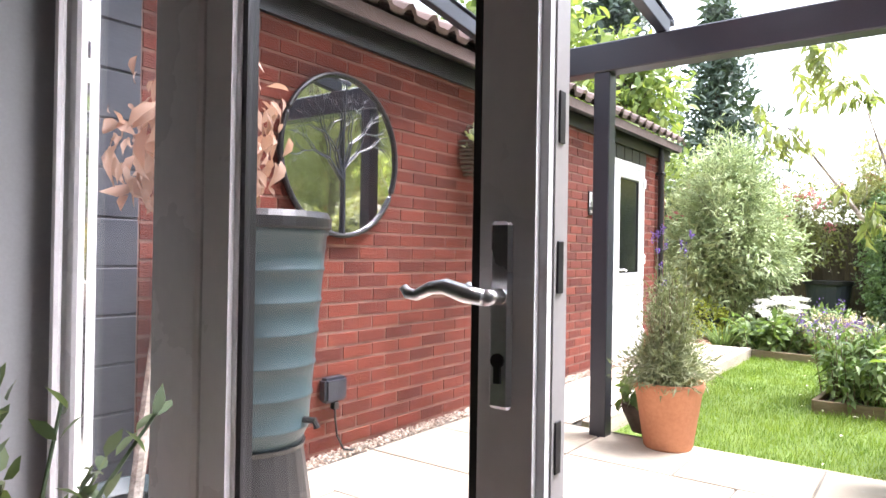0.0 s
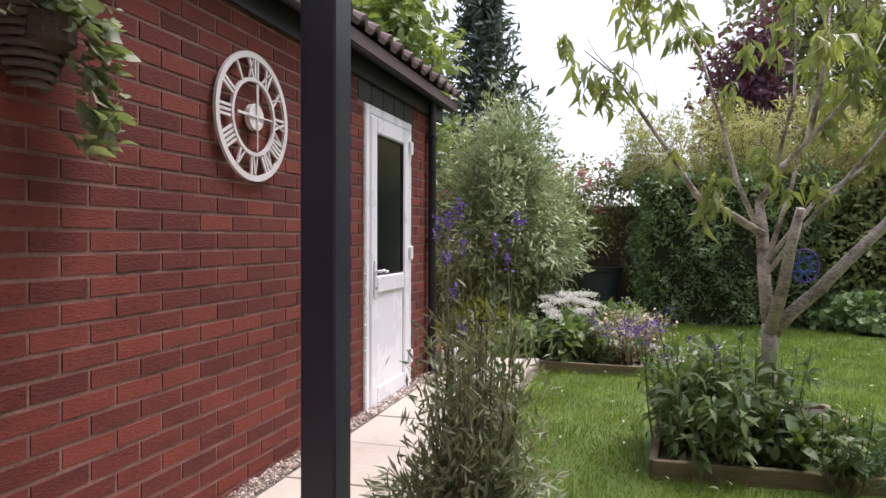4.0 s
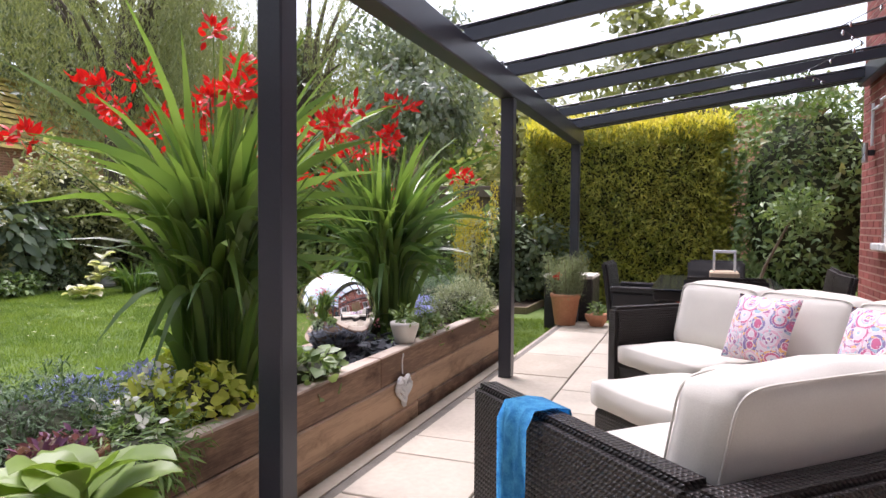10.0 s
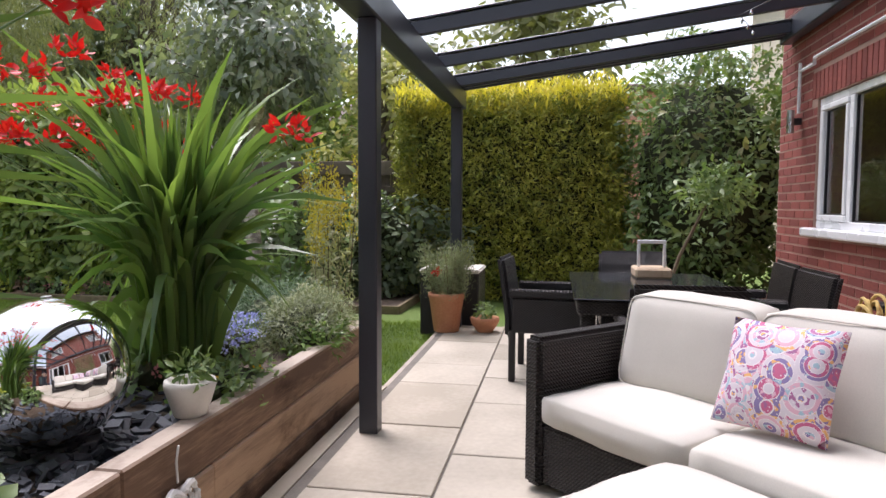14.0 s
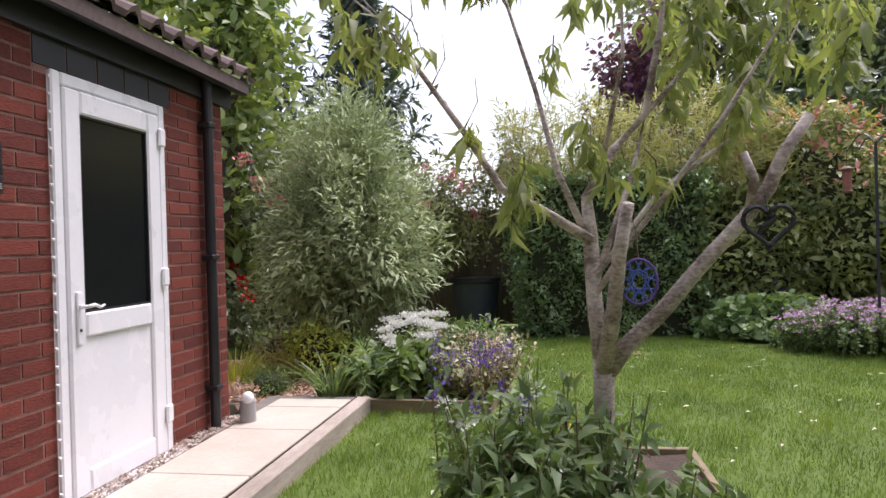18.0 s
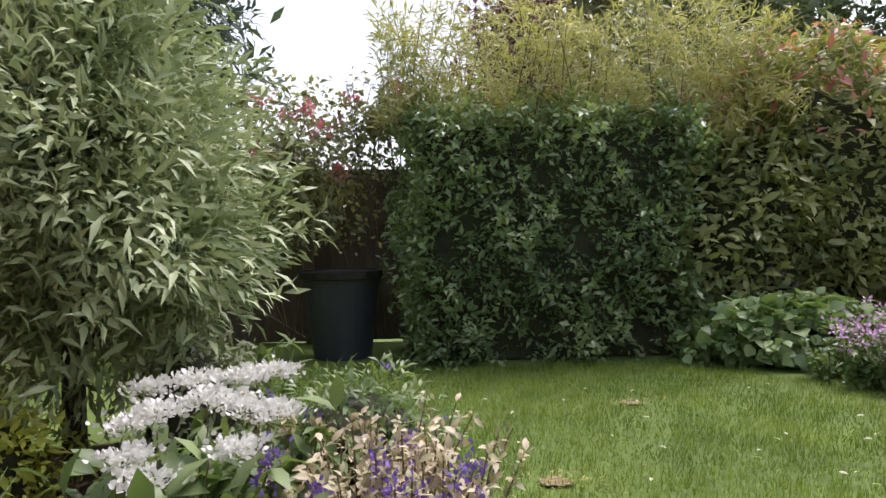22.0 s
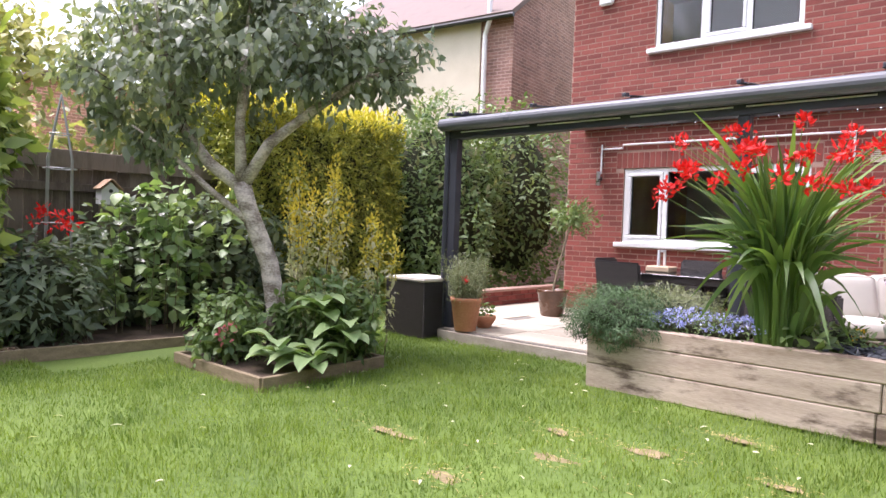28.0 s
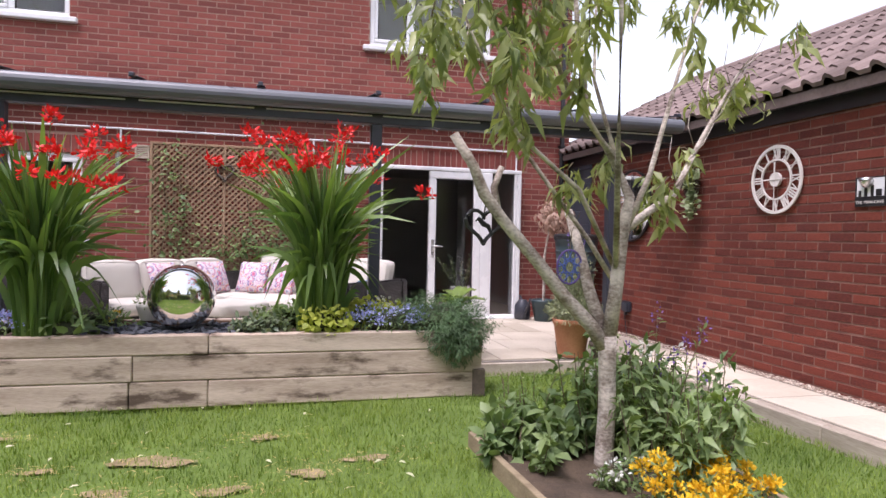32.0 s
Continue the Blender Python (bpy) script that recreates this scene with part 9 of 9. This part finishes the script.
cushion_plant("purple_flower", (5.05, 12.2, 0.35), (0.28, 0.2, 0.22), 500, 0.06, 0.4, lf_border, "purple-flowered plant at the hedge", (pet_purple, 26, 12, 0.03), "flower", seed=113, zmin=0.0)
for k, (x, y, s, m) in enumerate(((6.25, 11.75, 0.50, "a"), (7.1, 12.2, 0.44, "b"), (5.85, 12.0, 0.46, "b"), (6.0, 11.45, 0.40, "b"), (7.8, 12.75, 0.44, "a"), (8.5, 13.0, 0.40, "b"))):
    t = thing("hosta", (x, y, LAWN), "broad-leaved blue-green hosta by the hedge", "plant", "hostas")
    rosette(t, (x, y, LAWN + 0.02), 15, s, 0.19, 0.85, lf_blue if m == "a" else lf_hosta, "leaf", 120 + k, 0.75, 0.06)
t = thing("hosta", (6.55, 12.25, LAWN), "white-edged hosta among green leaves", "plant", "hostas")
rosette(t, (6.55, 12.25, LAWN + 0.22), 15, 0.46, 0.18, 1.1, lf_cream, "leaf", 128, 0.7, 0.08)
cushion_plant("yellow_shrub", (6.95, 12.35, 1.05), (0.45, 0.28, 0.42), 700, 0.10, 0.5, lf_lime, "yellow-green shrub branch in the hedge", seed=130, zmin=0.5, core=0.3)
cushion_plant("ground_cover", (9.0, 12.6, 0.05), (0.9, 0.35, 0.28), 1700, 0.09, 0.55, lf_border, "dark green ground cover below the shrubs", seed=131, zmin=LAWN)
cushion_plant("ground_cover", (10.3, 12.9, 0.05), (0.8, 0.3, 0.3), 1300, 0.09, 0.5, lf_dark, "dark green ground cover below the shrubs", seed=132, zmin=LAWN)
cushion_plant("fern", (10.3, 13.0, 0.9), (0.5, 0.25, 0.35), 420, 0.17, 0.4, lf_blue, "blue-green drooping leaves in the shade", seed=133, zmin=0.3, core=0.3, droop=0.9)

# bird bath
bb = thing("bird_bath", (11.42, 12.75, LAWN), "weathered stone bird bath on a fluted pedestal", "bird bath")
part("pedestal", lathe([(0.17, 0), (0.18, 0.05), (0.13, 0.08), (0.11, 0.14), (0.095, 0.3), (0.12, 0.42), (0.15, 0.46)], (11.42, 12.75, LAWN), 14), bath_stone, bb)
part("bowl", lathe([(0.15, 0.46), (0.27, 0.50), (0.29, 0.545), (0.30, 0.56), (0.26, 0.56), (0.2, 0.53), (0, 0.52)], (11.42, 12.75, LAWN), 24), bath_stone, bb)

# borders at the far corner
t = thing("squash_plant", (9.7, 11.2, LAWN), "pale green squash plant with broad leaves", "plant")
rosette(t, (9.6, 11.25, LAWN + 0.03), 13, 0.34, 0.28, 0.5, lf_pale, "leaf", 140, 0.55, 0.12)
rosette(t, (10.1, 11.45, LAWN + 0.18), 12, 0.30, 0.26, 0.8, lf_pale, "leaf", 141, 0.6, 0.30)
rosette(t, (10.2, 11.5, LAWN + 0.34), 6, 0.28, 0.26, 0.8, lf_pale, "leaf", 142, 0.6, 0.35)
part("stalk", tube([(9.6, 11.25, LAWN), (9.9, 11.35, 0.05), (10.1, 11.45, 0.2), (10.25, 11.55, 0.65)], [0.012, 0.012, 0.01, 0.006], 6), lf_pale, t)
t = thing("daylily", (10.8, 11.3, LAWN), "arching strap-leaved daylily clump", "plant")
tuft(t, (10.75, 11.3, LAWN), 170, 0.22, 0.72, 0.034, 0.8, 0.55, lf_croc, 143)
tuft(t, (11.3, 10.95, LAWN), 150, 0.2, 0.75, 0.034, 0.75, 0.5, lf_border, 144)
t = thing("crocosmia", (11.25, 10.3, LAWN), "smaller crocosmia with a few scarlet flowers", "flowering plant")
tuft(t, (11.25, 10.3, LAWN), 46, 0.10, 1.35, 0.05, 0.30, 0.25, lf_croc, 145)
bm = bmesh.new()
H = []
for k in range(7):
    x, y, z = 11.0 + 0.10 * k - 0.2, 10.3 + rng.normal() * 0.1, 1.35 + 0.18 * rng.random()
    tube([(11.25, 10.3, LAWN), (11.22, 10.3, 0.8), (x, y, z)], [0.005, 0.004, 0.002], 4, bm)
    H += [np.array([x + rng.normal() * 0.05, y, z + rng.normal() * 0.03]) for j in range(5)]
part("flower_stalk", bm, lf_croc, t, kind="stuff")
florets(t, H, 12, (0.024, 0.024, 0.018), 0.06, 0.45, pet_red)
q = np.random.default_rng(150)
for k in range(13):
    y = 7.25 + k * 0.215
    x = 11.22 + q.uniform(-0.06, 0.14)
    m, lab, fl_ = ((lf_border, "small green bedding plant by the laurel", None), (lf_lime, "lime green bedding plant by the laurel", None), (lf_border, "red-flowered bedding plant by the laurel", (pet_rose, 5, 9, 0.03)), (lf_copper, "coppery heuchera by the laurel", None), (lf_blue, "grey-green bedding plant by the laurel", (pet_pink, 4, 8, 0.025)))[(k * 3) % 5]
    cushion_plant("bedding_plant", (x, y, 0.0), (0.13, 0.11, 0.12 + 0.06 * q.random()), 150, 0.065, 0.5, m, lab, fl_, seed=k, zmin=LAWN + 0.02, group="bedding plants by the laurel")
t = thing("iris", (11.55, 8.35, LAWN), "fan of upright iris leaves by the laurel", "plant")
tuft(t, (11.45, 8.35, LAWN), 40, 0.07, 0.78, 0.03, 0.25, 0.12, lf_croc, 151)
t = thing("iris", (11.3, 9.7, LAWN), "arching green leaves at the corner of the laurel", "plant")
tuft(t, (11.3, 9.8, LAWN), 60, 0.12, 0.65, 0.03, 0.6, 0.35, lf_border, 152)
chips("bed_bark", 1500, 11.03, 11.5, 7.0, 9.95, LAWN + 0.06, 0.022, bark_chip, "bark mulch in the laurel bed", 153)

# border by the fence and the plum tree
pet_lemon = leaf_material("lemon_petal", (0.72, 0.58, 0.05), (0.86, 0.76, 0.16), 0.6, 0.3, (1, 0.95, 0.6), warm=1.0, cool=1.0)
leafy_stand("mullein", [(10.35, 4.62, 0.20, 1.72, 12), (9.95, 4.62, 0.14, 1.62, 5), (9.28, 4.45, 0.07, 1.42, 2), (9.45, 4.5, 0.06, 1.15, 2)], "tall mullein spires with yellow flowers", lf_pale, 0.10, 0.35, "flower", flower=(pet_lemon, 1.0, 90, (0.030, 0.030, 0.13), 0.036), seed=160, per=60, lean=0.12)
leafy_stand("border_perennial", [(9.5, 5.1, 0.30, 0.75, 26), (9.3, 4.95, 0.25, 0.85, 22), (9.05, 5.0, 0.2, 0.7, 16), (9.75, 5.4, 0.25, 0.6, 14)], "leafy perennials under the plum tree", lf_border, 0.13, 0.40, "plant", seed=163, per=26)
for k, (x, y, z, s) in enumerate(((8.90, 5.55, 0.0, 0.40), (8.85, 5.25, 0.18, 0.38), (9.05, 5.35, 0.38, 0.34), (9.1, 5.75, 0.05, 0.36))):
    t = thing("foxglove", (x, y, LAWN), "foxglove with large drooping grey-green leaves", "plant", "foxgloves")
    rosette(t, (x, y, LAWN + 0.05 + z), 12, s, 0.17, 0.75, lf_blue, "leaf", 165 + k, 0.85, 0.16)
    if z > 0.1:
        part("stalk", tube([(x, y, LAWN), (x, y, z + 0.1)], [0.014, 0.008], 6), lf_border, t)
rose_bush("pink_rose", [((9.75, 5.85, 0.18), (0.36, 0.28, 0.36), 1300)], "pink rose bush in the plum bed", pet_rose, 168, leaf=lf_border, nfl=5)
leafy_stand("hollyhock", [(11.5, 5.5, 0.28, 1.95, 7), (11.45, 5.9, 0.2, 1.6, 4), (11.6, 5.1, 0.25, 1.7, 5)], "tall hollyhocks with round grey-green leaves", lf_blue, 0.15, 0.8, seed=169, lean=0.1, per=34, droop=0.6)
t = thing("crocosmia", (11.5, 6.65, LAWN), "small crocosmia with scarlet flowers at the fence", "flowering plant")
tuft(t, (11.5, 6.65, LAWN), 40, 0.09, 1.05, 0.035, 0.4, 0.3, lf_croc, 170)
florets(t, [np.array([11.45 + rng.normal() * 0.08, 6.62 + rng.normal() * 0.10, 1.08 + rng.normal() * 0.06]) for k in range(12)], 10, (0.02, 0.02, 0.016), 0.055, 0.45, pet_red)
shrub("rhododendron", (11.6, 6.75, 0.35), (0.55, 0.62, 0.55), 1900, 0.13, 0.33, lf_dark, "low rhododendron with long dark leaves", seed=171, droop=0.4)
white_paint = plain("white_paint", (0.72, 0.73, 0.74), 0.5)
galv = plain("galvanised_wire", (0.36, 0.37, 0.37), 0.5, 0.6)
ob = thing("obelisk", (12.0, 6.4, LAWN), "tall grey wire obelisk at the fence", "plant support")
for k in range(4):
    a = k * math.pi / 2 + 0.4
    part("leg", tube([(12.0 + 0.17 * math.cos(a), 6.4 + 0.17 * math.sin(a), LAWN), (12.0 + 0.15 * math.cos(a), 6.4 + 0.15 * math.sin(a), 1.7), (12.0, 6.4, 2.35)], 0.009, 6), galv, ob)
for z, r in ((0.5, 0.168), (1.05, 0.16), (1.6, 0.152), (1.95, 0.10)):
    part("ring", tube([(12.0 + r * math.cos(i * math.pi / 8), 6.4 + r * math.sin(i * math.pi / 8), z) for i in range(17)], 0.006, 5), galv, ob)
nb_ = thing("birdhouse", (12.42, 5.75, 1.3), "white wooden birdhouse with a timber roof", "birdhouse")
bm = bmesh.new()
v = [bm.verts.new((12.36, y, z)) for y, z in ((5.65, 1.27), (5.85, 1.27), (5.85, 1.43), (5.75, 1.52), (5.65, 1.43))]
w = [bm.verts.new((12.52, y, z)) for y, z in ((5.65, 1.27), (5.85, 1.27), (5.85, 1.43), (5.75, 1.52), (5.65, 1.43))]
bm.faces.new(v[::-1])
bm.faces.new(w)
for k in range(5):
    bm.faces.new((v[k], v[(k + 1) % 5], w[(k + 1) % 5], w[k]))
bmesh.ops.recalc_face_normals(bm, faces=bm.faces[:])
part("box", bm, white_paint, nb_)
for sgn in (-1, 1):
    part("roof_board", turned(box(-0.10, 0.10, -0.085, 0.085, -0.007, 0.007, 0.002), Matrix.Translation((12.43, 5.75 + sgn * 0.066, 1.495)) @ Matrix.Rotation(radians(-42 * sgn), 4, "X")), trellis_wood, nb_)
part("entrance", tube([(12.352, 5.75, 1.42), (12.362, 5.75, 1.42)], 0.022, 14), black_plastic, nb_)
part("perch_post", box(12.50, 12.60, 5.71, 5.79, LAWN, 1.5, 0.005), fence_wood, nb_)

# alarm box and downpipe on the house
al = thing("alarm_box", (9.35, 0.05, 4.6), "white alarm box on the house wall", "alarm box")
part("case", box(9.24, 9.46, 0.004, 0.075, 4.48, 4.76, 0.02, seg=2), white_upvc, al)
hp = thing("downpipe", (0.16, 0.05, 0), "black downpipe at the house corner", "pipe", kind="structure")
part("pipe", tube([(0.16, 0.055, 5.3), (0.16, 0.055, 2.6), (0.16, 0.055, 0.0)], 0.034, 12), black_plastic, hp)
for z in (0.6, 2.5, 4.4):
    part("pipe_clip", box(0.12, 0.20, 0.003, 0.09, z, z + 0.035, 0.006), black_plastic, hp)

# lawn: blades, worn patches and fallen leaves
def on_lawn(p):
    x, y = p[:, 0], p[:, 1]
    ok = (x > np.where(y < 9.8, 0.86, 0.2)) & (y > 3.27) & ~((x > 2.55) & (x < 7.32) & (y < 4.06))
    ok &= ~((x > 1.8) & (x < 3.12) & (y > 5.16) & (y < 6.84)) & ~((x < 1.93) & (y > 7.84) & (y < 9.65)) & ~((x > 8.8) & (x < 10.2) & (y > 4.72) & (y < 6.12))
    ok &= (x < 10.95) & ~((x > 10.3) & (y < 7)) & ~((y > 11.9) & (x < 4.6)) & ~((x > 4.5) & (x < 6.2) & (y > 11.1)) & (y < 12.6)
    return ok


WORN = [(6.48, 5.76, 0.26, 0.15), (6.17, 5.26, 0.28, 0.13), (6.74, 5.30, 0.18, 0.11), (5.63, 5.95, 0.24, 0.13), (5.03, 5.64, 0.26, 0.13), (4.90, 5.19, 0.44, 0.20), (4.50, 5.70, 0.26, 0.12), (4.07, 5.53, 0.22, 0.14), (3.73, 5.35, 0.26, 0.12), (4.30, 4.85, 0.22, 0.10), (7.44, 6.08, 0.30, 0.10), (6.74, 6.40, 0.22, 0.11), (5.88, 4.60, 0.26, 0.09), (5.45, 5.25, 0.18, 0.09), (2.4, 9.3, 0.2, 0.1), (3.2, 10.6, 0.18, 0.08), (9.3, 9.6, 0.2, 0.11)]
q = np.random.default_rng(200)
n = 380000
p = np.stack([q.uniform(0.2, 10.95, n), q.uniform(3.27, 12.6, n), np.full(n, LAWN)], 1)
p = p[on_lawn(p)]
worn = np.zeros(len(p))
for x, y, a, b in WORN:
    e = ((p[:, 0] - x) / a) ** 2 + ((p[:, 1] - y) / b) ** 2 + 0.5 * lumps(p, 9.0)
    worn = np.maximum(worn, np.clip(1.4 - e, 0, 1))
p = p[q.random(len(p)) > 0.55 * worn]
n = len(p)
hgt = 0.034 * (1 + 0.35 * lumps(p, 2.2) + 0.30 * lumps(p, 7.0, 2.0) + 0.25 * q.normal(size=n)).clip(0.35, 2.0)
part_dir = level_dirs(n, q)
side = np.stack([-part_dir[:, 1], part_dir[:, 0], np.zeros(n)], 1) * 0.0030
tip = p + part_dir * (hgt * q.uniform(0.2, 0.9, n))[:, None] + np.stack([np.zeros(n), np.zeros(n), hgt], 1)
co = np.stack([p - side, p + side, tip], 1).reshape(-1, 3)
solo("grass", raw_mesh("grass", co, 3, np.arange(3 * n).reshape(-1, 3)), lf_grass, "bright green mown grass of the lawn", "grass", kind="stuff")
m = 1500
k = q.integers(0, len(WORN), m)
W_ = np.array(WORN)
off = q.normal(size=(m, 2)) * 0.75
pp = np.stack([W_[k, 0] + off[:, 0] * W_[k, 2], W_[k, 1] + off[:, 1] * W_[k, 3], np.full(m, LAWN + 0.004)], 1)
d_ = level_dirs(m, q)
solo("dry_grass", leaf_mesh("dry_grass", pp, d_ + [0, 0, 0.25], np.tile([0, 0, 1.0], (m, 1)) + 0.5 * rand_dirs(m), 0.045 * q.uniform(0.5, 1.3, m), 0.006, 0.1, 0.2), lf_straw, "dry straw-coloured grass on worn patches", "grass", kind="stuff")
dry = material("dry_ground", (0.15, 0.12, 0.055), (0.32, 0.25, 0.14), 0.95, 9, 60, 0.5)
for x, y, a, b in WORN:
    a, b = a * 0.52, b * 0.52
    bm = bmesh.new()
    c = bm.verts.new((x, y, LAWN + 0.004))
    ring = []
    for k in range(64):
        an = k * 2 * math.pi / 64
        f = 0.88 + 0.20 * math.sin(2 * an + x * 7) + 0.12 * math.sin(3 * an + y * 5) + 0.07 * math.sin(7 * an + x * 9) + 0.05 * math.sin(13 * an + y * 3)
        ring.append(bm.verts.new((x + a * f * math.cos(an), y + b * f * math.sin(an), LAWN + 0.003)))
    for k in range(64):
        bm.faces.new((c, ring[k], ring[(k + 1) % 64]))
    solo("worn_patch", bm, dry, "dry worn patch in the lawn", "bare patch", kind="structure")
n = 230
p = np.stack([q.uniform(1.0, 9, n), q.uniform(3.4, 11, n), np.full(n, LAWN + 0.035)], 1)
p = p[on_lawn(p)]
n = len(p)
solo("fallen_leaves", leaf_mesh("fallen_leaves", p, level_dirs(n, q) + [0, 0, 0.1], np.tile([0, 0, 1.0], (n, 1)) + 0.4 * rand_dirs(n), 0.06 * q.uniform(0.5, 1.2, n), 0.018, 0.3, 0.4), lf_pale, "fallen pale peach leaves on the lawn", "leaves", kind="stuff")

# ---- paving and bricks, last ----
r_ = random.Random(11)
ROWS = []
y = 0.004
rowh = [0.56, 0.86, 0.56, 0.60, 0.56]
slab_cache = {}
for h in rowh:
    x = 0.13
    while x < 9.55:
        wdt = r_.choice([0.56, 0.86, 0.86, 0.60, 0.30])
        wdt = min(wdt, 9.6 - x)
        if wdt < 0.2:
            break
        ROWS.append((x, x + wdt, y, y + h))
        x += wdt
    y += h
for x0, x1, y0, y1 in ROWS:
    part("slab", box(x0 + 0.006, x1 - 0.006, y0 + 0.006, min(y1, 3.2) - 0.006, -0.03, r_.uniform(-0.002, 0.002), 0.004), stone, patio)
y = 3.2
while y < 7.7:
    h = min(r_.choice([0.56, 0.86, 0.6]), 7.76 - y)
    part("slab", box(0.136, 0.72, y + 0.006, y + h - 0.006, -0.03, r_.uniform(-0.002, 0.002), 0.004), stone, path)
    y += h
shapes = {}
for a0, a1, z0, z1, d in near:
    key = (round(a1 - a0, 3),)
    if key not in shapes:
        me = joined_bricks("brick", [(0, a1 - a0, 0, z1 - z0, 0.004)], lambda a, z, d: (d, a, z))
        me.materials.append(brick_red)
        shapes[key] = me
    ob = new("brick", shapes[key])
    ob.parent = garage
    ob.location = Vector((d - 0.003, a0, z0)) - ORG[garage.name]
